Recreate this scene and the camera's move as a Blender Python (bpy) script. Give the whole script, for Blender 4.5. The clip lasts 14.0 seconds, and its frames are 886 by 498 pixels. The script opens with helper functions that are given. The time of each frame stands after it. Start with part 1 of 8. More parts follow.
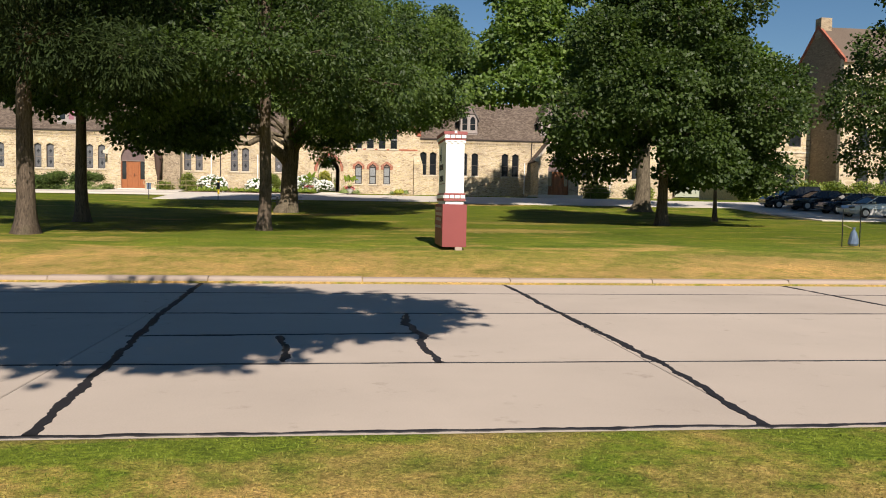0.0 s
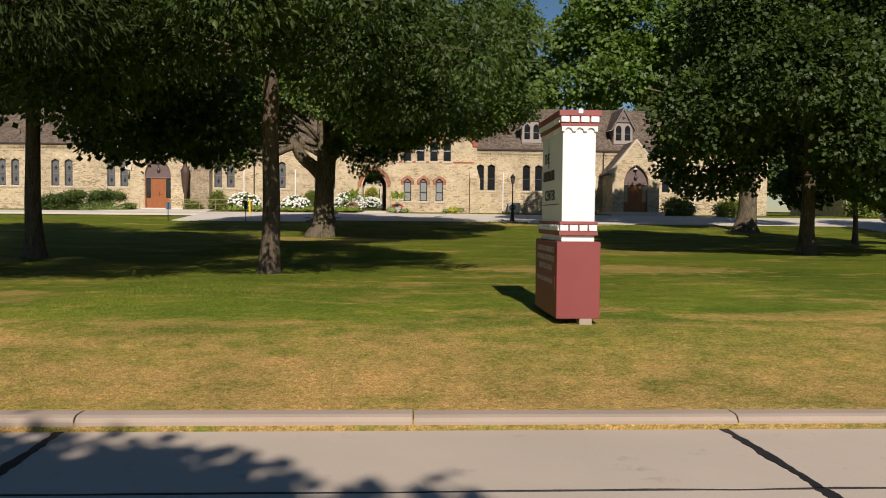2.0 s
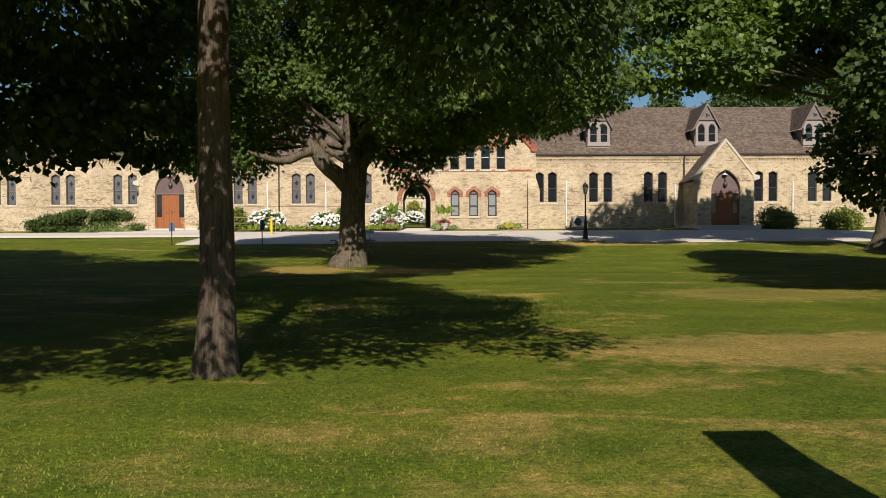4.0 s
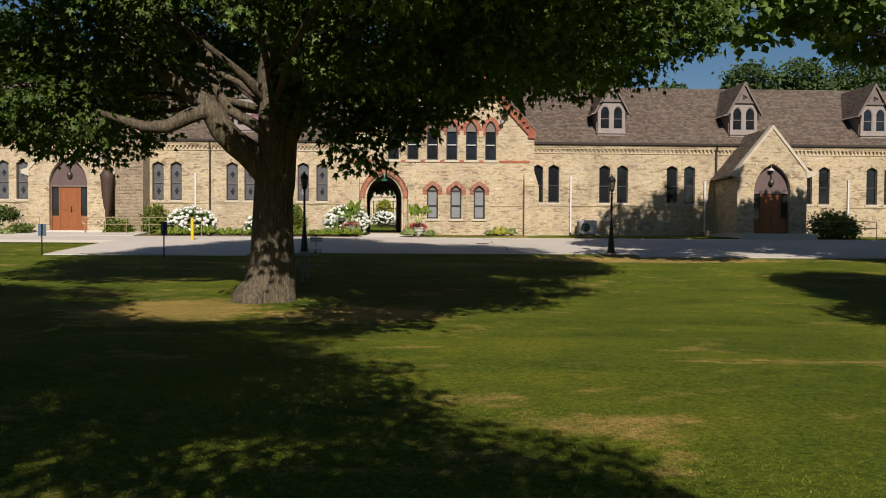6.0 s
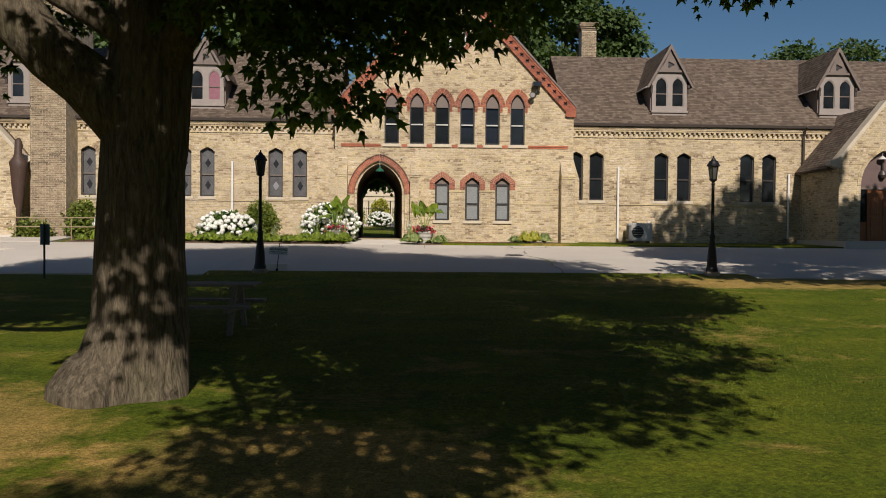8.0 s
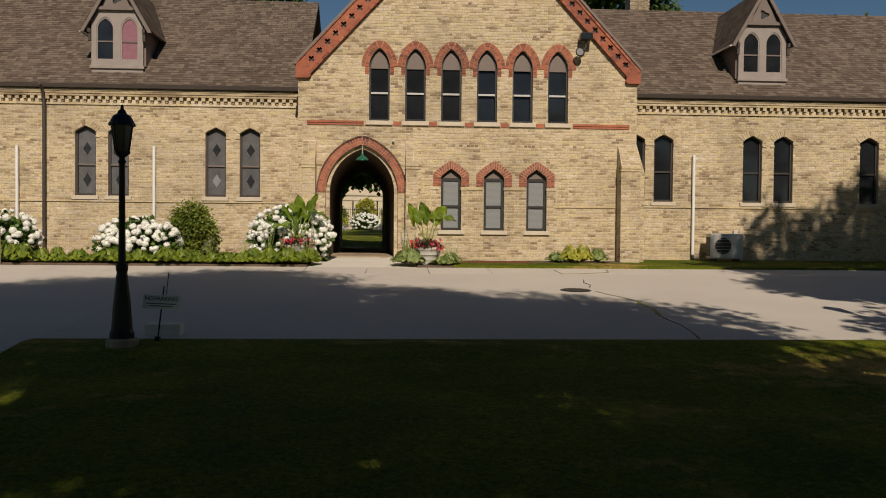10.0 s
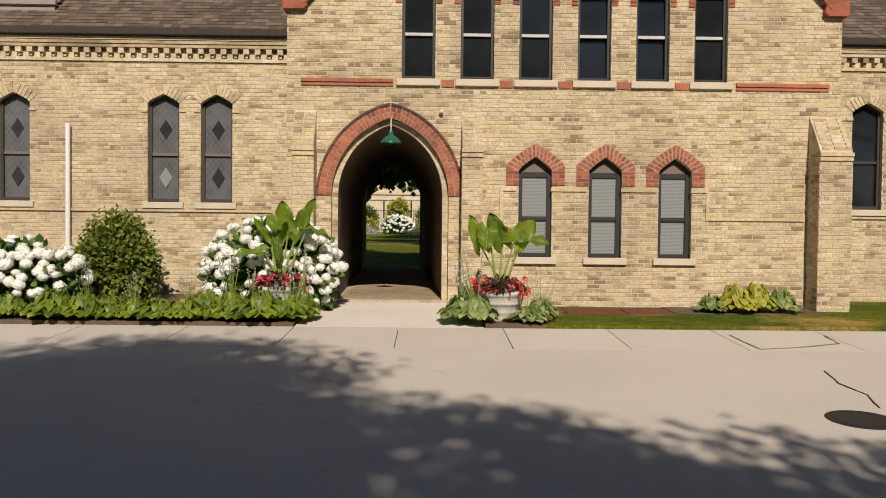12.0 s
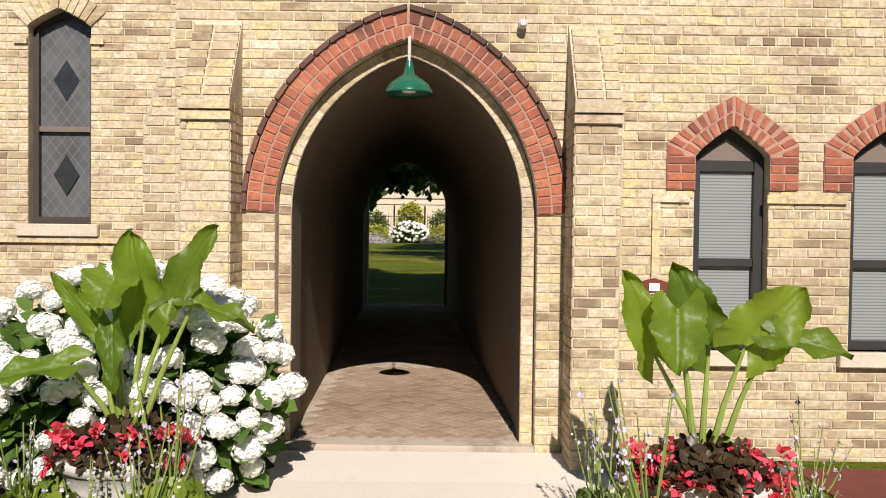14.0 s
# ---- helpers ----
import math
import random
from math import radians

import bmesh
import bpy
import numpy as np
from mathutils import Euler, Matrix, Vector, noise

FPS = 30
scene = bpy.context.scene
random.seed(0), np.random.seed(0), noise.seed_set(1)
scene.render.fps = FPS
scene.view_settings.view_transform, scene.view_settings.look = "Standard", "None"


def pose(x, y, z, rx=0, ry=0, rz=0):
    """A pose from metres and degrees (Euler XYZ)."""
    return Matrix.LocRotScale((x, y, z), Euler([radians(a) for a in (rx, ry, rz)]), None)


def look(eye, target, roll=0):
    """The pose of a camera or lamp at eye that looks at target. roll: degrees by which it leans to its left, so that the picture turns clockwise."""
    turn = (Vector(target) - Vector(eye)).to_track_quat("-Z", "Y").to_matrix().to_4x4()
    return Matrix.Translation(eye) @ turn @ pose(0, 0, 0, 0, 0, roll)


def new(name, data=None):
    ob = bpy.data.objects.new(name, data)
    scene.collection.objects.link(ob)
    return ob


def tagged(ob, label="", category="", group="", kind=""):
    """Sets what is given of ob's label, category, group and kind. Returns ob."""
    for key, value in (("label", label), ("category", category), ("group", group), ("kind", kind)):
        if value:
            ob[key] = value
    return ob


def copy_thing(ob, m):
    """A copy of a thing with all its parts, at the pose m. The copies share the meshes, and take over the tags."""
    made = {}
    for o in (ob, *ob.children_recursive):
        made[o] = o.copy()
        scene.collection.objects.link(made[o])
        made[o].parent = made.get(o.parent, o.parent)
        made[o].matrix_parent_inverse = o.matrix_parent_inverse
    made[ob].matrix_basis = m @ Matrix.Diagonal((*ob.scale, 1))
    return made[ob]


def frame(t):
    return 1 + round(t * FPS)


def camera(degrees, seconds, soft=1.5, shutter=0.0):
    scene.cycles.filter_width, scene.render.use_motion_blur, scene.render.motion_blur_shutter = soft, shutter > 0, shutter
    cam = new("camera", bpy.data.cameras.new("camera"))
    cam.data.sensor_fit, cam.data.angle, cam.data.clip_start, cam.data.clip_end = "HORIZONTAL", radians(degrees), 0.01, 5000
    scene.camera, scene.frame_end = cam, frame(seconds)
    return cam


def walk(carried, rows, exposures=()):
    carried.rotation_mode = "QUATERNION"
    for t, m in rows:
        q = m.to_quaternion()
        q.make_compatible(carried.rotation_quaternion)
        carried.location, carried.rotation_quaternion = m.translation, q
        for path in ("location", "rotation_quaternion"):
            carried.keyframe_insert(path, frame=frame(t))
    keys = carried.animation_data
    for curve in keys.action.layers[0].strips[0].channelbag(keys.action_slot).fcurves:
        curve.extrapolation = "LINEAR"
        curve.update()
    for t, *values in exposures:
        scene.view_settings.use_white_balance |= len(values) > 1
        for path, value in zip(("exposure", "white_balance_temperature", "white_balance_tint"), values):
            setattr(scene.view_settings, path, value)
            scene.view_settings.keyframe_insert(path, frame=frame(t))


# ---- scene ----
cam = camera(56.43, 14.0, soft=1.0)
ROWS = [
    (0.0, 0.290, 2.832, 1.601, -6.475, -3.261, -0.953),
    (0.5, 0.254, 5.182, 1.585, -7.066, -3.007, -0.400),
    (1.0, 0.293, 7.282, 1.736, -6.854, -2.765, -0.241),
    (1.5, 0.351, 9.239, 1.675, -5.547, -2.094, -0.451),
    (2.0, 0.414, 11.424, 1.854, -3.068, -2.223, -0.543),
    (2.5, 0.445, 13.539, 2.026, -0.543, -2.312, -0.876),
    (3.0, 0.347, 15.659, 2.037, 1.005, -2.020, -0.792),
    (3.5, 0.310, 17.990, 1.970, 1.212, -1.573, -0.496),
    (4.0, 0.112, 20.460, 2.192, -0.159, -1.368, 0.281),
    (6.5, 0.079, 34.376, 2.512, -2.146, -1.350, -0.441),
    (7.0, -0.014, 36.774, 2.565, -2.098, -1.408, -0.622),
    (7.5, -0.188, 39.161, 2.594, -2.315, -1.357, -0.698),
    (8.0, -0.202, 41.577, 2.614, -2.264, -1.240, -0.513),
    (10.5, -0.490, 53.728, 3.174, -3.268, -1.288, -0.536),
    (11.0, -0.518, 55.783, 3.299, -2.620, -1.297, -0.784),
    (11.5, -0.638, 58.119, 3.425, -1.651, -1.436, -0.731),
    (12.0, -0.756, 60.609, 3.539, -0.894, -1.446, -0.605),
    (12.5, -1.016, 62.823, 3.583, -1.051, -1.129, -0.442),
    (13.0, -1.097, 65.080, 3.750, -0.768, -1.258, -0.436),
    (13.5, -1.144, 67.064, 3.883, -0.509, -1.284, -0.670),
    (14.0, -1.193, 68.567, 3.959, -0.176, -1.276, -0.671),
]
walk(cam, [(t, pose(x, y, z, 90 + pitch, roll, yaw)) for t, x, y, z, yaw, pitch, roll in ROWS],
     exposures=((0.0, 0.5, 6500, 10), (1.3, 0.36, 6500, 10), (2.0, 0.1, 6600, 10), (2.5, 0.06, 6500, 10), (3.0, 0.3, 6450, 10), (3.5, 0.38, 6450, 10), (4.0, 0.26, 6450, 10), (6.3, 0.02, 6450, 10), (7.5, -0.04, 6450, 10), (10.5, -0.42, 7150, 10), (11.0, -0.28, 7100, 10), (12.0, -0.12, 6850, 10), (12.5, 0.02, 6600, 10), (13.0, 0.14, 6600, 10), (13.5, 0.14, 6600, 10), (14.0, 0.34, 6350, 10)))

# ---------------------------------------------------------------- light
SUN_ELEVATION, SUN_AZIMUTH = 37.5, 4.5          # azimuth: degrees from -y towards +x
world = bpy.data.worlds.new("sky")
scene.world = world
world.use_nodes = True
wn = world.node_tree.nodes
sky = wn.new("ShaderNodeTexSky")
sky.sky_type = 'NISHITA'
sky.sun_disc = False
sky.sun_elevation = radians(SUN_ELEVATION)
sky.sun_rotation = radians(180 - SUN_AZIMUTH)
sky.air_density, sky.dust_density, sky.ozone_density = 1.0, 0.1, 2.6
wn["Background"].inputs["Strength"].default_value = 0.05
tone = wn.new("ShaderNodeHueSaturation")              # a clear, dry summer sky
tone.inputs["Saturation"].default_value = 1.18
world.node_tree.links.new(sky.outputs[0], tone.inputs["Color"])
world.node_tree.links.new(tone.outputs[0], wn["Background"].inputs["Color"])
sun_data = bpy.data.lights.new("sun", 'SUN')
sun_data.energy, sun_data.angle, sun_data.color = 5.0, radians(0.53), (1.0, 0.90, 0.81)
sun = new("sun", sun_data)
_e, _a = radians(SUN_ELEVATION), radians(SUN_AZIMUTH)
sun.matrix_world = look((60 * math.sin(_a), -60 * math.cos(_a), 60 * math.tan(_e)), (0, 0, 0))

# ---------------------------------------------------------------- building helpers
from mathutils import geometry


def part(name, bm, material, parent=None, label="", smooth=False):
    """Links a bmesh (or (verts, faces)) as one mesh object, under parent if given."""
    me = bpy.data.meshes.new(name)
    if isinstance(bm, tuple):
        me.from_pydata(bm[0], [], bm[1])
        me.update()
    else:
        bmesh.ops.recalc_face_normals(bm, faces=bm.faces)
        bm.to_mesh(me)
        bm.free()
    mats = material if isinstance(material, (list, tuple)) else [material]
    for m in mats:
        me.materials.append(m)
    if smooth:
        me.polygons.foreach_set("use_smooth", [True] * len(me.polygons))
    ob = new(name, me)
    if parent is not None:
        ob.parent = parent
    if label:
        ob["label"] = label
    return ob


def empty(name, at=(0, 0, 0), label="", category="", group="", kind=""):
    ob = new(name)
    ob.location = at
    ob.empty_display_size = 0.2
    return tagged(ob, label, category, group, kind)


def box(bm, x0, x1, y0, y1, z0, z1, m=None, bevel=0.0):
    vs = [bm.verts.new((x, y, z)) for x in (x0, x1) for y in (y0, y1) for z in (z0, z1)]
    fs = [bm.faces.new([vs[i] for i in f]) for f in ((0, 1, 3, 2), (4, 6, 7, 5), (0, 4, 5, 1), (2, 3, 7, 6), (0, 2, 6, 4), (1, 5, 7, 3))]
    if m is not None:
        for v in vs:
            v.co = m @ v.co
    if bevel:
        es = list({e for f in fs for e in f.edges})
        bmesh.ops.bevel(bm, geom=es, offset=bevel, segments=1, affect='EDGES')
    return vs


def boxes(*rows, bevel=0.0):
    bm = bmesh.new()
    for r in rows:
        box(bm, *r, bevel=bevel)
    return bm


def extrude_xz(bm, outline, y0, y1):
    """A slab with the outline (x, z), from y0 to y1."""
    a = [bm.verts.new((x, y0, z)) for x, z in outline]
    b = [bm.verts.new((x, y1, z)) for x, z in outline]
    bm.faces.new(a)
    bm.faces.new(b[::-1])
    n = len(a)
    for i in range(n):
        bm.faces.new((a[i], b[i], b[(i + 1) % n], a[(i + 1) % n]))
    return a + b


def extrude_yz(bm, outline, x0, x1):
    a = [bm.verts.new((x0, y, z)) for y, z in outline]
    b = [bm.verts.new((x1, y, z)) for y, z in outline]
    bm.faces.new(a)
    bm.faces.new(b[::-1])
    n = len(a)
    for i in range(n):
        bm.faces.new((a[i], b[i], b[(i + 1) % n], a[(i + 1) % n]))
    return a + b


def lathe(bm, profile, n=16, m=None, cap=True):
    """profile: (radius, z) from bottom to top."""
    rings = []
    for r, z in profile:
        ring = [bm.verts.new((r * math.cos(2 * math.pi * k / n), r * math.sin(2 * math.pi * k / n), z)) for k in range(n)]
        rings.append(ring)
    for a, b in zip(rings, rings[1:]):
        for k in range(n):
            bm.faces.new((a[k], a[(k + 1) % n], b[(k + 1) % n], b[k]))
    if cap:
        bm.faces.new(rings[0][::-1])
        bm.faces.new(rings[-1])
    if m is not None:
        for ring in rings:
            for v in ring:
                v.co = m @ v.co


def tube(bm, pts, radii, n=8, cap=True, squash=None):
    """A round tube through pts with a radius at each."""
    pts = [Vector(p) for p in pts]
    rings = []
    side = Vector((1, 0, 0))
    for i, p in enumerate(pts):
        d = (pts[min(i + 1, len(pts) - 1)] - pts[max(i - 1, 0)]).normalized()
        side = (side - d * side.dot(d))
        if side.length < 1e-4:
            side = d.orthogonal()
        side.normalize()
        up = d.cross(side)
        r = radii[i] if isinstance(radii, (list, tuple)) else radii
        rings.append([bm.verts.new(p + (side * math.cos(2 * math.pi * k / n) + up * math.sin(2 * math.pi * k / n)) * r) for k in range(n)])
    for a, b in zip(rings, rings[1:]):
        for k in range(n):
            bm.faces.new((a[k], a[(k + 1) % n], b[(k + 1) % n], b[k]))
    if cap:
        bm.faces.new(rings[0][::-1])
        bm.faces.new(rings[-1])
    return rings


def arch(xc, half, z0, spring, apex, n=10, flat=1.0):
    """Outline (x, z) of a pointed opening, from lower left round to lower right. flat < 1: straighter flanks."""
    out = [(xc - half, z0)]
    rise = apex - spring
    # circle through (-half, 0) tangent to the upright and (0, rise)
    c = (rise * rise - half * half) / (2 * half) if rise > half else 0.0
    for k in range(n + 1):
        t = k / n
        if rise > half:
            r = half + c
            a0, a1 = math.pi, math.pi - math.asin(rise / r)
            a = a0 + (a1 - a0) * t
            x, z = c + r * math.cos(a), r * math.sin(a)
        else:
            a = math.pi / 2 * t
            x, z = (-half * math.cos(a), rise * math.sin(a)) if flat == 'round' else (-half * (1 - t), rise * (t ** flat))
        out.append((xc + x, spring + z))
    for x, z in out[-2::-1]:
        out.append((2 * xc - x, z))
    return out


def wall_mesh(outline, holes, y0, y1):
    """An upright wall in the xz plane from y0 to y1, with openings cut through."""
    loops = [outline] + holes
    flat = [p for lp in loops for p in lp]
    tris = geometry.tessellate_polygon([[Vector((x, z, 0)) for x, z in lp] for lp in loops])
    n = len(flat)
    verts = [(x, y0, z) for x, z in flat] + [(x, y1, z) for x, z in flat]
    faces = []
    for t in tris:
        a, b, c = (Vector((*flat[i], 0)) for i in t)
        t = t if (b - a).cross(c - a).z > 0 else t[::-1]
        faces.append(tuple(t))
        faces.append(tuple(i + n for i in t[::-1]))
    k = 0
    for lp in loops:
        m = len(lp)
        for i in range(m):
            a, b = k + i, k + (i + 1) % m
            faces.append((a, a + n, b + n, b))
        k += m
    bm = bmesh.new()
    vs = [bm.verts.new(v) for v in verts]
    for f in faces:
        try:
            bm.faces.new([vs[i] for i in f])
        except ValueError:
            pass
    bmesh.ops.remove_doubles(bm, verts=bm.verts, dist=1e-5)
    return bm


def spans_at(z, holes):
    """Stretches of x that the openings take at height z."""
    out = []
    for h in holes:
        xs = []
        m = len(h)
        for i in range(m):
            (xa, za), (xb, zb) = h[i], h[(i + 1) % m]
            if (za <= z) != (zb <= z):
                xs.append(xa + (xb - xa) * (z - za) / (zb - za))
        xs.sort()
        out += list(zip(xs[::2], xs[1::2]))
    return out


def bricks_on(x0, x1, z0, z1, holes, y, rng, top=None, length=0.213, course=0.0745, joint=0.010, proud=0.006, left=None, sink=0.02):
    """Rows of bricks on an upright wall face at y (towards -y): a list of (x0, x1, z0, z1, dy)."""
    out = []
    rows = int((z1 - z0) / course)
    for r in range(rows):
        za, zb = z0 + r * course, z0 + (r + 1) * course - joint
        free = [(x0, x1)]
        if top is not None:
            lo, hi = top(zb)
            free = [(max(x0, lo), min(x1, hi))]
            if free[0][1] - free[0][0] < 0.05:
                continue
        for z in (za, zb):
            for a, b in spans_at(z, holes):
                nxt = []
                for p, q in free:
                    if b <= p or a >= q:
                        nxt.append((p, q))
                        continue
                    if a > p:
                        nxt.append((p, a))
                    if b < q:
                        nxt.append((b, q))
                free = nxt
        head = (r % 6 == 5)
        step = length / 2 + joint / 4 if head else length + joint
        off = (0.5 * step if r % 2 else 0.0) + (0.17 * length if head else 0)
        for p, q in free:
            k = math.floor((p - off) / step)
            while True:
                a, b = off + k * step, off + (k + 1) * step - joint
                k += 1
                if a >= q:
                    break
                a, b = max(a, p), min(b, q)
                if b - a < 0.03:
                    continue
                out.append((a, b, za, zb, y - proud - rng.random() * 0.004))
    return out


def brick_boxes(rows, back, chamfer=0.005):
    """One mesh of many bricks: front face, and four chamfered sides."""
    n = len(rows)
    v = np.zeros((n, 8, 3))
    a = np.array(rows)
    xa, xb, za, zb, y = a.T
    for i, (x, z, c) in enumerate(((xa, za, (1, 1)), (xb, za, (-1, 1)), (xb, zb, (-1, -1)), (xa, zb, (1, -1)))):
        v[:, i] = np.stack([x + c[0] * chamfer, y, z + c[1] * chamfer], 1)
        v[:, i + 4] = np.stack([x, np.full(n, back), z], 1)
    f = np.array([[0, 1, 2, 3], [4, 5, 1, 0], [5, 6, 2, 1], [6, 7, 3, 2], [7, 4, 0, 3]])
    faces = (f[None] + 8 * np.arange(n)[:, None, None]).reshape(-1, 4)
    return v.reshape(-1, 3).tolist(), faces.tolist()


GROUND_Y = (-400, 7.5, 8.1, 8.25, 8.5, 18.3, 18.45, 18.9, 19.3, 20.2, 21.8, 26.7, 31.7, 46.6, 52.0, 57.0, 60.0, 61.75, 61.95, 72.2, 72.5, 74.7, 76.6, 90.0, 132.0, 400)
GROUND_Z = (.10, .10, .07, .05, -.12, -.12, .10, .14, .17, .30, .47, .55, .64, .76, .88, 1.16, 1.38, 1.49, 1.40, 1.90, 2.03, 2.17, 2.20, 2.25, 3.05, 3.6)


def ground_z(y):
    return float(np.interp(y, GROUND_Y, GROUND_Z))


def drive_z(y):
    return float(np.interp(y, (61.5, 66.8, 72.5, 74.4, 75.2), (1.50, 1.81, 2.08, 2.17, 2.27)))


def fast_part(name, v, f, mat, parent=None, label=""):
    me = bpy.data.meshes.new(name)
    v, f = np.asarray(v, np.float32), np.asarray(f, np.int32)
    me.vertices.add(len(v))
    me.vertices.foreach_set("co", v.ravel())
    me.loops.add(f.size)
    me.loops.foreach_set("vertex_index", f.ravel())
    me.polygons.add(len(f))
    me.polygons.foreach_set("loop_start", np.arange(0, f.size, f.shape[1], dtype=np.int32))
    me.polygons.foreach_set("loop_total", np.full(len(f), f.shape[1], np.int32))
    me.update(calc_edges=True)
    me.materials.append(mat)
    ob = new(name, me)
    if parent is not None:
        ob.parent = parent
    if label:
        ob["label"] = label
    return ob

# ---------------------------------------------------------------- materials
def material(name, rough=0.8, metal=0.0, spec=0.4):
    m = bpy.data.materials.new(name)
    m.use_nodes = True
    nt = m.node_tree
    b = nt.nodes["Principled BSDF"]
    b.inputs["Roughness"].default_value = rough
    b.inputs["Metallic"].default_value = metal
    b.inputs["Specular IOR Level"].default_value = spec
    return m, nt, b


def coords(nt, scale=(1, 1, 1), space="Object"):
    """World-size coordinates: the meshes are built in place, so object space is metres."""
    tc = nt.nodes.new("ShaderNodeTexCoord")
    mp = nt.nodes.new("ShaderNodeMapping")
    mp.inputs["Scale"].default_value = scale
    nt.links.new(tc.outputs[space], mp.inputs["Vector"])
    return mp.outputs[0]


def noise_tex(nt, vec, scale, detail=4.0, rough=0.55, dist=0.0):
    n = nt.nodes.new("ShaderNodeTexNoise")
    n.inputs["Scale"].default_value, n.inputs["Detail"].default_value = scale, detail
    n.inputs["Roughness"].default_value, n.inputs["Distortion"].default_value = rough, dist
    nt.links.new(vec, n.inputs["Vector"])
    return n.outputs["Fac"]


def ramp(nt, fac, stops):
    r = nt.nodes.new("ShaderNodeValToRGB")
    el = r.color_ramp.elements
    while len(el) < len(stops):
        el.new(0.5)
    for e, (p, c) in zip(el, stops):
        e.position = p
        e.color = (*c, 1) if len(c) == 3 else c
    nt.links.new(fac, r.inputs[0])
    return r.outputs[0]


def mix(nt, fac, a, b, mode='MIX'):
    n = nt.nodes.new("ShaderNodeMix")
    n.data_type, n.blend_type = 'RGBA', mode
    for sock, v in ((n.inputs[0], fac), (n.inputs[6], a), (n.inputs[7], b)):
        if isinstance(v, (int, float)):
            sock.default_value = v
        elif isinstance(v, tuple):
            sock.default_value = (*v, 1) if len(v) == 3 else v
        else:
            nt.links.new(v, sock)
    return n.outputs[2]


def bump(nt, bsdf, height, strength=0.3, distance=0.01):
    n = nt.nodes.new("ShaderNodeBump")
    n.inputs["Strength"].default_value, n.inputs["Distance"].default_value = strength, distance
    nt.links.new(height, n.inputs["Height"])
    nt.links.new(n.outputs[0], bsdf.inputs["Normal"])


def grey(v):
    return (v, v, v)


def simple(name, color, rough=0.6, metal=0.0, vary=0.15, scale=6.0, grain=60.0, relief=0.15, spec=0.4, coat=0.0):
    """A plain surface with soft stains and a fine grain."""
    m, nt, b = material(name, rough, metal, spec)
    v = coords(nt)
    dark = tuple(c * (1 - vary) for c in color)
    lite = tuple(min(1, c * (1 + vary)) for c in color)
    base = ramp(nt, noise_tex(nt, v, scale, 5), [(0.3, dark), (0.7, lite)])
    g = noise_tex(nt, v, grain, 3)
    col = mix(nt, 0.35 * vary / 0.15 if vary < 0.3 else 0.5, base, ramp(nt, g, [(0.3, dark), (0.7, lite)]))
    nt.links.new(col, b.inputs["Base Color"])
    if relief:
        bump(nt, b, g, relief, 0.004)
    if coat:
        b.inputs["Coat Weight"].default_value = coat
    return m


def brick_material(name, stops, stain=(0.16, 0.12, 0.08), amount=0.5, piece=False):
    """Fired clay: each brick its own tone, with stained areas of a shape of their own and pitted faces."""
    m, nt, b = material(name, 0.88, 0, 0.25)
    v = coords(nt, space="Object")
    if piece:
        info = nt.nodes.new("ShaderNodeObjectInfo")
        rnd = info.outputs["Random"]
        geo = nt.nodes.new("ShaderNodeNewGeometry")
        v = geo.outputs["Position"]
    else:
        geo = nt.nodes.new("ShaderNodeNewGeometry")
        rnd = geo.outputs["Random Per Island"]
    st = nt.nodes.new("ShaderNodeMapping")
    st.inputs["Scale"].default_value = (1.0, 1.0, 2.6)
    nt.links.new(v, st.inputs["Vector"])
    clus = nt.nodes.new("ShaderNodeMath")             # weathered bricks lie in loose drifts
    clus.operation = 'MULTIPLY_ADD'
    nt.links.new(noise_tex(nt, st.outputs[0], 1.0, 5, 0.65, 0.3), clus.inputs[0])
    clus.inputs[1].default_value = 1.8
    clus.inputs[2].default_value = -0.81
    tone = nt.nodes.new("ShaderNodeMath")
    tone.operation = 'MULTIPLY_ADD'
    nt.links.new(rnd, tone.inputs[0])
    tone.inputs[1].default_value = 0.72
    nt.links.new(clus.outputs[0], tone.inputs[2])
    col = ramp(nt, tone.outputs[0], stops)
    big = noise_tex(nt, v, 0.55, 4, 0.6, 0.4)
    dirt = ramp(nt, big, [(0.46, grey(0.0)), (0.66, grey(1.0))])
    fine = noise_tex(nt, v, 26, 5, 0.7)
    pits = ramp(nt, fine, [(0.36, grey(0.0)), (0.62, grey(1.0))])
    mul = nt.nodes.new("ShaderNodeMath")
    mul.operation = 'MULTIPLY'
    nt.links.new(dirt, mul.inputs[0])
    mul.inputs[1].default_value = amount
    col = mix(nt, mul.outputs[0], col, mix(nt, 0.75, col, stain))
    mot = noise_tex(nt, st.outputs[0], 4.6, 6, 0.75, 0.5)
    col = mix(nt, ramp(nt, mot, [(0.33, grey(1.0)), (0.46, grey(0.0))]), col, mix(nt, 0.62, col, stain))
    col = mix(nt, ramp(nt, mot, [(0.56, grey(0.0)), (0.72, grey(0.35))]), col, mix(nt, 0.5, col, tuple(min(1, c * 1.15) for c in stops[-1][1])))
    spots = mix(nt, pits, tuple(c * 1.6 for c in stain), col)
    col = mix(nt, 0.5, col, spots)
    pit2 = noise_tex(nt, v, 75, 4, 0.8)
    col = mix(nt, ramp(nt, pit2, [(0.30, grey(0.6)), (0.42, grey(0.0))]), col, tuple(c * 1.2 for c in stain))
    nt.links.new(col, b.inputs["Base Color"])
    bump(nt, b, fine, 0.6, 0.008)
    return m


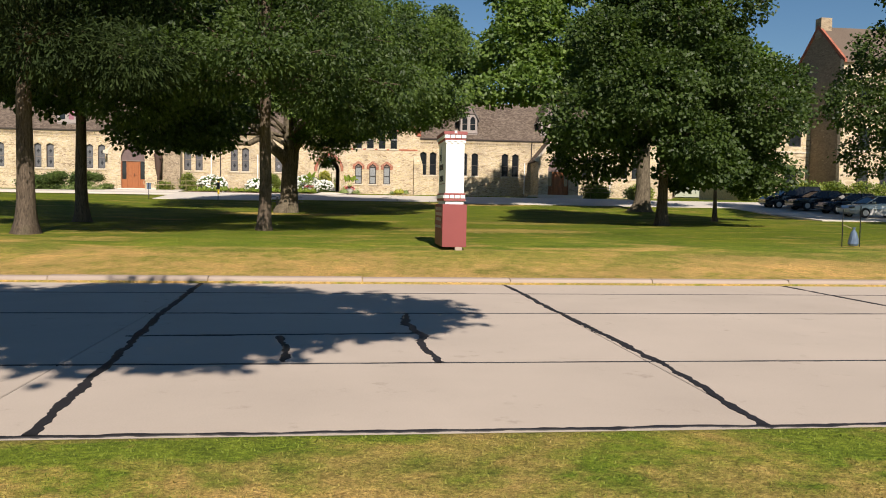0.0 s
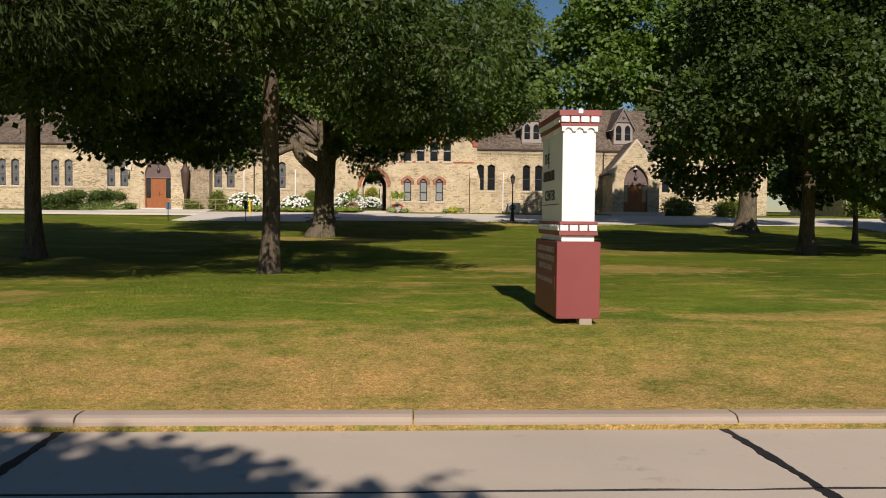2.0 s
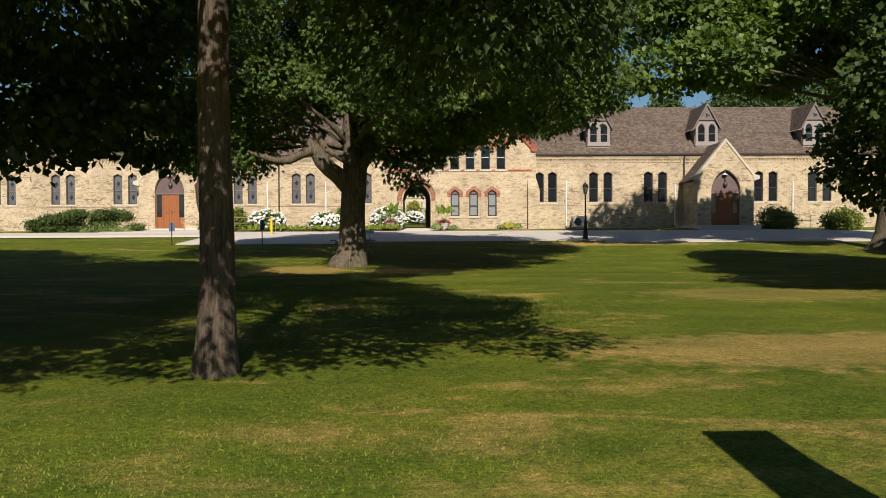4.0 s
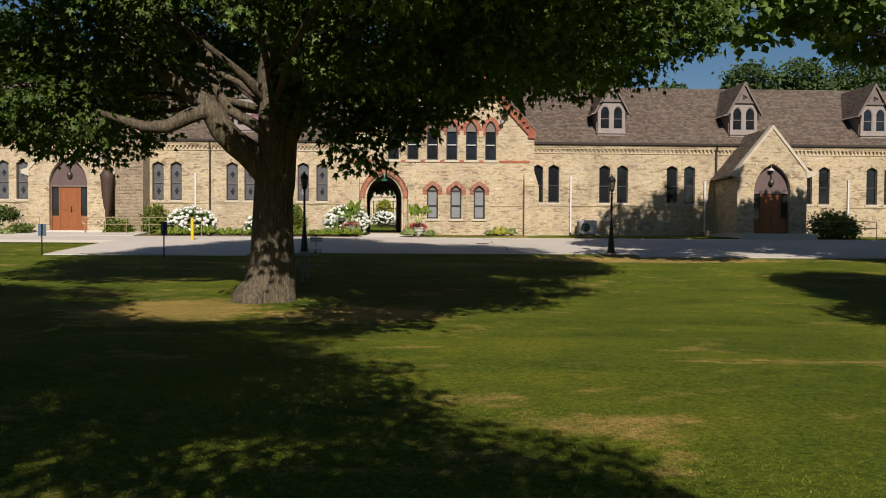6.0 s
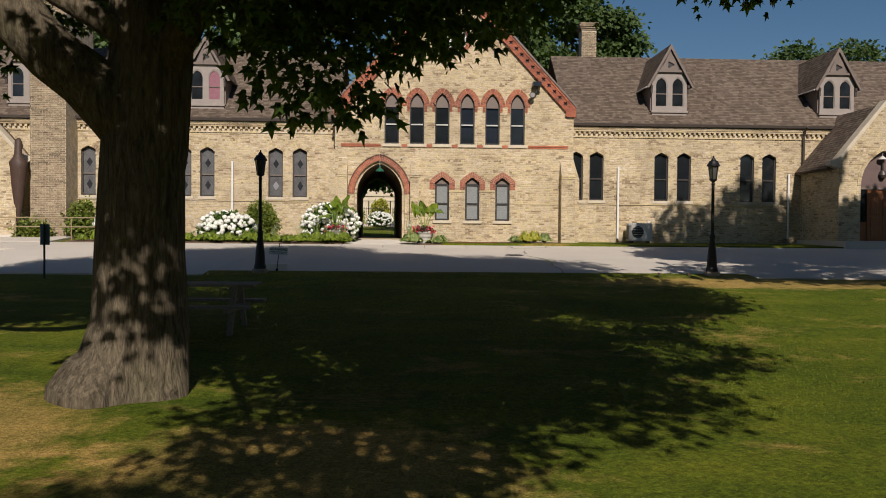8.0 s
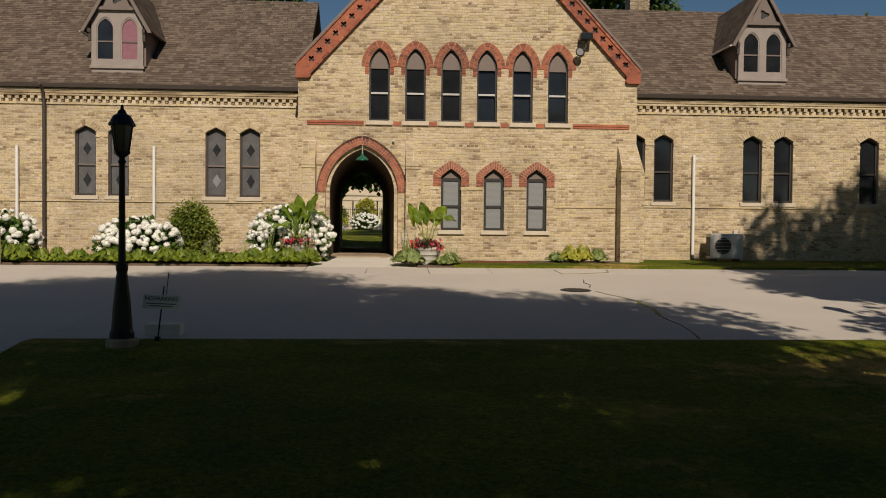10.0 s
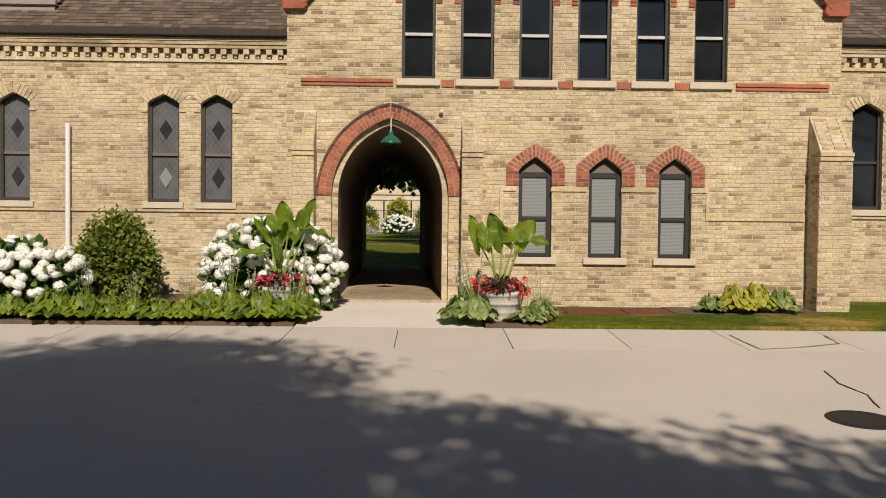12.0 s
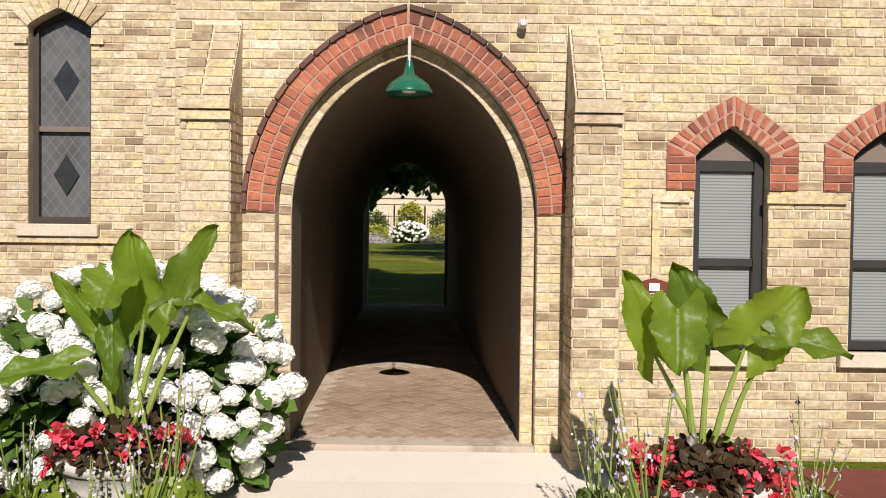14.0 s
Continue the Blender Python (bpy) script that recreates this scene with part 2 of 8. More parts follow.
CREAM_STOPS = [(0.0, (0.25, 0.185, 0.11)), (0.08, (0.38, 0.29, 0.175)), (0.18, (0.53, 0.42, 0.25)), (0.27, (0.49, 0.39, 0.24)), (0.36, (0.65, 0.54, 0.36)), (0.5, (0.72, 0.61, 0.44)), (0.6, (0.62, 0.505, 0.325)), (0.7, (0.72, 0.60, 0.32)), (0.84, (0.65, 0.535, 0.365)), (1.0, (0.80, 0.71, 0.55))]
RED_STOPS = [(0.0, (0.20, 0.07, 0.048)), (0.3, (0.40, 0.125, 0.07)), (0.7, (0.50, 0.165, 0.088)), (1.0, (0.58, 0.215, 0.115))]
M_BRICK = brick_material("cream_brick", CREAM_STOPS)
M_BRICK_PIECE = brick_material("cream_brick_piece", CREAM_STOPS, piece=True)
M_RED = brick_material("red_brick", RED_STOPS, (0.10, 0.05, 0.04), 0.5)
M_RED_PIECE = brick_material("red_brick_piece", RED_STOPS, (0.10, 0.05, 0.04), 0.5, piece=True)
M_HOOD = brick_material("dark_hood_brick", [(0.0, (0.09, 0.05, 0.042)), (1.0, (0.24, 0.115, 0.085))], (0.05, 0.035, 0.03), 0.5)
M_MORTAR_PINK = simple("pinkish_arch_mortar", (0.40, 0.235, 0.165), 0.95, vary=0.3, scale=5, grain=80)
M_MORTAR = simple("mortar", (0.52, 0.44, 0.32), 0.95, vary=0.55, scale=4.5, grain=80)
M_STONE = simple("limestone", (0.55, 0.48, 0.37), 0.85, vary=0.2, scale=3, grain=50)
# plaster far below its own tone: the passage's shade is in the colour
M_PLASTER = simple("shade_toned_plaster", (0.17, 0.13, 0.095), 0.9, vary=0.25, scale=1.2, grain=30)


def shingle_material():
    m, nt, b = material("asphalt_shingle", 0.92, 0, 0.2)
    geo = nt.nodes.new("ShaderNodeNewGeometry")
    v = coords(nt)
    col = ramp(nt, geo.outputs["Random Per Island"], [(0.0, (0.075, 0.056, 0.042)), (0.5, (0.15, 0.116, 0.086)), (1.0, (0.245, 0.195, 0.148))])
    big = noise_tex(nt, v, 0.35, 4)
    col = mix(nt, 0.35, col, ramp(nt, big, [(0.3, (0.115, 0.085, 0.066)), (0.7, (0.18, 0.14, 0.11))]))
    g = noise_tex(nt, v, 140, 2)
    col = mix(nt, ramp(nt, g, [(0.35, grey(0.35)), (0.65, grey(0.0))]), col, (0.06, 0.045, 0.04))
    nt.links.new(col, b.inputs["Base Color"])
    bump(nt, b, g, 0.4, 0.004)
    return m


M_SHINGLE = shingle_material()
M_TRIM = simple("taupe_painted_wood", (0.17, 0.135, 0.115), 0.55, vary=0.12, scale=4, grain=40)
M_TRIM_PALE = simple("weathered_taupe_paint", (0.29, 0.25, 0.225), 0.6, vary=0.15, scale=4, grain=40)
M_TYMPANUM = simple("dull_plum_boards", (0.13, 0.088, 0.082), 0.6, vary=0.2, scale=3, grain=40)
M_FRAME = simple("bronze_window_frame", (0.055, 0.045, 0.04), 0.45, vary=0.2, scale=6, grain=60)
M_FRAME_DARK = simple("charcoal_window_frame", (0.035, 0.033, 0.032), 0.4, vary=0.2, scale=6, grain=60)
M_FRAME_WHITE = simple("white_sash_frame", (0.5, 0.5, 0.48), 0.5, vary=0.1)
M_GUTTER = simple("brown_aluminium_gutter", (0.085, 0.07, 0.062), 0.4, 0.3, vary=0.15)


def wood_material(name, a, b_, rough=0.45, axis=(14, 14, 1.2)):
    m, nt, b = material(name, rough)
    v = coords(nt, axis)
    w = noise_tex(nt, v, 3.0, 6, 0.6, 1.2)
    col = ramp(nt, w, [(0.3, a), (0.7, b_)])
    nt.links.new(col, b.inputs["Base Color"])
    bump(nt, b, w, 0.2, 0.003)
    return m


M_DOOR = wood_material("varnished_oak_door", (0.20, 0.065, 0.022), (0.36, 0.13, 0.045))
M_DARKWOOD = wood_material("dark_brown_boards", (0.045, 0.026, 0.02), (0.085, 0.05, 0.036), 0.6)


def glass_material(name, tint=(0.012, 0.014, 0.016), rough=0.06):
    """A pane in front of a dark room: dark body with a clear reflecting face."""
    m, nt, b = material(name, rough, 0, 0.5)
    v = coords(nt)
    n = noise_tex(nt, v, 1.3, 2)
    nt.links.new(ramp(nt, n, [(0.35, tint), (0.65, tuple(c * 1.8 for c in tint))]), b.inputs["Base Color"])
    bump(nt, b, n, 0.05, 0.02)
    return m


M_GLASS = glass_material("dark_window_glass")
M_GLASS_CAR = glass_material("car_glass", (0.01, 0.011, 0.012), 0.03)


def leaded_glass():
    """Old obscured glass behind a storm pane: dull grey with faint diamond quarries."""
    m, nt, b = material("leaded_storm_glass", 0.22, 0, 0.5)
    v = coords(nt, (1, 1, 1))
    sep = nt.nodes.new("ShaderNodeSeparateXYZ")
    nt.links.new(v, sep.inputs[0])

    def line(sign):
        a = nt.nodes.new("ShaderNodeMath")
        a.operation = 'MULTIPLY_ADD'
        a.inputs[1].default_value = sign * 0.75
        nt.links.new(sep.outputs["Z"], a.inputs[0])
        nt.links.new(sep.outputs["X"], a.inputs[2])
        w = nt.nodes.new("ShaderNodeMath")
        w.operation = 'PINGPONG'
        w.inputs[1].default_value = 0.055
        nt.links.new(a.outputs[0], w.inputs[0])
        c = nt.nodes.new("ShaderNodeMath")
        c.operation = 'LESS_THAN'
        c.inputs[1].default_value = 0.004
        nt.links.new(w.outputs[0], c.inputs[0])
        return c.outputs[0]
    mx = nt.nodes.new("ShaderNodeMath")
    mx.operation = 'MAXIMUM'
    nt.links.new(line(1), mx.inputs[0])
    nt.links.new(line(-1), mx.inputs[1])
    base = ramp(nt, noise_tex(nt, v, 2.2, 4), [(0.3, (0.08, 0.08, 0.085)), (0.7, (0.15, 0.15, 0.155))])
    nt.links.new(mix(nt, mx.outputs[0], base, (0.165, 0.16, 0.155)), b.inputs["Base Color"])
    return m


M_LEADED = leaded_glass()
M_QUARRY = simple("dark_diamond_quarry", (0.03, 0.032, 0.036), 0.2, vary=0.3)
M_QUARRY_LIGHT = simple("pale_diamond_quarry", (0.25, 0.25, 0.27), 0.3, vary=0.2)
M_PINK = simple("pink_leaded_glass", (0.28, 0.13, 0.16), 0.25, vary=0.25)


def blind_material():
    m, nt, b = material("white_slatted_blind", 0.35, 0, 0.4)
    v = coords(nt)
    sep = nt.nodes.new("ShaderNodeSeparateXYZ")
    nt.links.new(v, sep.inputs[0])
    w = nt.nodes.new("ShaderNodeMath")
    w.operation = 'PINGPONG'
    w.inputs[1].default_value = 0.0125
    nt.links.new(sep.outputs["Z"], w.inputs[0])
    d = nt.nodes.new("ShaderNodeMath")
    d.operation = 'DIVIDE'
    d.inputs[1].default_value = 0.0125
    nt.links.new(w.outputs[0], d.inputs[0])
    nt.links.new(ramp(nt, d.outputs[0], [(0.0, (0.11, 0.118, 0.118)), (0.35, (0.235, 0.25, 0.25)), (1.0, (0.29, 0.305, 0.305))]), b.inputs["Base Color"])
    bump(nt, b, w.outputs[0], 0.6, 0.01)
    return m


M_BLIND = blind_material()


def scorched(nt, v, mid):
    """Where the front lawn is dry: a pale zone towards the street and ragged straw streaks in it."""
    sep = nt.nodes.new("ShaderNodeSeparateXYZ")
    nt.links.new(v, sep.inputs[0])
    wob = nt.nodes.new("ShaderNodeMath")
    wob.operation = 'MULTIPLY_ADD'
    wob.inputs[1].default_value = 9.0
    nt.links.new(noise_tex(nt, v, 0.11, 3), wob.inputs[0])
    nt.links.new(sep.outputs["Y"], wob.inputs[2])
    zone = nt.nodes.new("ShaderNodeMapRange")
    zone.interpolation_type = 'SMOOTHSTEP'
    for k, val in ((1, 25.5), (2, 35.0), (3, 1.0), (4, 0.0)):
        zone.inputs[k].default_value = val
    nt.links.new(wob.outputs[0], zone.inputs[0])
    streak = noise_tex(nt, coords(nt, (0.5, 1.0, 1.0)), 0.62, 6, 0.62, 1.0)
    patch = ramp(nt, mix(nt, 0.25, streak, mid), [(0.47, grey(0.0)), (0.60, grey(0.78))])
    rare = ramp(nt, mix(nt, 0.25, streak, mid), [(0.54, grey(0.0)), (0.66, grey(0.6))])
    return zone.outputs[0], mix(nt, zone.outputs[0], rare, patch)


def grass_ground():
    """Mown lawn: greens in soft mower swaths, straw-coloured dry patches, clover."""
    m, nt, b = material("mown_lawn", 0.95, 0, 0.15)
    v = coords(nt)
    fine = noise_tex(nt, v, 55, 4, 0.7)
    mid = noise_tex(nt, v, 3.0, 5, 0.6)
    tuft = noise_tex(nt, v, 17, 5, 0.75)
    swath = noise_tex(nt, coords(nt, (0.16, 1.1, 1.0)), 0.9, 3, 0.5, 0.2)
    green = ramp(nt, fine, [(0.28, (0.034, 0.060, 0.003)), (0.5, (0.088, 0.132, 0.008)), (0.72, (0.16, 0.205, 0.016))])
    green = mix(nt, 0.55, green, ramp(nt, tuft, [(0.36, (0.022, 0.042, 0.002)), (0.5, (0.09, 0.138, 0.008)), (0.62, (0.165, 0.21, 0.018))]))
    green = mix(nt, 0.4, green, ramp(nt, swath, [(0.35, (0.05, 0.095, 0.004)), (0.65, (0.15, 0.175, 0.013))]))
    green = mix(nt, 0.4, green, ramp(nt, mid, [(0.3, (0.05, 0.09, 0.005)), (0.7, (0.135, 0.17, 0.012))]))
    straw = ramp(nt, fine, [(0.28, (0.28, 0.17, 0.05)), (0.72, (0.60, 0.39, 0.135))])
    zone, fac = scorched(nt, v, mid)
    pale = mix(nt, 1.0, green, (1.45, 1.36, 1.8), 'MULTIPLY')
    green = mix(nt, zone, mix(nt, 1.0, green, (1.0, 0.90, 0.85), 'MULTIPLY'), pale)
    col = mix(nt, fac, green, straw)
    # the verge along the kerb is drier
    sep = nt.nodes.new("ShaderNodeSeparateXYZ")
    nt.links.new(v, sep.inputs[0])
    mr = nt.nodes.new("ShaderNodeMapRange")
    mr.inputs[1].default_value, mr.inputs[2].default_value = 19.6, 22.8
    mr.inputs[3].default_value, mr.inputs[4].default_value = 1.0, 0.0
    nt.links.new(sep.outputs["Y"], mr.inputs[0])
    lo = nt.nodes.new("ShaderNodeMath")
    lo.operation = 'GREATER_THAN'
    lo.inputs[1].default_value = 13.0
    nt.links.new(sep.outputs["Y"], lo.inputs[0])
    both = nt.nodes.new("ShaderNodeMath")
    both.operation = 'MULTIPLY'
    nt.links.new(mr.outputs[0], both.inputs[0])
    nt.links.new(lo.outputs[0], both.inputs[1])
    near = nt.nodes.new("ShaderNodeMath")
    near.operation = 'MULTIPLY'
    nt.links.new(both.outputs[0], near.inputs[0])
    nt.links.new(ramp(nt, mid, [(0.30, grey(0.25)), (0.62, grey(0.95))]), near.inputs[1])
    col = mix(nt, near.outputs[0], col, straw)
    # worn, dry ground round the maple's roots and along the drive's edge
    for cx, cy, rx, ry, amt in ((-4.8, 48.6, 1.7, 2.0, 0.6), (8.5, 60.9, 4.5, 0.9, 0.65), (-1.0, 47.9, 1.6, 1.2, 0.6), (5.2, 31.0, 3.2, 1.3, 0.5), (7.5, 39.0, 2.5, 1.6, 0.3), (0.0, 5.4, 9.0, 1.7, 0.5)):
        mp = nt.nodes.new("ShaderNodeMapping")
        mp.inputs["Location"].default_value = (-cx / rx, -cy / ry, 0)
        mp.inputs["Scale"].default_value = (1 / rx, 1 / ry, 0)
        nt.links.new(v, mp.inputs["Vector"])
        ln = nt.nodes.new("ShaderNodeVectorMath")
        ln.operation = 'LENGTH'
        nt.links.new(mp.outputs[0], ln.inputs[0])
        wob = nt.nodes.new("ShaderNodeMath")
        wob.operation = 'MULTIPLY_ADD'
        wob.inputs[1].default_value = -1.6
        nt.links.new(mid, wob.inputs[0])
        nt.links.new(ln.outputs["Value"], wob.inputs[2])
        col = mix(nt, ramp(nt, wob.outputs[0], [(0.0, grey(amt)), (0.45, grey(0.0))]), col, straw)
    col = mix(nt, 0.9, col, ramp(nt, tuft, [(0.34, grey(0.7)), (0.5, grey(1.12)), (0.66, grey(1.5))]), 'MULTIPLY')
    col = mix(nt, 0.8, col, ramp(nt, fine, [(0.3, grey(0.75)), (0.7, grey(1.4))]), 'MULTIPLY')
    sward = noise_tex(nt, coords(nt, (0.7, 1.0, 1.0)), 0.55, 5, 0.6, 0.5)
    col = mix(nt, 1.0, col, ramp(nt, sward, [(0.34, (0.72, 0.80, 0.72)), (0.5, (1.0, 1.0, 1.0)), (0.66, (1.3, 1.18, 1.25))]), 'MULTIPLY')
    nt.links.new(col, b.inputs["Base Color"])
    bump(nt, b, tuft, 1.0, 0.06)
    return m


def blade_material():
    m, nt, b = material("grass_blades", 0.7, 0, 0.25)
    geo = nt.nodes.new("ShaderNodeNewGeometry")
    v = coords(nt)
    mid = noise_tex(nt, v, 3.0, 5, 0.6)
    g = ramp(nt, geo.outputs["Random Per Island"], [(0.0, (0.065, 0.10, 0.006)), (0.6, (0.11, 0.15, 0.010)), (1.0, (0.15, 0.185, 0.018))])
    s = ramp(nt, geo.outputs["Random Per Island"], [(0.0, (0.20, 0.125, 0.035)), (1.0, (0.45, 0.30, 0.10))])
    sep = nt.nodes.new("ShaderNodeSeparateXYZ")
    nt.links.new(v, sep.inputs[0])
    mr = nt.nodes.new("ShaderNodeMapRange")
    mr.inputs[1].default_value, mr.inputs[2].default_value = 19.6, 22.8
    mr.inputs[3].default_value, mr.inputs[4].default_value = 0.75, 0.0
    nt.links.new(sep.outputs["Y"], mr.inputs[0])
    lo = nt.nodes.new("ShaderNodeMath")
    lo.operation = 'GREATER_THAN'
    lo.inputs[1].default_value = 13.0
    nt.links.new(sep.outputs["Y"], lo.inputs[0])
    both = nt.nodes.new("ShaderNodeMath")
    both.operation = 'MULTIPLY'
    nt.links.new(mr.outputs[0], both.inputs[0])
    nt.links.new(lo.outputs[0], both.inputs[1])
    zone, patch = scorched(nt, v, mid)
    g = mix(nt, zone, mix(nt, 1.0, g, (1.0, 0.90, 0.85), 'MULTIPLY'), mix(nt, 1.0, g, (1.35, 1.28, 1.8), 'MULTIPLY'))
    fac = mix(nt, 1.0, patch, both.outputs[0], 'ADD')
    nt.links.new(mix(nt, fac, g, s), b.inputs["Base Color"])
    return m


M_LAWN = grass_ground()
M_BLADE = blade_material()


def concrete(name, base, tint, scale=0.4, spot=0.63):
    m, nt, b = material(name, 0.9, 0, 0.25)
    v = coords(nt)
    big = noise_tex(nt, v, scale, 5, 0.6, 0.2)
    fine = noise_tex(nt, v, 70, 4, 0.7)
    spots = noise_tex(nt, v, 1.9, 6, 0.75)
    col = ramp(nt, big, [(0.3, tuple(c * 0.86 for c in base)), (0.7, tuple(min(1, c * 1.08) for c in base))])
    col = mix(nt, 0.3, col, ramp(nt, fine, [(0.3, tuple(c * 0.7 for c in base)), (0.7, tuple(min(1, c * 1.15) for c in base))]))
    col = mix(nt, ramp(nt, spots, [(spot, grey(0.0)), (spot + 0.09, grey(0.5))]), col, tint)
    geo = nt.nodes.new("ShaderNodeObjectInfo")
    col = mix(nt, 0.12, col, ramp(nt, geo.outputs["Random"], [(0.0, tuple(c * 0.6 for c in base)), (1.0, tuple(min(1, c * 1.2) for c in base))]))
    nt.links.new(col, b.inputs["Base Color"])
    bump(nt, b, fine, 0.35, 0.004)
    return m


M_ROAD = concrete("road_concrete", (0.48, 0.405, 0.33), (0.24, 0.195, 0.15), spot=0.60)
M_APRON = concrete("apron_concrete", (0.68, 0.63, 0.55), (0.40, 0.34, 0.27), 0.7)
M_DRIVE = concrete("drive_concrete", (0.58, 0.53, 0.46), (0.30, 0.26, 0.20), 0.3)
M_FLOOR = concrete("passage_concrete", (0.50, 0.43, 0.335), (0.20, 0.145, 0.09), 1.1, 0.47)
M_PAVER = brick_material("passage_paver", [(0.0, (0.26, 0.19, 0.125)), (0.4, (0.40, 0.315, 0.22)), (0.7, (0.33, 0.25, 0.165)), (1.0, (0.47, 0.385, 0.285))], (0.18, 0.125, 0.08), 0.4, piece=True)
M_KERB = concrete("kerb_concrete", (0.37, 0.295, 0.235), (0.28, 0.22, 0.17), 0.8)
M_TAR = simple("crack_sealant", (0.018, 0.016, 0.017), 0.6, vary=0.4, scale=9, grain=90)
M_SOIL = simple("bed_soil", (0.12, 0.082, 0.055), 0.98, vary=0.4, scale=5, grain=40, relief=0.6)


def bark_material(name, a, b_, scale=1.0):
    m, nt, b = material(name, 0.95, 0, 0.15)
    v = coords(nt, (13 * scale, 13 * scale, 2.2 * scale))
    w = noise_tex(nt, v, 2.4, 8, 0.7, 0.8)
    col = ramp(nt, w, [(0.3, a), (0.52, tuple((p + q) / 2 for p, q in zip(a, b_))), (0.72, b_)])
    moss = noise_tex(nt, coords(nt), 1.1, 4)
    col = mix(nt, ramp(nt, moss, [(0.55, grey(0.0)), (0.75, grey(0.35))]), col, (0.12, 0.12, 0.05))
    nt.links.new(col, b.inputs["Base Color"])
    deep = noise_tex(nt, coords(nt, (6.5 * scale, 6.5 * scale, 1.1 * scale)), 2.0, 5, 0.65, 0.8)
    col = mix(nt, ramp(nt, deep, [(0.36, grey(0.6)), (0.5, grey(0.0))]), col, tuple(c * 0.7 for c in a))
    nt.links.new(col, b.inputs["Base Color"])
    bump(nt, b, mix(nt, 0.5, w, deep), 1.0, 0.07)
    return m


M_BARK = bark_material("grey_brown_bark", (0.042, 0.031, 0.022), (0.215, 0.165, 0.118))
M_BARK_MAPLE = bark_material("maple_bark", (0.042, 0.034, 0.024), (0.25, 0.205, 0.14), 0.8)


def leaf_material(name, stops, rough=0.5, trans=0.25, spec=0.35, whole=False):
    m, nt, b = material(name, rough, 0, spec)
    geo = nt.nodes.new("ShaderNodeNewGeometry")
    v = coords(nt)
    pick = nt.nodes.new("ShaderNodeObjectInfo").outputs["Random"] if whole else geo.outputs["Random Per Island"]
    col = ramp(nt, pick, stops)
    big = noise_tex(nt, v, 0.7, 3)
    col = mix(nt, ramp(nt, big, [(0.35, grey(0.0)), (0.7, grey(0.5))]), col, tuple(c * 1.35 for c in stops[-1][1]))
    nt.links.new(col, b.inputs["Base Color"])
    tr = nt.nodes.new("ShaderNodeBsdfTranslucent")
    br = nt.nodes.new("ShaderNodeMix")
    br.data_type, br.blend_type = 'RGBA', 'MULTIPLY'
    br.inputs[0].default_value = 1.0
    nt.links.new(col, br.inputs[6])
    br.inputs[7].default_value = (1.5, 1.7, 0.5, 1) if stops[-1][1][2] < 0.5 else (1, 1, 1, 1)
    nt.links.new(br.outputs[2], tr.inputs["Color"])
    ms = nt.nodes.new("ShaderNodeMixShader")
    ms.inputs[0].default_value = trans
    nt.links.new(b.outputs[0], ms.inputs[1])
    nt.links.new(tr.outputs[0], ms.inputs[2])
    nt.links.new(ms.outputs[0], nt.nodes["Material Output"].inputs["Surface"])
    return m


M_LEAF_OAK = leaf_material("oak_leaves", [(0.0, (0.014, 0.028, 0.007)), (0.6, (0.032, 0.058, 0.012)), (1.0, (0.072, 0.106, 0.024))], 0.5, 0.36, 0.3)
M_LEAF_MAPLE = leaf_material("maple_leaves", [(0.0, (0.028, 0.056, 0.011)), (0.6, (0.066, 0.118, 0.021)), (1.0, (0.14, 0.20, 0.038))], 0.5, 0.3)
M_LEAF_PINE = leaf_material("dark_tree_leaves", [(0.0, (0.007, 0.013, 0.004)), (0.6, (0.015, 0.027, 0.007)), (1.0, (0.034, 0.050, 0.013))], 0.7, 0.12, 0.12)
M_LEAF_FAR = leaf_material("far_tree_leaves", [(0.0, (0.028, 0.052, 0.014)), (0.6, (0.050, 0.085, 0.022)), (1.0, (0.075, 0.115, 0.032))], 0.7, 0.2)
M_LEAF_SHRUB = leaf_material("shrub_leaves", [(0.0, (0.050, 0.080, 0.013)), (0.6, (0.11, 0.160, 0.024)), (1.0, (0.21, 0.23, 0.04))], 0.5, 0.2)
M_LEAF_JUNIPER = leaf_material("juniper_leaves", [(0.0, (0.018, 0.036, 0.009)), (0.6, (0.048, 0.082, 0.017)), (1.0, (0.11, 0.15, 0.03))], 0.7, 0.15)
M_LEAF_HOSTA = leaf_material("hosta_leaves", [(0.0, (0.036, 0.068, 0.009)), (0.5, (0.115, 0.172, 0.018)), (1.0, (0.27, 0.32, 0.038))], 0.45, 0.25)
M_LEAF_YELLOW = leaf_material("yellow_hosta_leaves", [(0.0, (0.13, 0.17, 0.02)), (0.5, (0.28, 0.29, 0.035)), (1.0, (0.42, 0.38, 0.06))], 0.45, 0.25)
M_LEAF_VARIEGATED = leaf_material("variegated_hosta_leaves", [(0.0, (0.06, 0.11, 0.03)), (0.55, (0.13, 0.19, 0.04)), (1.0, (0.36, 0.40, 0.17))], 0.45, 0.25)
M_LEAF_BIG = leaf_material("elephant_ear_leaf", [(0.0, (0.045, 0.095, 0.010)), (0.5, (0.105, 0.175, 0.016)), (1.0, (0.21, 0.265, 0.028))], 0.42, 0.42, 0.3, True)
M_LEAF_HYD = leaf_material("hydrangea_leaves", [(0.0, (0.030, 0.062, 0.011)), (0.6, (0.062, 0.122, 0.021)), (1.0, (0.11, 0.18, 0.035))], 0.45, 0.2)
M_LEAF_RED = leaf_material("dark_begonia_leaves", [(0.0, (0.025, 0.018, 0.012)), (1.0, (0.07, 0.045, 0.022))], 0.4, 0.1)
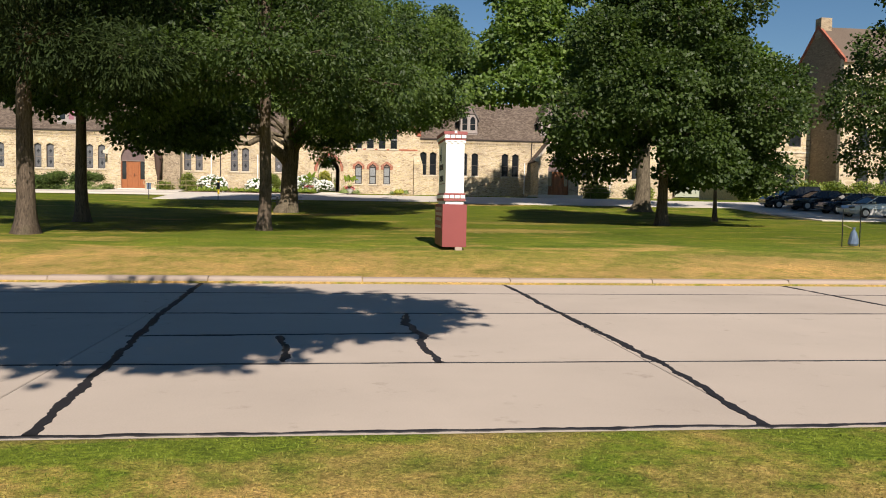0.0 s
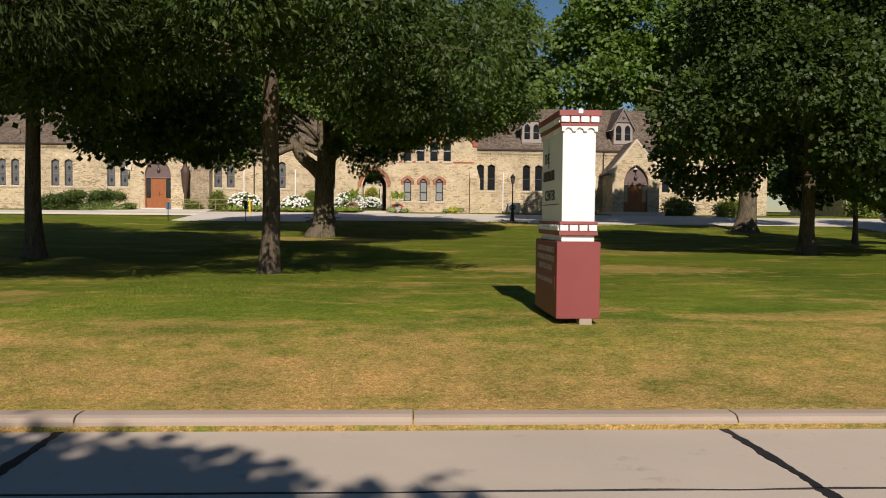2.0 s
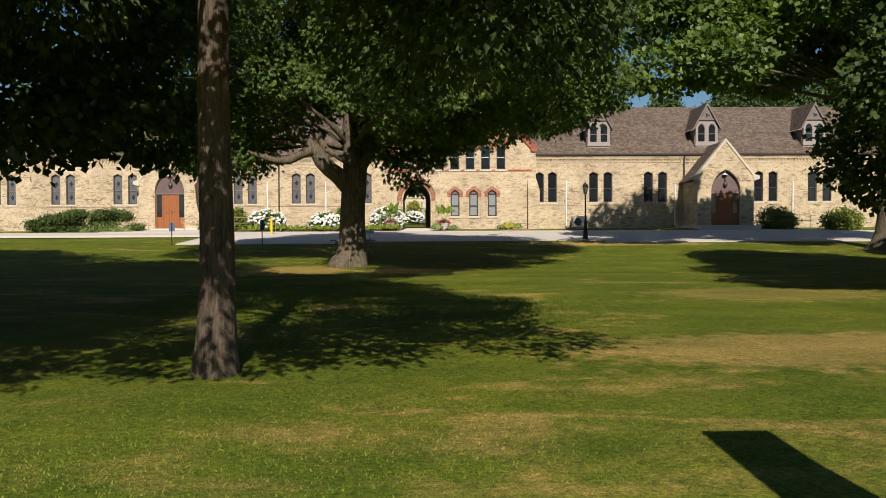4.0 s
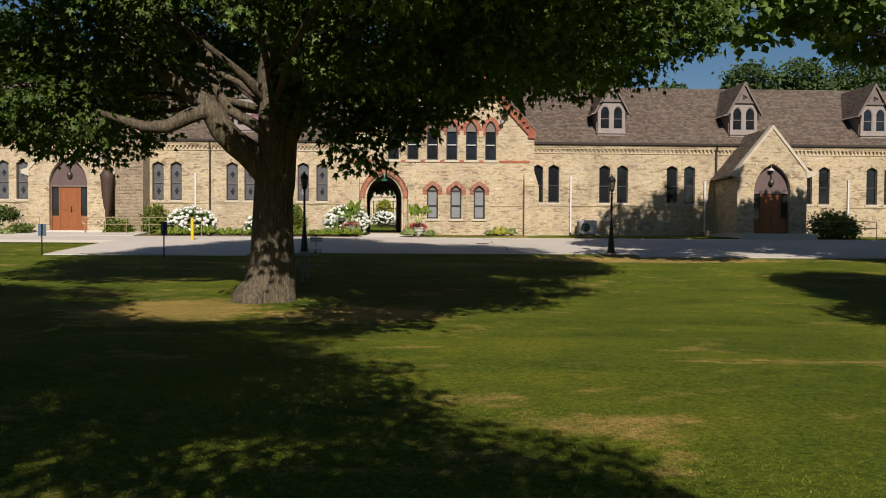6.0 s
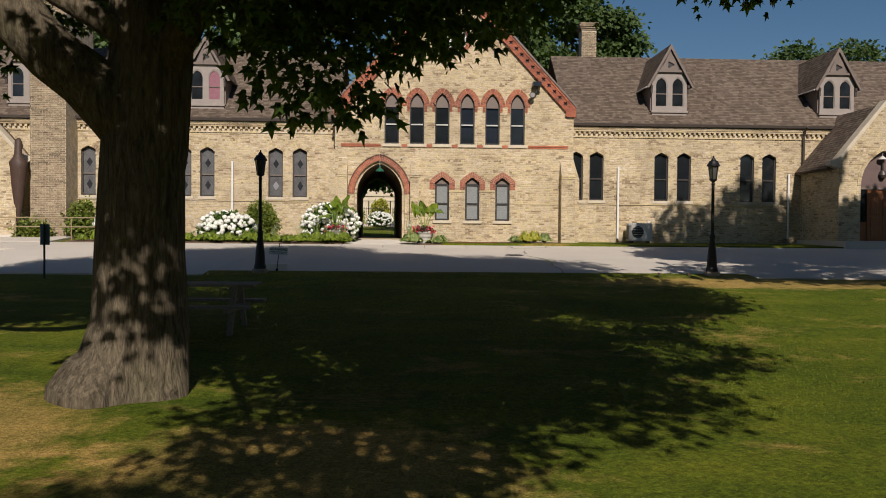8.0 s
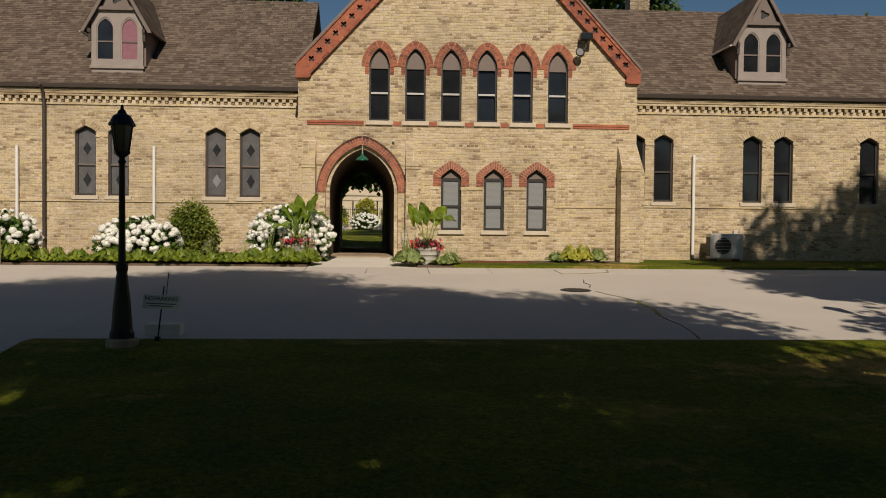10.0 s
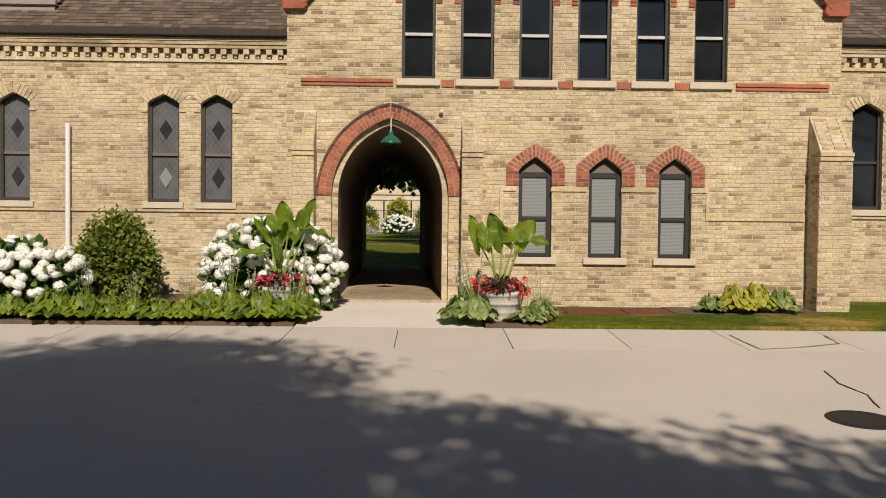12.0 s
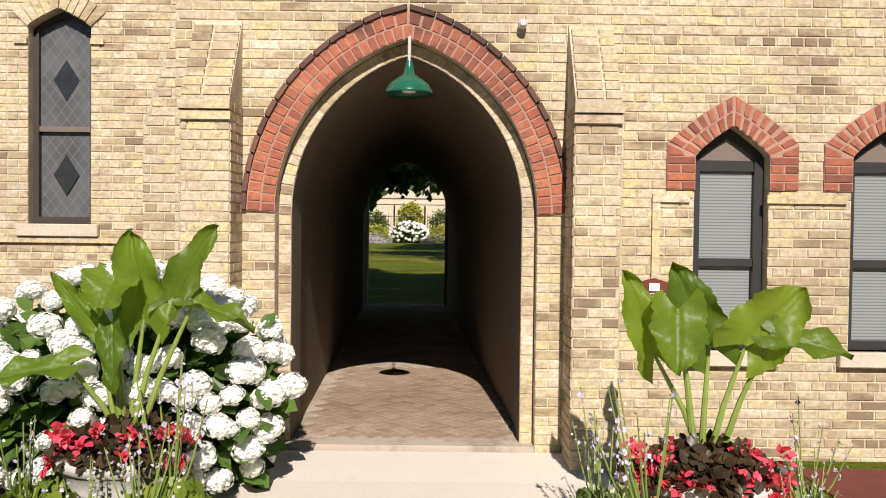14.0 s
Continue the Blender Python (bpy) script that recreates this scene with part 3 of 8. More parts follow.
M_PETAL_WHITE = leaf_material("white_hydrangea_petals", [(0.0, (0.80, 0.81, 0.70)), (0.4, (0.88, 0.88, 0.82)), (1.0, (0.90, 0.90, 0.86))], 0.7, 0.2, 0.2)
M_PETAL_RED = leaf_material("red_begonia_petals", [(0.0, (0.55, 0.02, 0.05)), (1.0, (0.78, 0.10, 0.15))], 0.5, 0.2)
M_PETAL_LILAC = leaf_material("pale_lilac_petals", [(0.0, (0.40, 0.34, 0.44)), (1.0, (0.62, 0.57, 0.66))], 0.6, 0.2)
M_STALK = simple("green_stalk", (0.22, 0.29, 0.06), 0.45, vary=0.2)
M_WHITE = simple("white_paint", (0.80, 0.79, 0.76), 0.5, vary=0.04, scale=2, grain=30)
M_SIGN_RED = simple("brick_red_paint", (0.225, 0.052, 0.048), 0.55, vary=0.06, scale=1.5, grain=30)
M_SIGN_TRIM = simple("dusty_rose_paint", (0.27, 0.075, 0.07), 0.55, vary=0.08)
M_SIGN_LETTER = simple("dark_bronze_letters", (0.03, 0.026, 0.024), 0.5, vary=0.2)
M_SIGN_FAINT = simple("dull_gilt_letters", (0.50, 0.40, 0.33), 0.6, vary=0.15)
M_IRON = simple("black_cast_iron", (0.012, 0.012, 0.013), 0.45, 0.2, vary=0.25)
M_LAMP_GLASS = glass_material("lantern_glass", (0.05, 0.05, 0.045), 0.15)
M_PVC = simple("white_pvc_pipe", (0.78, 0.78, 0.76), 0.4, vary=0.05)
M_AC = simple("pale_grey_enamel", (0.58, 0.56, 0.53), 0.4, vary=0.08)
# near-black for grilles, and for sheets that stand in for shade
M_DARK = simple("dark_grille_and_shade", (0.03, 0.03, 0.032), 0.5, vary=0.3)
M_GREEN_ENAMEL = simple("green_enamel", (0.015, 0.11, 0.065), 0.25, vary=0.15, coat=0.4)
M_ZINC = simple("pale_tub", (0.56, 0.53, 0.49), 0.6, 0.0, vary=0.2, scale=8)
M_YELLOW = simple("yellow_post_paint", (0.70, 0.48, 0.02), 0.5, vary=0.1)
M_BLUEGREY = simple("blue_grey_sign_back", (0.09, 0.13, 0.19), 0.5, vary=0.15)
M_RAIL = simple("tan_steel_rail", (0.36, 0.28, 0.17), 0.45, 0.2, vary=0.2)
M_TIRE = simple("tyre_rubber", (0.02, 0.02, 0.02), 0.85, vary=0.2)
M_RUST = simple("rust_red_mat", (0.15, 0.04, 0.03), 0.9, vary=0.25, scale=9)

# ---------------------------------------------------------------- ground, road, drive
def build_ground():
    ys = sorted(set(list(GROUND_Y) + list(np.arange(6, 90, 1.0)) + [-120, -40, -10, 110, 140, 200]))
    xs = sorted(set(list(np.arange(-60, 62, 2.0)) + [-400, -200, -120, -80, 80, 120, 200, 400]))
    verts, faces = [], []
    for y in ys:
        for x in xs:
            z = ground_z(y)
            if 22 < y < 60:
                z += 0.05 * noise.noise(Vector((x * 0.12, y * 0.12, 0)))
            verts.append((x, y, z))
    w = len(xs)
    for j in range(len(ys) - 1):
        for i in range(w - 1):
            a = j * w + i
            faces.append((a, a + 1, a + w + 1, a + w))
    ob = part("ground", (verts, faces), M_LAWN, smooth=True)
    tagged(ob, "mown green lawn with dry straw-coloured patches", "lawn", kind="structure")
    # blades of grass along the way
    zones = ((-5, 6, 4.4, 8.15, 50000, 0.020), (-5, 7, 18.75, 27, 70000, 0.020), (-6, 8, 27, 38, 70000, 0.020), (-6, 8, 38, 50, 64000, 0.020), (-5, 6, 50, 61.7, 26000, 0.022))
    r = np.random.RandomState(5)
    vv = []
    for x0, x1, y0, y1, n, h in zones:
        px, py = r.uniform(x0, x1, n), r.uniform(y0, y1, n)
        pz = np.interp(py, GROUND_Y, GROUND_Z) - 0.008
        a, hh = r.uniform(0, 6.28, n), h * r.uniform(0.5, 1.4, n)
        lx, ly = r.normal(0, 0.6, n) * hh, r.normal(0, 0.6, n) * hh
        wv = r.uniform(0.0035, 0.009, n)
        cx, cy = np.cos(a) * wv, np.sin(a) * wv
        vv.append(np.stack([np.stack([px - cx, py - cy, pz], 1), np.stack([px + cx, py + cy, pz], 1), np.stack([px + lx, py + ly, pz + hh], 1)], 1).reshape(-1, 3))
    v = np.concatenate(vv)
    tagged(fast_part("grass", v, np.arange(len(v)).reshape(-1, 3), M_BLADE), "short grass blades with clover and straw tips", "grass", kind="stuff")


def sealant(pts, width, z, rng, rough=0.5):
    """A ragged poured strip of sealant along pts, as a thin raised mesh."""
    out = []
    for (xa, ya), (xb, yb) in zip(pts, pts[1:]):
        n = max(2, int(math.hypot(xb - xa, yb - ya) / 0.05))
        for k in range(n):
            out.append((xa + (xb - xa) * k / n, ya + (yb - ya) * k / n))
    out.append(pts[-1])
    v, f = [], []
    for i, (x, y) in enumerate(out):
        p, q = out[max(i - 1, 0)], out[min(i + 1, len(out) - 1)]
        d = Vector((q[0] - p[0], q[1] - p[1])).normalized()
        nx, ny = -d.y, d.x
        s = 0.03 * noise.noise(Vector((x * 1.3, y * 1.3, 4)))
        wl = width * max(0.04, 0.45 + rough * (0.55 * noise.noise(Vector((x * 3.1, y * 3.1, 1))) + 0.35 * noise.noise(Vector((x * 11, y * 11, 2))) + rng.uniform(-0.12, 0.12)))
        wr = width * max(0.04, 0.45 + rough * (0.55 * noise.noise(Vector((x * 3.1, y * 3.1, 7))) + 0.35 * noise.noise(Vector((x * 11, y * 11, 8))) + rng.uniform(-0.12, 0.12)))
        v += [(x + nx * (wl + s), y + ny * (wl + s), z - 0.01), (x + nx * (wl * .7 + s), y + ny * (wl * .7 + s), z + 0.006),
              (x - nx * (wr * .7 - s), y - ny * (wr * .7 - s), z + 0.006), (x - nx * (wr - s), y - ny * (wr - s), z - 0.01)]
    for i in range(len(out) - 1):
        for k in range(3):
            a = 4 * i + k
            f.append((a, a + 1, a + 5, a + 4))
    return v, f


def build_road():
    rng = random.Random(11)
    road = empty("road", (0, 0, 0), "pale concrete road with tar-sealed slab joints", "road", kind="structure")
    top = 0.03
    rows = ((8.12, 10.77), (10.77, 14.34), (14.34, 16.83), (16.83, 18.46))
    joints = [3.3 + 5.68 * k for k in range(-14, 16)]
    for ya, yb in rows:
        me = None
        for xa in joints:
            if me is None:
                bm = bmesh.new()
                box(bm, 0.006, 5.674, ya + 0.006, yb - 0.006, -0.15, top, bevel=0.008)
                ob = part("slab", bm, M_ROAD, road)
                me = ob.data
            else:
                ob = new("slab", me)
                ob.parent = road
            ob.location = (xa, 0, 0)
    part("road_bed", boxes((-80, 90, 8.12, 18.46, -0.4, -0.10)), M_TAR, road)
    lines = [([(-80, 8.38), (90, 8.40)], 0.075, 0.9), ([(-80, 10.77), (90, 10.77)], 0.05, 0.5), ([(-80, 14.34), (90, 14.34)], 0.06, 0.5),
             ([(-80, 16.83), (90, 16.83)], 0.022, 0.4), ([(1.10, 14.36), (1.02, 13.5), (1.16, 12.4), (1.10, 11.5), (1.2, 10.75)], 0.13, 0.9),
             ([(-2.2, 12.42), (1.13, 12.6)], 0.07, 0.9), ([(-0.5, 12.4), (-0.36, 11.6), (-0.32, 10.85)], 0.10, 1.0)]
    for x in joints:
        bend = 0.5 if -5 < x < 0 else 0.0
        lines.append(([(x - 0.03, 18.4), (x + 0.03 + 0.25 * bend, 14.3), (x + 0.1 + 0.7 * bend, 10.8), (x + bend * 1.2, 8.4)], 0.12 if abs(x) < 10 else 0.08, 0.7))
    for pts, w, r in lines:
        v, f = sealant(pts, w, top, rng, r)
        part("sealant", (v, f), M_TAR, road)
    kerb = empty("kerb", (0, 0, 0), "weathered pinkish concrete kerb along the verge", "kerb", kind="structure")
    prof = [(18.43, -0.2), (18.43, 0.10), (18.45, 0.135), (18.50, 0.15), (18.66, 0.15), (18.70, 0.13), (18.70, -0.2)]
    me = None
    for k in range(-16, 18):
        if me is None:
            bm = bmesh.new()
            extrude_yz(bm, prof, 0.008, 2.832)
            ob = part("kerbstone", bm, M_KERB, kerb)
            me = ob.data
        else:
            ob = new("kerbstone", me)
            ob.parent = kerb
        ob.location = (-2.29 + 2.84 * k, 0, rng.uniform(-0.006, 0.006))


def sloped_slab(bm, x0, x1, ys, zf, thick=0.12):
    """A slab whose top follows zf along ys."""
    top = [(y, zf(y)) for y in ys]
    out = top + [(y, z - thick) for y, z in reversed(top)]
    return extrude_yz(bm, out, x0, x1)


def build_drive():
    drive = empty("drive", (0, 0, 0), "pale concrete drive and walk before the building", "drive", kind="structure")
    for x0, x1, ys in ((-13.2, -5.2, (61.85, 66.8, 71.08)), (-5.2, 8.4, (62.62, 66.8, 71.08)), (8.4, 44, (61.85, 66.8, 71.08))):
        bm = bmesh.new()
        sloped_slab(bm, x0 + 0.001, x1 - 0.001, ys, drive_z)
        part("slab", bm, M_DRIVE, drive)
    bm = bmesh.new()
    sloped_slab(bm, -60, -13.21, (69.2, 71.08), drive_z)
    part("slab", bm, M_DRIVE, drive)
    me = None
    for k in range(-20, 18):
        if me is None:
            bm = bmesh.new()
            sloped_slab(bm, 0.006, 1.514, (71.092, 71.8, 72.63), drive_z)
            ob = part("walk_slab", bm, M_DRIVE, drive)
            me = ob.data
        else:
            ob = new("walk_slab", me)
            ob.parent = drive
        ob.location = (-2.72 + 1.52 * k, 0, 0)
    bm = bmesh.new()
    sloped_slab(bm, -2.72, 0.05, (72.642, 72.7, 74.4, 74.95), lambda y: drive_z(y) if y < 72.65 else max(drive_z(y), ground_z(y) + 0.02))
    part("walk_slab", bm, M_APRON, drive)
    bm = bmesh.new()
    sloped_slab(bm, -21.5, -13.6, (72.642, 75.2), lambda y: 2.108 + (y - 72.642) * 0.065)
    part("walk_slab", bm, M_DRIVE, drive)
    bm = bmesh.new()
    sloped_slab(bm, 16.9, 20.1, (72.642, 73.2), lambda y: 2.098 + (y - 72.642) * 0.03)
    part("walk_slab", bm, M_DRIVE, drive)
    verge = empty("lawn_verge", (0, 0, 0), "tongue of lawn reaching out to the drive", "lawn", kind="structure")
    bm = bmesh.new()
    sloped_slab(bm, -5.2, 8.4, (61.3, 61.9, 62.3, 62.61), lambda y: float(np.interp(y, (61.3, 61.9, 62.3, 62.61), (1.46, 1.545, 1.585, 1.575))), 0.4)
    part("turf", bm, M_LAWN, verge)
    # crack with moss, patch edge and manhole
    rng = random.Random(4)
    for name, pts, wid, mat, lab in (("crack", [(3.75, 69.9), (3.6, 69.3), (3.66, 68.8), (3.52, 68.3)], 0.022, M_TAR, "fine crack in the concrete"),
                                     ("mossy_crack", [(3.5, 67.7), (3.62, 67.2), (3.8, 66.8), (3.91, 66.38)], 0.03, M_LEAF_SHRUB, "moss growing in a crack"),
                                     ("mossy_crack", [(3.91, 66.38), (3.88, 65.9), (3.93, 65.4), (3.84, 65.0), (3.8, 64.55)], 0.085, M_LEAF_SHRUB, "moss growing in a crack"),
                                     ("crack", [(3.8, 64.5), (3.86, 63.8), (3.75, 62.7)], 0.02, M_TAR, "fine crack in the concrete"),
                                     ("mossy_edge", [(3.5, 72.2), (3.52, 71.16), (4.1, 71.3), (4.75, 71.6), (4.85, 72.2)], 0.035, M_LEAF_SHRUB, "moss round a patch in the walk")):
        v, f = [], []
        for a, b in zip(pts, pts[1:]):
            vv, ff = sealant([a, b], wid, 0, rng, 1.0)
            k = len(v)
            v += [(x, y, z + drive_z(y) + 0.002) for x, y, z in vv]
            f += [tuple(i + k for i in q) for q in ff]
        part(name, (v, f), mat, drive, lab)
    bm = bmesh.new()
    m = Matrix.Translation((3.13, 67.9, drive_z(67.9) + 0.006)) @ Matrix.Rotation(math.atan(0.046), 4, 'X')
    lathe(bm, [(0.31, -0.03), (0.31, 0.0), (0.285, 0.006), (0.265, 0.0), (0.25, 0.004)], 28, m)
    part("manhole_cover", bm, M_TAR, drive, "dark iron manhole cover")
    pad = empty("parking_lot", (0, 0, 0), "pale concrete parking area beside the lawn", "parking", kind="structure")
    bm = bmesh.new()
    sloped_slab(bm, 28.5, 70, (49.5, 57, 61.8), lambda y: ground_z(y) + 0.05, 0.2)
    part("paving", bm, M_DRIVE, pad)


build_ground()
build_road()
build_drive()

# ---------------------------------------------------------------- the brick building
YF, YW, BASE = 75.0, 76.53, 2.12
RNG = random.Random(21)


def ring(path, t0, t1, y0, y1, w=0.075, gap=0.009, chamfer=0.004):
    """Bricks set side by side along a curve (x, z), from t0 to t1 off it: a list of (verts, faces)."""
    pts = [Vector(p) for p in path]
    lens = [0.0]
    for a, b in zip(pts, pts[1:]):
        lens.append(lens[-1] + (b - a).length)

    def at(s):
        s = min(max(s, 0), lens[-1])
        i = max(0, min(len(pts) - 2, int(np.searchsorted(lens, s)) - 1))
        t = (s - lens[i]) / max(1e-6, lens[i + 1] - lens[i])
        p = pts[i].lerp(pts[i + 1], t)
        j, k = max(i - 1, 0), min(i + 2, len(pts) - 1)
        d0 = (pts[i + 1] - pts[j]).normalized()
        d1 = (pts[k] - pts[i]).normalized()
        d = d0.lerp(d1, t).normalized()
        return p, Vector((-d.y, d.x))
    n = max(1, round(lens[-1] / w))
    step = lens[-1] / n
    out = []
    for k in range(n):
        quad = []
        for s, tt in ((k * step + gap / 2, t0), ((k + 1) * step - gap / 2, t0), ((k + 1) * step - gap / 2, t1), (k * step + gap / 2, t1)):
            p, nn = at(s)
            quad.append(p + nn * tt)
        c = sum(quad, Vector((0, 0))) / 4
        fr = [q + (c - q).normalized() * chamfer for q in quad]
        dy = RNG.uniform(-0.003, 0.003)
        v = [(q.x, y0 + dy, q.y) for q in fr] + [(q.x, y1, q.y) for q in quad]
        out.append((v, [(0, 1, 2, 3), (4, 5, 1, 0), (5, 6, 2, 1), (6, 7, 3, 2), (7, 4, 0, 3)]))
    return out


def strip(path, t0, t1, y):
    """The bed of mortar between the bricks of an arch: a band along the curve, 2 cm deep."""
    pts = [Vector(p) for p in path]
    v, f = [], []
    for i, p in enumerate(pts):
        d = (pts[min(i + 1, len(pts) - 1)] - pts[max(i - 1, 0)]).normalized()
        n = Vector((-d.y, d.x))
        for t in (t0, t1):
            q = p + n * t
            v += [(q.x, y, q.y), (q.x, y + 0.02, q.y)]
    for i in range(len(pts) - 1):
        a = 4 * i
        f += [(a, a + 4, a + 6, a + 2), (a, a + 1, a + 5, a + 4), (a + 2, a + 6, a + 7, a + 3)]
    return v, f


def pointed_head(x, half, z0, spring, apex, y0, y1, w=0.222, gap=0.011):
    """Brick surround of a low pointed window: coursed legs, a wedge at each shoulder, two rings of bricks meeting at the point."""
    head = [Vector(p) for p in arch(x, half, z0, spring, apex, flat=0.8)]
    head = [p for p in head if p.y >= spring - 1e-4]
    left = sorted([p for p in head if p.x <= x + 1e-4], key=lambda p: p.x)
    lens = [0.0]
    for a, b in zip(left, left[1:]):
        lens.append(lens[-1] + (b - a).length)
    so, ao = Vector((x - half - w, spring + 0.10)), Vector((x, apex + 0.232))

    def at(u, v):
        s = u * lens[-1]
        i = 0
        while i < len(left) - 2 and s > lens[i + 1]:
            i += 1
        p = left[i].lerp(left[i + 1], (s - lens[i]) / (lens[i + 1] - lens[i]))
        q = so.lerp(ao, u) + Vector((-0.35, 0.6)) * 0.035 * math.sin(math.pi * u)
        return p.lerp(q, v)
    quads = []
    for v0, v1, n in ((0.01, 0.475, 6), (0.525, 0.99, 7)):
        for k in range(n):
            e = 0.011 / lens[-1]
            a, b = k / n + e, (k + 1) / n - e
            quads.append([at(a, v0), at(b, v0), at(b, v1), at(a, v1)])
    zz = z0
    k = 0
    while zz < spring - 0.02:
        t = min(zz + 0.065, spring)
        cuts = [(0.003, w)] if k % 2 else [(0.003, w * 0.5 - gap / 2), (w * 0.5 + gap / 2, w)]
        for c0, c1 in cuts:
            quads.append([Vector((x - half - c1, zz + gap / 2)), Vector((x - half - c0, zz + gap / 2)), Vector((x - half - c0, t - gap / 2)), Vector((x - half - c1, t - gap / 2))])
        zz, k = t, k + 1
    quads.append([Vector((x - half - w, spring + 0.006)), Vector((x - half - 0.09, spring + 0.006)), Vector((x - half - 0.10, spring + 0.034)), Vector((x - half - w, spring + 0.088))])
    out = []
    for quad in quads:
        for m in (1, -1):
            q2 = [Vector((x + (q.x - x) * m, q.y)) for q in quad]
            c = sum(q2, Vector((0, 0))) / 4
            fr = [q + (c - q).normalized() * 0.004 for q in q2]
            dy = RNG.uniform(-0.003, 0.003)
            v = [(q.x, y0 + dy, q.y) for q in fr] + [(q.x, y1, q.y) for q in q2]
            f = [(0, 1, 2, 3), (4, 5, 1, 0), (5, 6, 2, 1), (6, 7, 3, 2), (7, 4, 0, 3)]
            out.append((v, f if m == 1 else [g[::-1] for g in f]))
    bed = []
    for m in (1, -1):
        n = 8
        v = []
        for k in range(n + 1):
            for t in (0.0, 1.0):
                q = at(k / n, t)
                v.append((x + (q.x - x) * m, y0 + 0.007, q.y))
        f = [(2 * k, 2 * k + 2, 2 * k + 3, 2 * k + 1) for k in range(n)]
        o = len(v)
        v += [(x - m * half, y0 + 0.007, z0), (x - m * half, y0 + 0.007, spring), (x - m * (half + w), y0 + 0.007, spring + 0.10), (x - m * (half + w), y0 + 0.007, z0)]
        f.append((o, o + 1, o + 2, o + 3))
        r = len(v)
        v += [(a, y1, b) for a, _, b in v]
        f += [(0, 1, r + 1, r), (o + 2, o + 3, r + o + 3, r + o + 2), (o, o + 3, r + o + 3, r + o)] + [(2 * k + 1, 2 * k + 3, r + 2 * k + 3, r + 2 * k + 1) for k in range(n)]
        bed.append((v, f))
    return out, bed


def joined(pieces):
    v, f = [], []
    for pv, pf in pieces:
        k = len(v)
        v += pv
        f += [tuple(i + k for i in q) for q in pf]
    return v, f


def window(xc, z0, spring, apex, half, y, style, parent, sill=True, mid=0.47, flat=0.85, tilt=0.0):
    """One tall sash window in an opening: frame, two panes, meeting rail and sill."""
    w = empty("window", (xc, y, z0))
    w.parent = parent
    inv = Matrix.Translation((-xc, -y, -z0))
    fm = {"dark": M_FRAME, "leaded": M_FRAME, "blind": M_FRAME_DARK, "upper": M_FRAME_DARK}[style]
    outer = arch(xc, half, z0, spring, apex, flat=flat)
    b = 0.075 if style == "blind" else 0.05
    inner = arch(xc, half - b, z0 + 0.07, spring - (0.0 if style != "upper" else 0.03), apex - b * 1.3, flat=flat)
    rec = 0.13
    bm = wall_mesh(outer, [inner], y + rec - 0.03, y + rec + 0.05)
    bm.transform(inv)
    part("window_frame", bm, fm, w)
    zm = z0 + (spring - z0) * mid + 0.04
    bm = boxes((xc - half + b, xc + half - b, y + rec - 0.015, y + rec + 0.045, zm - 0.025 - (0.012 if style == "blind" else 0), zm + 0.025))
    bm.transform(inv)
    part("meeting_rail", bm, M_FRAME_WHITE if style == "upper" else (fm if style != "leaded" else M_TRIM), w)
    glass = {"dark": M_GLASS, "leaded": M_LEADED, "blind": M_BLIND, "upper": M_GLASS}[style]
    lo = [(xc - half + b, z0 + 0.07), (xc + half - b, z0 + 0.07), (xc + half - b, zm - 0.025), (xc - half + b, zm - 0.025)]
    up = [(xc - half + b, zm + 0.025), (xc + half - b, zm + 0.025)] + inner[-2:0:-1]
    for nm, loop, dy in (("pane", lo, 0.012), ("pane", up, 0.0)):
        bm = wall_mesh(loop, [], y + rec + 0.02 + dy, y + rec + 0.03 + dy)
        for q in bm.verts:
            q.co.y += tilt * (q.co.z - loop[0][1])
        bm.transform(inv)
        part(nm, bm, glass, w)
    if style == "upper":
        bm = wall_mesh([(xc - half + b * .6, spring - 0.03), (xc + half - b * .6, spring - 0.03)] + [p for p in inner[-2:1:-1] if p[1] > spring - 0.02], [], y + rec - 0.02, y + rec + 0.015)
        bm.transform(inv)
        part("tympanum", bm, M_TRIM, w, "plain taupe boarded arch head")
    if style == "blind":
        bm = boxes((xc - half + b, xc + half - b, y + rec - 0.012, y + rec + 0.018, spring - 0.105, spring - 0.022))
        bm.transform(inv)
        part("top_rail", bm, fm, w)
        bm = wall_mesh([(xc - half + b * .6, spring - 0.02), (xc + half - b * .6, spring - 0.02)] + [p for p in inner[-2:1:-1] if p[1] > spring - 0.01], [], y + rec - 0.01, y + rec + 0.015)
        bm.transform(inv)
        part("tympanum", bm, M_TRIM, w, "plain taupe boarded arch head")
    if style == "leaded":
        for zc in (z0 + (zm - z0) * 0.52, zm + (spring - zm) * 0.5):
            d = [(xc, zc - 0.20), (xc + 0.125, zc), (xc, zc + 0.20), (xc - 0.125, zc)]
            bm = wall_mesh(d, [], y + rec + 0.012, y + rec + 0.019)
            bm.transform(inv)
            part("quarry", bm, M_QUARRY_LIGHT if (abs(xc + 5.87) < 0.05 and zc < zm) else M_QUARRY, w)
    if sill:
        bm = boxes((xc - half - 0.09, xc + half + 0.09, y - 0.07, y + rec, z0 - 0.12, z0), bevel=0.008)
        bm.transform(inv)
        part("window_sill", bm, M_STONE, w)
    return w


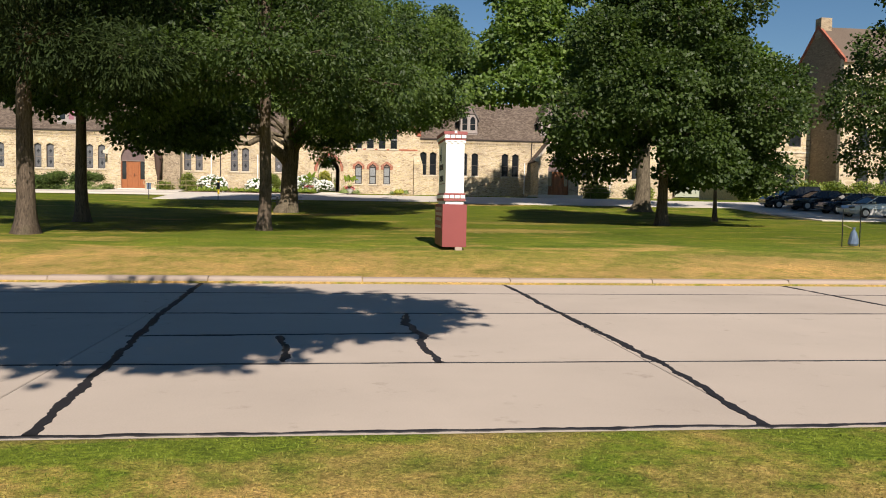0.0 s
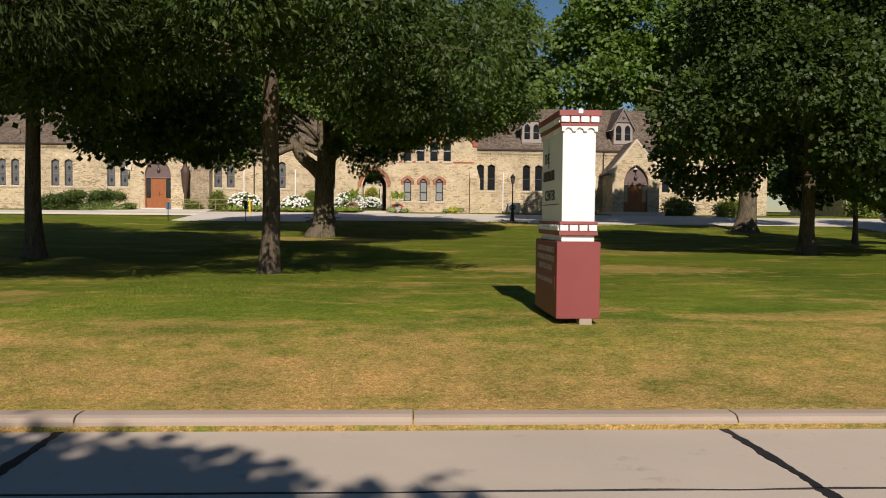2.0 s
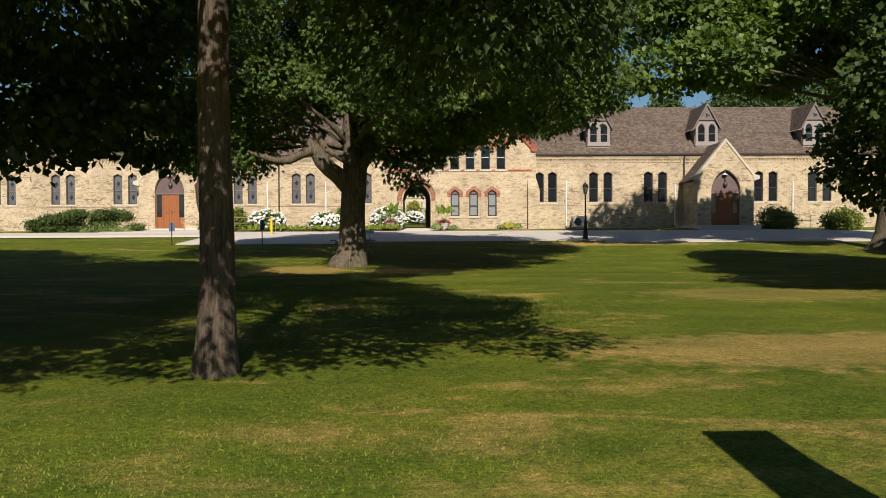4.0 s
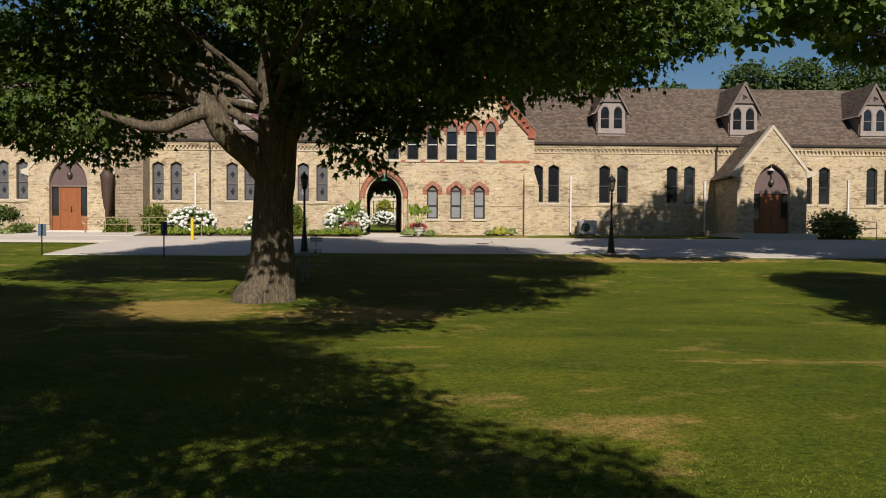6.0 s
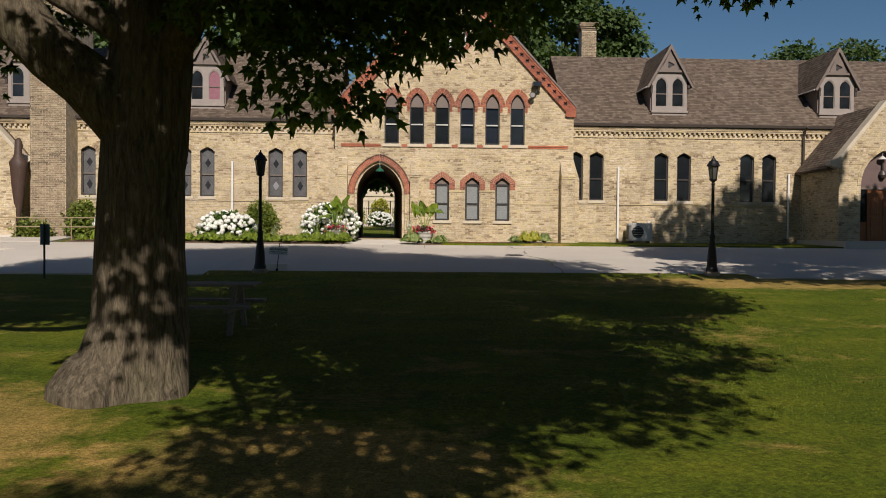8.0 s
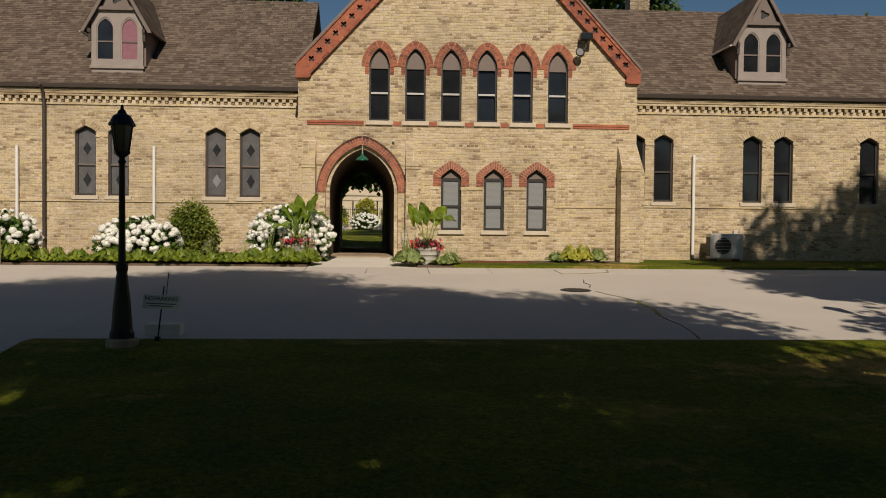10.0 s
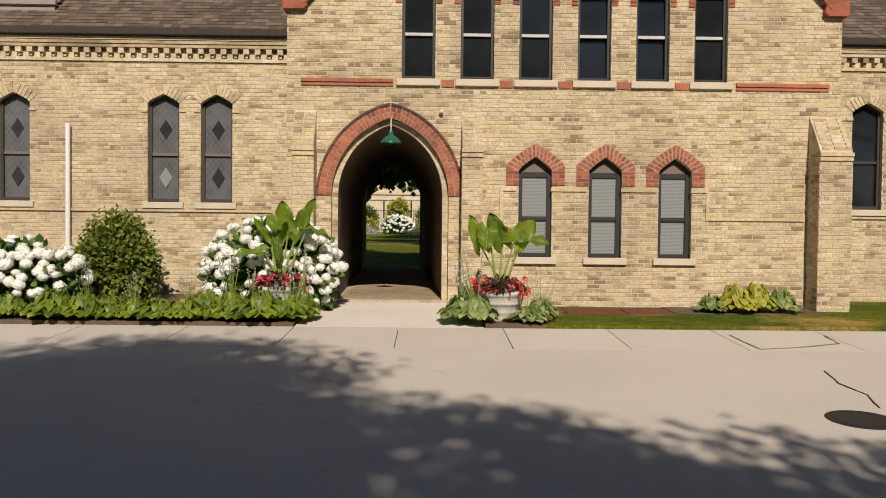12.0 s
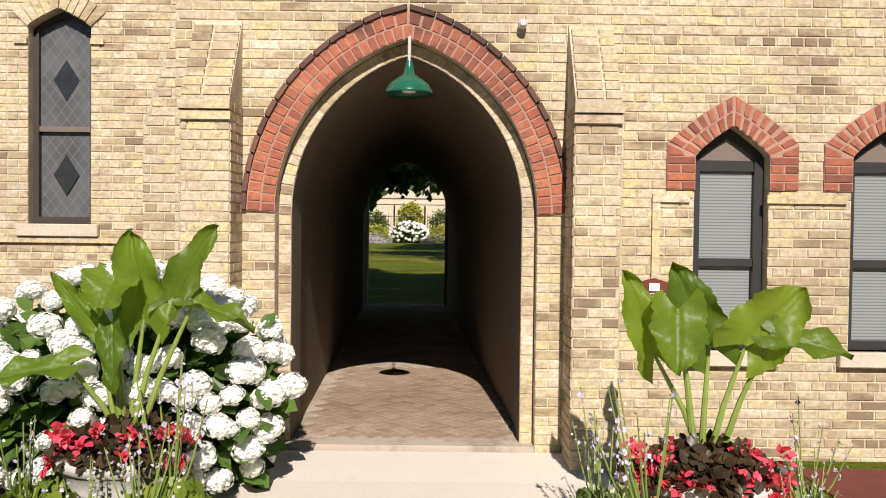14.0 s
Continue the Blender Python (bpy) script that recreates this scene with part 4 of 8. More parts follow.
def shingle_rows(width, length, rng, expo=0.135, tab=0.19, keep=None):
    """Shingle tabs on a plane: u across, v up the slope, w out. Verts as (u, v, w)."""
    v, f = [], []
    for r in range(int(length / expo) + 1):
        va = r * expo
        u = -rng.random() * tab
        while u < width:
            wd = tab * rng.uniform(0.6, 1.25)
            ua, ub = max(0, u), min(width, u + wd - 0.006)
            u += wd
            if ub - ua < 0.02 or (keep and not keep((ua + ub) / 2, va + expo / 2)):
                continue
            th = rng.uniform(0.010, 0.022)
            vb = min(length, va + expo + 0.02)
            dv = rng.uniform(-0.012, 0.0)
            k = len(v)
            v += [(ua, va + dv, 0), (ub, va + dv, 0), (ub, va + dv, th), (ua, va + dv, th), (ub, vb, 0.004), (ua, vb, 0.004)]
            f += [(k, k + 1, k + 2, k + 3), (k + 3, k + 2, k + 4, k + 5)]
    return v, f


def roof_plane(name, origin, u_dir, v_dir, width, length, parent, keep=None, seed=1):
    o, u, vv = Vector(origin), Vector(u_dir).normalized(), Vector(v_dir).normalized()
    w = u.cross(vv)
    v, f = shingle_rows(width, length, random.Random(seed), keep=keep)
    v = [tuple(o + u * a + vv * b + w * (c + 0.004)) for a, b, c in v]
    return tagged(part(name, (v, f), M_SHINGLE, parent), kind="stuff")


def dentils(x0, x1, y, parent):
    """Corbel table under the eaves."""
    bm = bmesh.new()
    box(bm, x0, x1, y - 0.045, y + 0.02, 6.655, 6.715)
    x = x0 + 0.06
    while x < x1 - 0.12:
        box(bm, x, x + 0.105, y - 0.10, y + 0.02, 6.80, 6.90)
        box(bm, x + 0.03, x + 0.075, y - 0.05, y + 0.02, 6.735, 6.80)
        x += 0.215
    box(bm, x0, x1, y - 0.115, y + 0.02, 6.905, 6.96)
    box(bm, x0, x1, y - 0.135, y + 0.02, 6.972, 7.028)
    box(bm, x0, x1, y - 0.15, y + 0.02, 7.04, 7.095)
    ob = part("corbel_table", bm, M_BRICK, parent)
    return ob


WIN_R = [6.82, 7.70, 10.49, 11.47, 14.21, 15.17, 21.70, 22.68, 25.35, 26.35]
WIN_L = [-4.86, -5.87, -8.71, -9.665, -12.64, -13.60, -20.75, -21.75, -24.95, -25.95, -28.95, -29.95, -32.9, -33.9]
W_SILL, W_SPRING, W_APEX, W_HALF = 3.98, 5.86, 6.04, 0.30


def build_wing(name, x0, x1, wins, styles, label):
    wing = empty(name, ((x0 + x1) / 2, YW, BASE), label, "building wing")
    wing.location = (0, 0, 0)
    holes = [arch(x, W_HALF, W_SILL, W_SPRING, W_APEX, flat=0.75) for x in wins]
    outline = [(x0, 1.6), (x1, 1.6), (x1, 7.1), (x0, 7.1)]
    part("wall", wall_mesh(outline, holes, YW, YW + 0.45), M_MORTAR, wing)
    part("rear_wall", boxes((x0, x1, 85.0, 85.4, 1.6, 7.1), (x0, x0 + 0.3, YW + 0.45, 85, 1.6, 7.1), (x1 - 0.3, x1, YW + 0.45, 85, 1.6, 7.1)), M_MORTAR, wing)
    rng = random.Random(int(abs(x0)))
    v, f = brick_boxes(bricks_on(x0, x1, BASE - 0.2, 6.69, holes, YW, rng), YW)
    tagged(part("brickwork", (v, f), M_BRICK, wing), kind="stuff")
    # brick hoods over the heads, drip blocks, string course at the sills
    for x in wins:
        p = arch(x, W_HALF, W_SILL, W_SPRING, W_APEX, flat=0.75)[1:-1]
        tagged(part("window_hood", joined(ring(p, 0.004, 0.205, YW - 0.022, YW, 0.07)), M_BRICK, wing), kind="stuff")
        for xa in (x - W_HALF - 0.13, x + W_HALF + 0.002):
            part("drip_block", boxes((xa, xa + 0.128, YW - 0.035, YW, 5.70, 5.75)), M_BRICK, wing)
    bm = boxes((x0, x1, YW - 0.04, YW, 3.80, 3.855))
    part("string_course", bm, M_BRICK, wing)
    for x, s in zip(wins, styles):
        window(x, W_SILL, W_SPRING, W_APEX, W_HALF, YW, s, wing, flat=0.75)
    dentils(x0, x1, YW, wing)
    # roof
    ey, ez, ry, rz = 76.36, 7.20, 80.9, 11.0
    ln = math.hypot(ry - ey, rz - ez)
    part("roof_deck", extruded_roof(x0, x1, ey, ez, ry, rz, 85.65), M_SHINGLE, wing)
    roof_plane("shingle_cover", (x0, ey, ez), (1, 0, 0), (0, ry - ey, rz - ez), x1 - x0, ln, wing, seed=int(abs(x1)))
    bm = bmesh.new()
    extrude_yz(bm, [(76.28, 7.13), (76.37, 7.11), (76.41, 7.13), (76.41, 7.22), (76.38, 7.21), (76.36, 7.16), (76.30, 7.16), (76.28, 7.24), (76.26, 7.24)], x0, x1)
    part("gutter", bm, M_GUTTER, wing)
    part("fascia", boxes((x0, x1, 76.42, YW, 7.10, 7.17)), M_TRIM, wing)
    return wing


def extruded_roof(x0, x1, ey, ez, ry, rz, by):
    bm = bmesh.new()
    extrude_yz(bm, [(ey, ez - 0.02), (ry, rz - 0.02), (by, ez - 0.02), (by, ez - 0.08), (ry, rz - 0.16), (ey, ez - 0.07)], x0, x1)
    return bm


def dormer(xc, kind, parent_label):
    """A gabled dormer with a pair of pointed lights and a pierced bargeboard."""
    d = empty("dormer", (xc, 76.74, 7.85), parent_label, "dormer", "roof dormers")
    y = 76.74
    inv = Matrix.Translation((-xc, -y, -7.85))

    def add(name, bm, m, label=""):
        bm.transform(inv)
        return part(name, bm, m, d, label)
    holes = [arch(xc + s * 0.36, 0.26, 8.06, 8.98, 9.35) for s in (-1, 1)]
    front = [(xc - 0.76, 7.55), (xc + 0.76, 7.55), (xc + 0.76, 9.2), (xc, 10.5), (xc - 0.76, 9.2)]
    add("front", wall_mesh(front, holes, y, y + 0.12), M_TRIM_PALE)
    for s in (-1, 1):
        h = arch(xc + s * 0.36, 0.26, 8.06, 8.98, 9.35)
        inn = arch(xc + s * 0.36, 0.225, 8.10, 8.98, 9.30)
        add("window_frame", wall_mesh(h, [inn], y + 0.02, y + 0.07), M_TRIM_PALE)
        add("pane", wall_mesh(inn, [], y + 0.05, y + 0.06), M_PINK if (kind == "pink" and s > 0) else M_GLASS)
        add("meeting_rail", boxes((xc + s * 0.36 - 0.225, xc + s * 0.36 + 0.225, y + 0.02, y + 0.055, 8.60, 8.64)), M_TRIM)
    add("window_sill", boxes((xc - 0.80, xc + 0.80, y - 0.06, y + 0.05, 7.80, 7.90), bevel=0.01), M_TRIM_PALE)
    for s in (-1, 1):
        bm = bmesh.new()
        box(bm, xc + s * 0.76 - 0.05, xc + s * 0.76 + 0.05, y + 0.12, y + 2.6, 7.9, 9.2)
        add("cheek", bm, M_TRIM)
        # roof slope over the side
        bm = bmesh.new()
        e, a = (xc + s * 1.03, 8.92), (xc, 10.72)
        extrude_xz(bm, [e, a, (a[0], a[1] - 0.09), (e[0] - s * 0.05, e[1] - 0.02)], 76.62, 80.6)
        add("roof_slope", bm, M_SHINGLE)
        ln = math.hypot(1.03, 1.80)
        if s < 0:
            ob = roof_plane("shingle_cover", (xc - 1.03, 80.6, 8.93), (0, -1, 0), (1.03, 0, 1.80), 4.0, ln, d, seed=7)
        else:
            ob = roof_plane("shingle_cover", (xc + 1.03, 76.6, 8.93), (0, 1, 0), (-1.03, 0, 1.80), 4.0, ln, d, seed=8)
        ob.data.transform(inv)
        # bargeboard
        bm = bmesh.new()
        extrude_xz(bm, [(xc + s * 1.05, 8.86), (xc, 10.74), (xc, 10.52), (xc + s * 0.94, 8.86)], 76.56, 76.64)
        add("bargeboard", bm, M_TRIM)
        bm = bmesh.new()
        box(bm, xc + s * 0.80 - 0.04, xc + s * 0.80 + 0.04, 76.62, 76.735, 8.86, 8.98)
        box(bm, xc + s * 0.80 - 0.04, xc + s * 0.80 + 0.04, 76.66, 76.735, 8.62, 8.86)
        add("bracket", bm, M_FRAME)
    tri = [(xc - 0.42, 9.60), (xc + 0.42, 9.60), (xc, 10.50)]
    tref = [(xc + 0.13 * math.cos(k * math.pi / 9) * (1 + 0.35 * math.cos(3 * k * math.pi / 9)), 9.86 + 0.12 * math.sin(k * math.pi / 9) * (1 + 0.3 * math.cos(3 * k * math.pi / 9))) for k in range(18)]
    add("gable_panel", wall_mesh(tri, [tref], 76.66, 76.70), M_TRIM)
    add("collar", boxes((xc - 0.52, xc + 0.52, 76.64, 76.735, 9.54, 9.64)), M_TRIM)
    # near-black sheet: the shade inside the pierced trefoil is put into its colour
    add("trefoil_shade_sheet", wall_mesh(tri, [], 76.705, 76.72), M_DARK)
    if kind != "plain":
        bm = bmesh.new()
        tube(bm, [(xc - 1.06, 76.62, 8.88), (xc - 1.06, 78.6, 8.9)], 0.03, 6)
        add("flashing", bm, M_AC)
    d.location.y += 0.2
    return d


def build_centre():
    c = empty("gabled_entrance_block", (0, 0, 0), "cream brick gabled block with red brick arches and a clock", "building")
    xl, xr, xm = -3.26, 6.40, 1.57
    slope = 1.084
    AX, AH, ASP, AAP = -1.46, 0.91, 4.09, 5.33
    upper = [-0.985 + 1.018 * k for k in range(6)]
    lower = [1.07, 2.295, 3.52]
    hu = [arch(x, 0.29, 6.12, 7.64, 8.18) for x in upper]
    hl = [arch(x, 0.29, 3.05, 4.56, 4.80, flat=0.8) for x in lower]
    clock = [(xm + 0.46 * math.cos(2 * math.pi * k / 32), 10.35 + 0.46 * math.sin(2 * math.pi * k / 32)) for k in range(32)]
    arch_out = arch(AX, 1.02, 1.7, ASP, 5.44, 16)
    holes = hu + hl + [clock]
    # the passage opening reaches the ground, so it notches the outline
    outline = [(xl, 1.6)] + [(x, max(z, 1.6)) for x, z in [(arch_out[0][0], 1.6)] + arch_out[1:-1] + [(arch_out[-1][0], 1.6)]] + [(xr, 1.6), (xr, 7.3), (xm, 7.3 + (xr - xm) * slope), (xl, 7.3)]
    part("wall", wall_mesh(outline, holes, YF, YF + 0.45), M_MORTAR, c)
    inner = arch(AX, AH, 1.6, ASP, AAP, 16)
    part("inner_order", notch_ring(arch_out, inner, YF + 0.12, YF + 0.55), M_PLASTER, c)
    # bricks of the face
    rng = random.Random(9)

    def top(z):
        if z < 7.3:
            return xl, xr
        d = (z - 7.3) / slope
        return xl + d + 0.05, xr - d - 0.05
    face_holes = holes + [arch_out]
    rows = bricks_on(xl, xr, BASE - 0.2, 12.0, face_holes, YF, rng, top=top)
    near = [r for r in rows if 0.20 < r[0] and r[1] < 2.95 and 2.25 < r[2] < 4.6 and abs((r[1] - r[0]) - 0.213) < 1e-3][:250]
    keep = set(map(id, near))
    v, f = brick_boxes([r for r in rows if id(r) not in keep], YF)
    tagged(part("brickwork", (v, f), M_BRICK, c), kind="stuff")
    near_rows.extend((c, r) for r in near)
    # passage arch: two rings of red voussoirs, dark hood, pale inner order
    path = arch(AX, 1.02, 1.7, ASP, 5.44, 16)[1:-1]
    for pv, pf in ring(path, 0.004, 0.106, YF - 0.03, YF + 0.1, 0.066, 0.012) + ring(path, 0.117, 0.215, YF - 0.03, YF, 0.070, 0.012):
        part("voussoir", (pv, pf), M_RED_PIECE, c)
    part("arch_mortar", strip(path, 0.0, 0.222, YF - 0.022), M_MORTAR_PINK, c)
    tagged(part("arch_hood", joined(ring(path, 0.221, 0.262, YF - 0.05, YF, 0.13)), M_HOOD, c), kind="stuff")
    pin = arch(AX, AH, 2.2, ASP, AAP, 16)
    tagged(part("arch_lining", joined(ring(pin, 0.004, 0.10, YF + 0.10, YF + 0.3, 0.078)), M_BRICK, c), kind="stuff")
    part("arch_mortar", strip(pin, 0.004, 0.10, YF + 0.106), M_MORTAR, c)
    # windows
    hood = []
    for x in upper:
        part("arch_mortar", strip(arch(x, 0.29, 7.42, 7.64, 8.18)[1:-1], 0.002, 0.222, YF - 0.018), M_MORTAR_PINK, c)
        hood += ring(arch(x, 0.29, 7.42, 7.64, 8.18), 0.006, 0.115, YF - 0.025, YF, 0.07) + ring(arch(x, 0.29, 7.42, 7.64, 8.18)[1:-1], 0.121, 0.22, YF - 0.028, YF, 0.075)
        window(x, 6.12, 7.64, 8.18, 0.29, YF, "upper", c, mid=0.5, tilt=0.08 if 1.9 < x < 4.0 else 0.0)
    tagged(part("upper_arch_brickwork", joined(hood), M_RED, c), kind="stuff")
    hood = []
    for x in lower:
        rings, bed = pointed_head(x, 0.29, 4.30, 4.56, 4.80, YF - 0.03, YF)
        hood += rings
        part("arch_mortar", joined(bed), M_MORTAR_PINK, c)
        window(x, 3.05, 4.56, 4.80, 0.29, YF, "blind", c, mid=0.43, flat=0.8)
    tagged(part("lower_arch_brickwork", joined(hood), M_RED, c), kind="stuff")
    # sill band of red brick
    for a, b in ((xl + 0.25, -1.42), (4.55, xr - 0.22)):
        part("sill_band", boxes((a, b, YF - 0.035, YF, 5.99, 6.04)), M_RED, c)
        part("sill_band", boxes((a, b, YF - 0.055, YF, 6.05, 6.11)), M_RED, c)
    for k in range(5):
        xx = upper[k] + 0.509
        part("sill_block", boxes((xx - 0.11, xx + 0.11, YF - 0.03, YF, 5.985, 6.105)), M_RED, c)
    # string courses round the lower windows
    for a, b, za, zb in ((0.45, 0.74, 4.20, 4.265), (1.34, 1.965, 4.20, 4.265), (2.565, 3.19, 4.20, 4.265), (3.79, 4.10, 4.20, 4.265), (4.06, 4.12, 3.78, 4.195), (4.06, 5.80, 3.72, 3.775), (0.45, 0.51, 3.6, 4.195)):
        part("string_course", boxes((a, b, YF - 0.032, YF, za, zb)), M_BRICK, c)
    # buttresses
    for bx0, bx1, dep, zt in ((-3.10, -2.74, 0.38, 5.55), (-0.22, 0.12, 0.40, 5.55), (5.85, 6.40, 0.45, 5.55)):
        b = empty("buttress", (bx0, YF, BASE))
        b.location = (0, 0, 0)
        b.parent = c
        low = zt - 0.62
        prof = [(YF, 1.6), (YF - dep, 1.6), (YF - dep, low), (YF - 0.02, zt), (YF, zt)]
        bm = bmesh.new()
        extrude_yz(bm, prof, bx0, bx1)
        part("core", bm, M_MORTAR, b)
        bb = bricks_on(bx0, bx1, BASE - 0.2, low, [], YF - dep, rng, length=0.2)
        v, f = brick_boxes(bb, YF - dep + 0.001)
        # weathering: stepped courses
        steps = int(0.62 / 0.0745)
        sl = []
        for k in range(steps):
            yy = YF - dep + (dep - 0.03) * (k + 0.6) / steps
            sl += [(a, q, za, zb, yy - 0.035) for a, q, za, zb, _ in bricks_on(bx0, bx1, low + k * 0.0745, low + (k + 1) * 0.0746, [], YF, rng, length=0.2)]
        vs, fs = brick_boxes(sl, YF)
        k0 = len(v)
        tagged(part("brickwork", (v + vs, f + [[i + k0 for i in q] for q in fs]), M_BRICK, b), kind="stuff")
        # side courses
        side = []
        for sx, sg in ((bx0, -1), (bx1, 1)):
            z = BASE - 0.2
            r = 0
            while z + 0.0745 < low:
                yy = YF - dep + 0.004
                off = 0.1 if r % 2 else 0.2
                while yy < YF - 0.03:
                    y2 = min(YF, yy + off)
                    x_out = sx + sg * 0.007
                    side.append(([(sx, yy, z), (sx, y2 - 0.009, z), (sx, y2 - 0.009, z + 0.0645), (sx, yy, z + 0.0645),
                                  (x_out, yy + .004, z + .004), (x_out, y2 - 0.013, z + .004), (x_out, y2 - 0.013, z + 0.06), (x_out, yy + .004, z + 0.06)],
                                 [(4, 5, 6, 7), (0, 1, 5, 4), (1, 2, 6, 5), (2, 3, 7, 6), (3, 0, 4, 7)]))
                    yy = y2
                    off = 0.21
                z += 0.0745
                r += 1
        tagged(part("side_brickwork", joined(side), M_BRICK, b), kind="stuff")
        bm = boxes((bx0 - 0.01, bx1 + 0.01, YF - dep - 0.035, YF - dep + 0.02, low - 0.18, low - 0.115), (bx0 - 0.01, bx1 + 0.01, YF - dep - 0.055, YF - dep + 0.02, low - 0.105, low - 0.04))
        part("drip_course", bm, M_BRICK, b)
    for s, xe in ((-1, xl), (1, xr)):
        out = [(xe, 1.6), (xe + s * 0.26, 1.6), (xe + s * 0.26, 4.75), (xe, 5.6)]
        part("corner_pier", wall_mesh(out if s > 0 else out[::-1], [], YF + 0.03, YW + 0.1), M_MORTAR, c)

        def pier_top(z, s=s, xe=xe):
            d = 0.26 * min(1, max(0, (5.6 - z) / 0.85))
            return (xe - d, xe) if s < 0 else (xe, xe + d)
        v, f = brick_boxes(bricks_on(min(xe, xe + s * 0.26), max(xe, xe + s * 0.26), BASE - 0.2, 5.6, [], YF + 0.03, rng, top=pier_top), YF + 0.03)
        tagged(part("pier_brickwork", (v, f), M_BRICK, c), kind="stuff")
    # raking cornice of red brick pierced with crosses
    for s in (-1, 1):
        xe = xm + s * (xr - xm + 0.06)
        ux, uz = -s * 1 / math.hypot(1, slope), slope / math.hypot(1, slope)
        nx, nz = s * slope / math.hypot(1, slope), 1 / math.hypot(1, slope)
        length = (xr - xm + 0.06) * math.hypot(1, slope)
        zb = 7.28

        def pt(a, t):
            return (xe + ux * a - nx * t, zb + 0.36 + uz * a - nz * t)
        band = [pt(0.0, 0.0), pt(length, 0.0), (xm, pt(length, 0)[1] - 0.40 * math.hypot(1, slope)), pt(0.02, 0.40)]
        foot = [(xe, zb), (xe, zb + 0.38), (xe - s * 0.3, zb + 0.38 + 0.2), (xe - s * 0.42, zb + 0.06), (xe - s * 0.35, zb)]
        crosses = []
        n = int((length - 0.6) / 0.33)
        for k in range(n):
            a = 0.42 + k * 0.33
            if a > length - 0.45:
                break
            r, q = 0.032, 0.088
            cr = []
            for da, dt in ((-q, -r), (-r, -r), (-r, -q), (r, -q), (r, -r), (q, -r), (q, r), (r, r), (r, q), (-r, q), (-r, r), (-q, r)):
                cr.append(pt(a + da, 0.20 + dt))
            crosses.append(cr)
        part("raking_band", wall_mesh(band, crosses, YF - 0.10, YF - 0.02), M_RED, c)
        # dark sheet added as the shade inside the pierced crosses
        part("cross_shade_sheet", wall_mesh(band, [], YF - 0.019, YF - 0.012), M_DARK, c)
        part("kneeler", wall_mesh(foot, [], YF - 0.12, YF + 0.3), M_RED, c)
        path = [pt(a, 0.0) for a in np.linspace(0.0, length, 30)]
        path = path if s > 0 else path[::-1]
        rr = ring(path if s < 0 else path[::-1], -0.07, 0.0, YF - 0.13, YF - 0.02, 0.21)
        path2 = [pt(a, 0.40) for a in np.linspace(0.02, length - 0.4, 30)]
        path2 = path2 if s > 0 else path2[::-1]
        rr += ring(path2 if s < 0 else path2[::-1], 0.0, 0.07, YF - 0.13, YF - 0.02, 0.21)
        tagged(part("raking_brickwork", joined(rr), M_RED, c), kind="stuff")
        bm = bmesh.new()
        cop = [pt(-0.02, -0.02), pt(length + 0.03, -0.02), pt(length + 0.03, -0.09), pt(-0.02, -0.09)]
        extrude_xz(bm, cop, YF - 0.14, YF + 0.45)
        part("coping", bm, M_TRIM, c)
        # roof slope behind
        bm = bmesh.new()
        extrude_xz(bm, [pt(0.1, 0.1), pt(length, 0.1), pt(length, 0.25), pt(0.1, 0.25)], YF + 0.4, 87.6)
        part("roof_slope", bm, M_SHINGLE, c)
    # clock
    bm = bmesh.new()
    m = Matrix.Translation((xm, YF + 0.06, 10.35)) @ Matrix.Rotation(math.pi / 2, 4, 'X')
    lathe(bm, [(0.46, -0.05), (0.46, 0.0), (0.44, 0.02), (0.42, 0.012)], 40, m)
    part("clock_face", bm, M_WHITE, c, "white clock face with black hands")
    cp = [(xm - 0.46 * math.cos(a), 10.35 + 0.46 * math.sin(a)) for a in np.linspace(0, 2 * math.pi, 60)]
    tagged(part("clock_surround", joined(ring(cp, 0.0, 0.10, YF - 0.03, YF + 0.05, 0.075) + ring(cp, 0.106, 0.18, YF - 0.03, YF, 0.08)), M_RED, c), kind="stuff")
    for k in range(12):
        a = k * math.pi / 6
        bm = bmesh.new()
        box(bm, -0.012, 0.012, -0.006, 0.0, 0.33, 0.39, Matrix.Translation((xm, YF + 0.04, 10.35)) @ Matrix.Rotation(a, 4, 'Y'))
        part("hour_mark", bm, M_IRON, c)
    bm = boxes((-0.014, 0.014, -0.012, -0.006, -0.06, 0.33))
    bm.transform(Matrix.Translation((xm, YF + 0.04, 10.35)) @ Matrix.Rotation(radians(78), 4, 'Y'))
    part("minute_hand", bm, M_IRON, c)
    bm = boxes((-0.02, 0.02, -0.012, -0.006, -0.05, 0.22))
    bm.transform(Matrix.Translation((xm, YF + 0.038, 10.35)) @ Matrix.Rotation(radians(262), 4, 'Y'))
    part("hour_hand", bm, M_IRON, c)
    # passage: walls, vault, floor, rear wall with its opening
    v, f = [], []
    prof = arch(AX, AH + 0.02, 1.9, ASP, AAP + 0.03, 14)
    n = len(prof)
    for k in range(13):
        t = k / 12
        y = YF + 0.5 + (87.1 - YF - 0.5) * t
        v += [(x - 0.5 * t, y, z + (0.14 * t if z > 3 else 0)) for x, z in prof]
    for k in range(12):
        for i in range(n - 1):
            a = k * n + i
            f.append((a, a + 1, a + n + 1, a + n))
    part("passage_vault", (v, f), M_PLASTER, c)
    rear_hole = arch(AX - 0.5, 0.87, 1.6, 4.55, 5.46, 14, flat='round')
    ro = [(xl, 1.6)] + [(x, max(z, 1.6)) for x, z in rear_hole] + [(xr, 1.6), (xr, 7.3), (xm, 12.3), (xl, 7.3)]
    part("rear_wall", wall_mesh(ro, [], 87.1, 87.5), M_MORTAR, c)
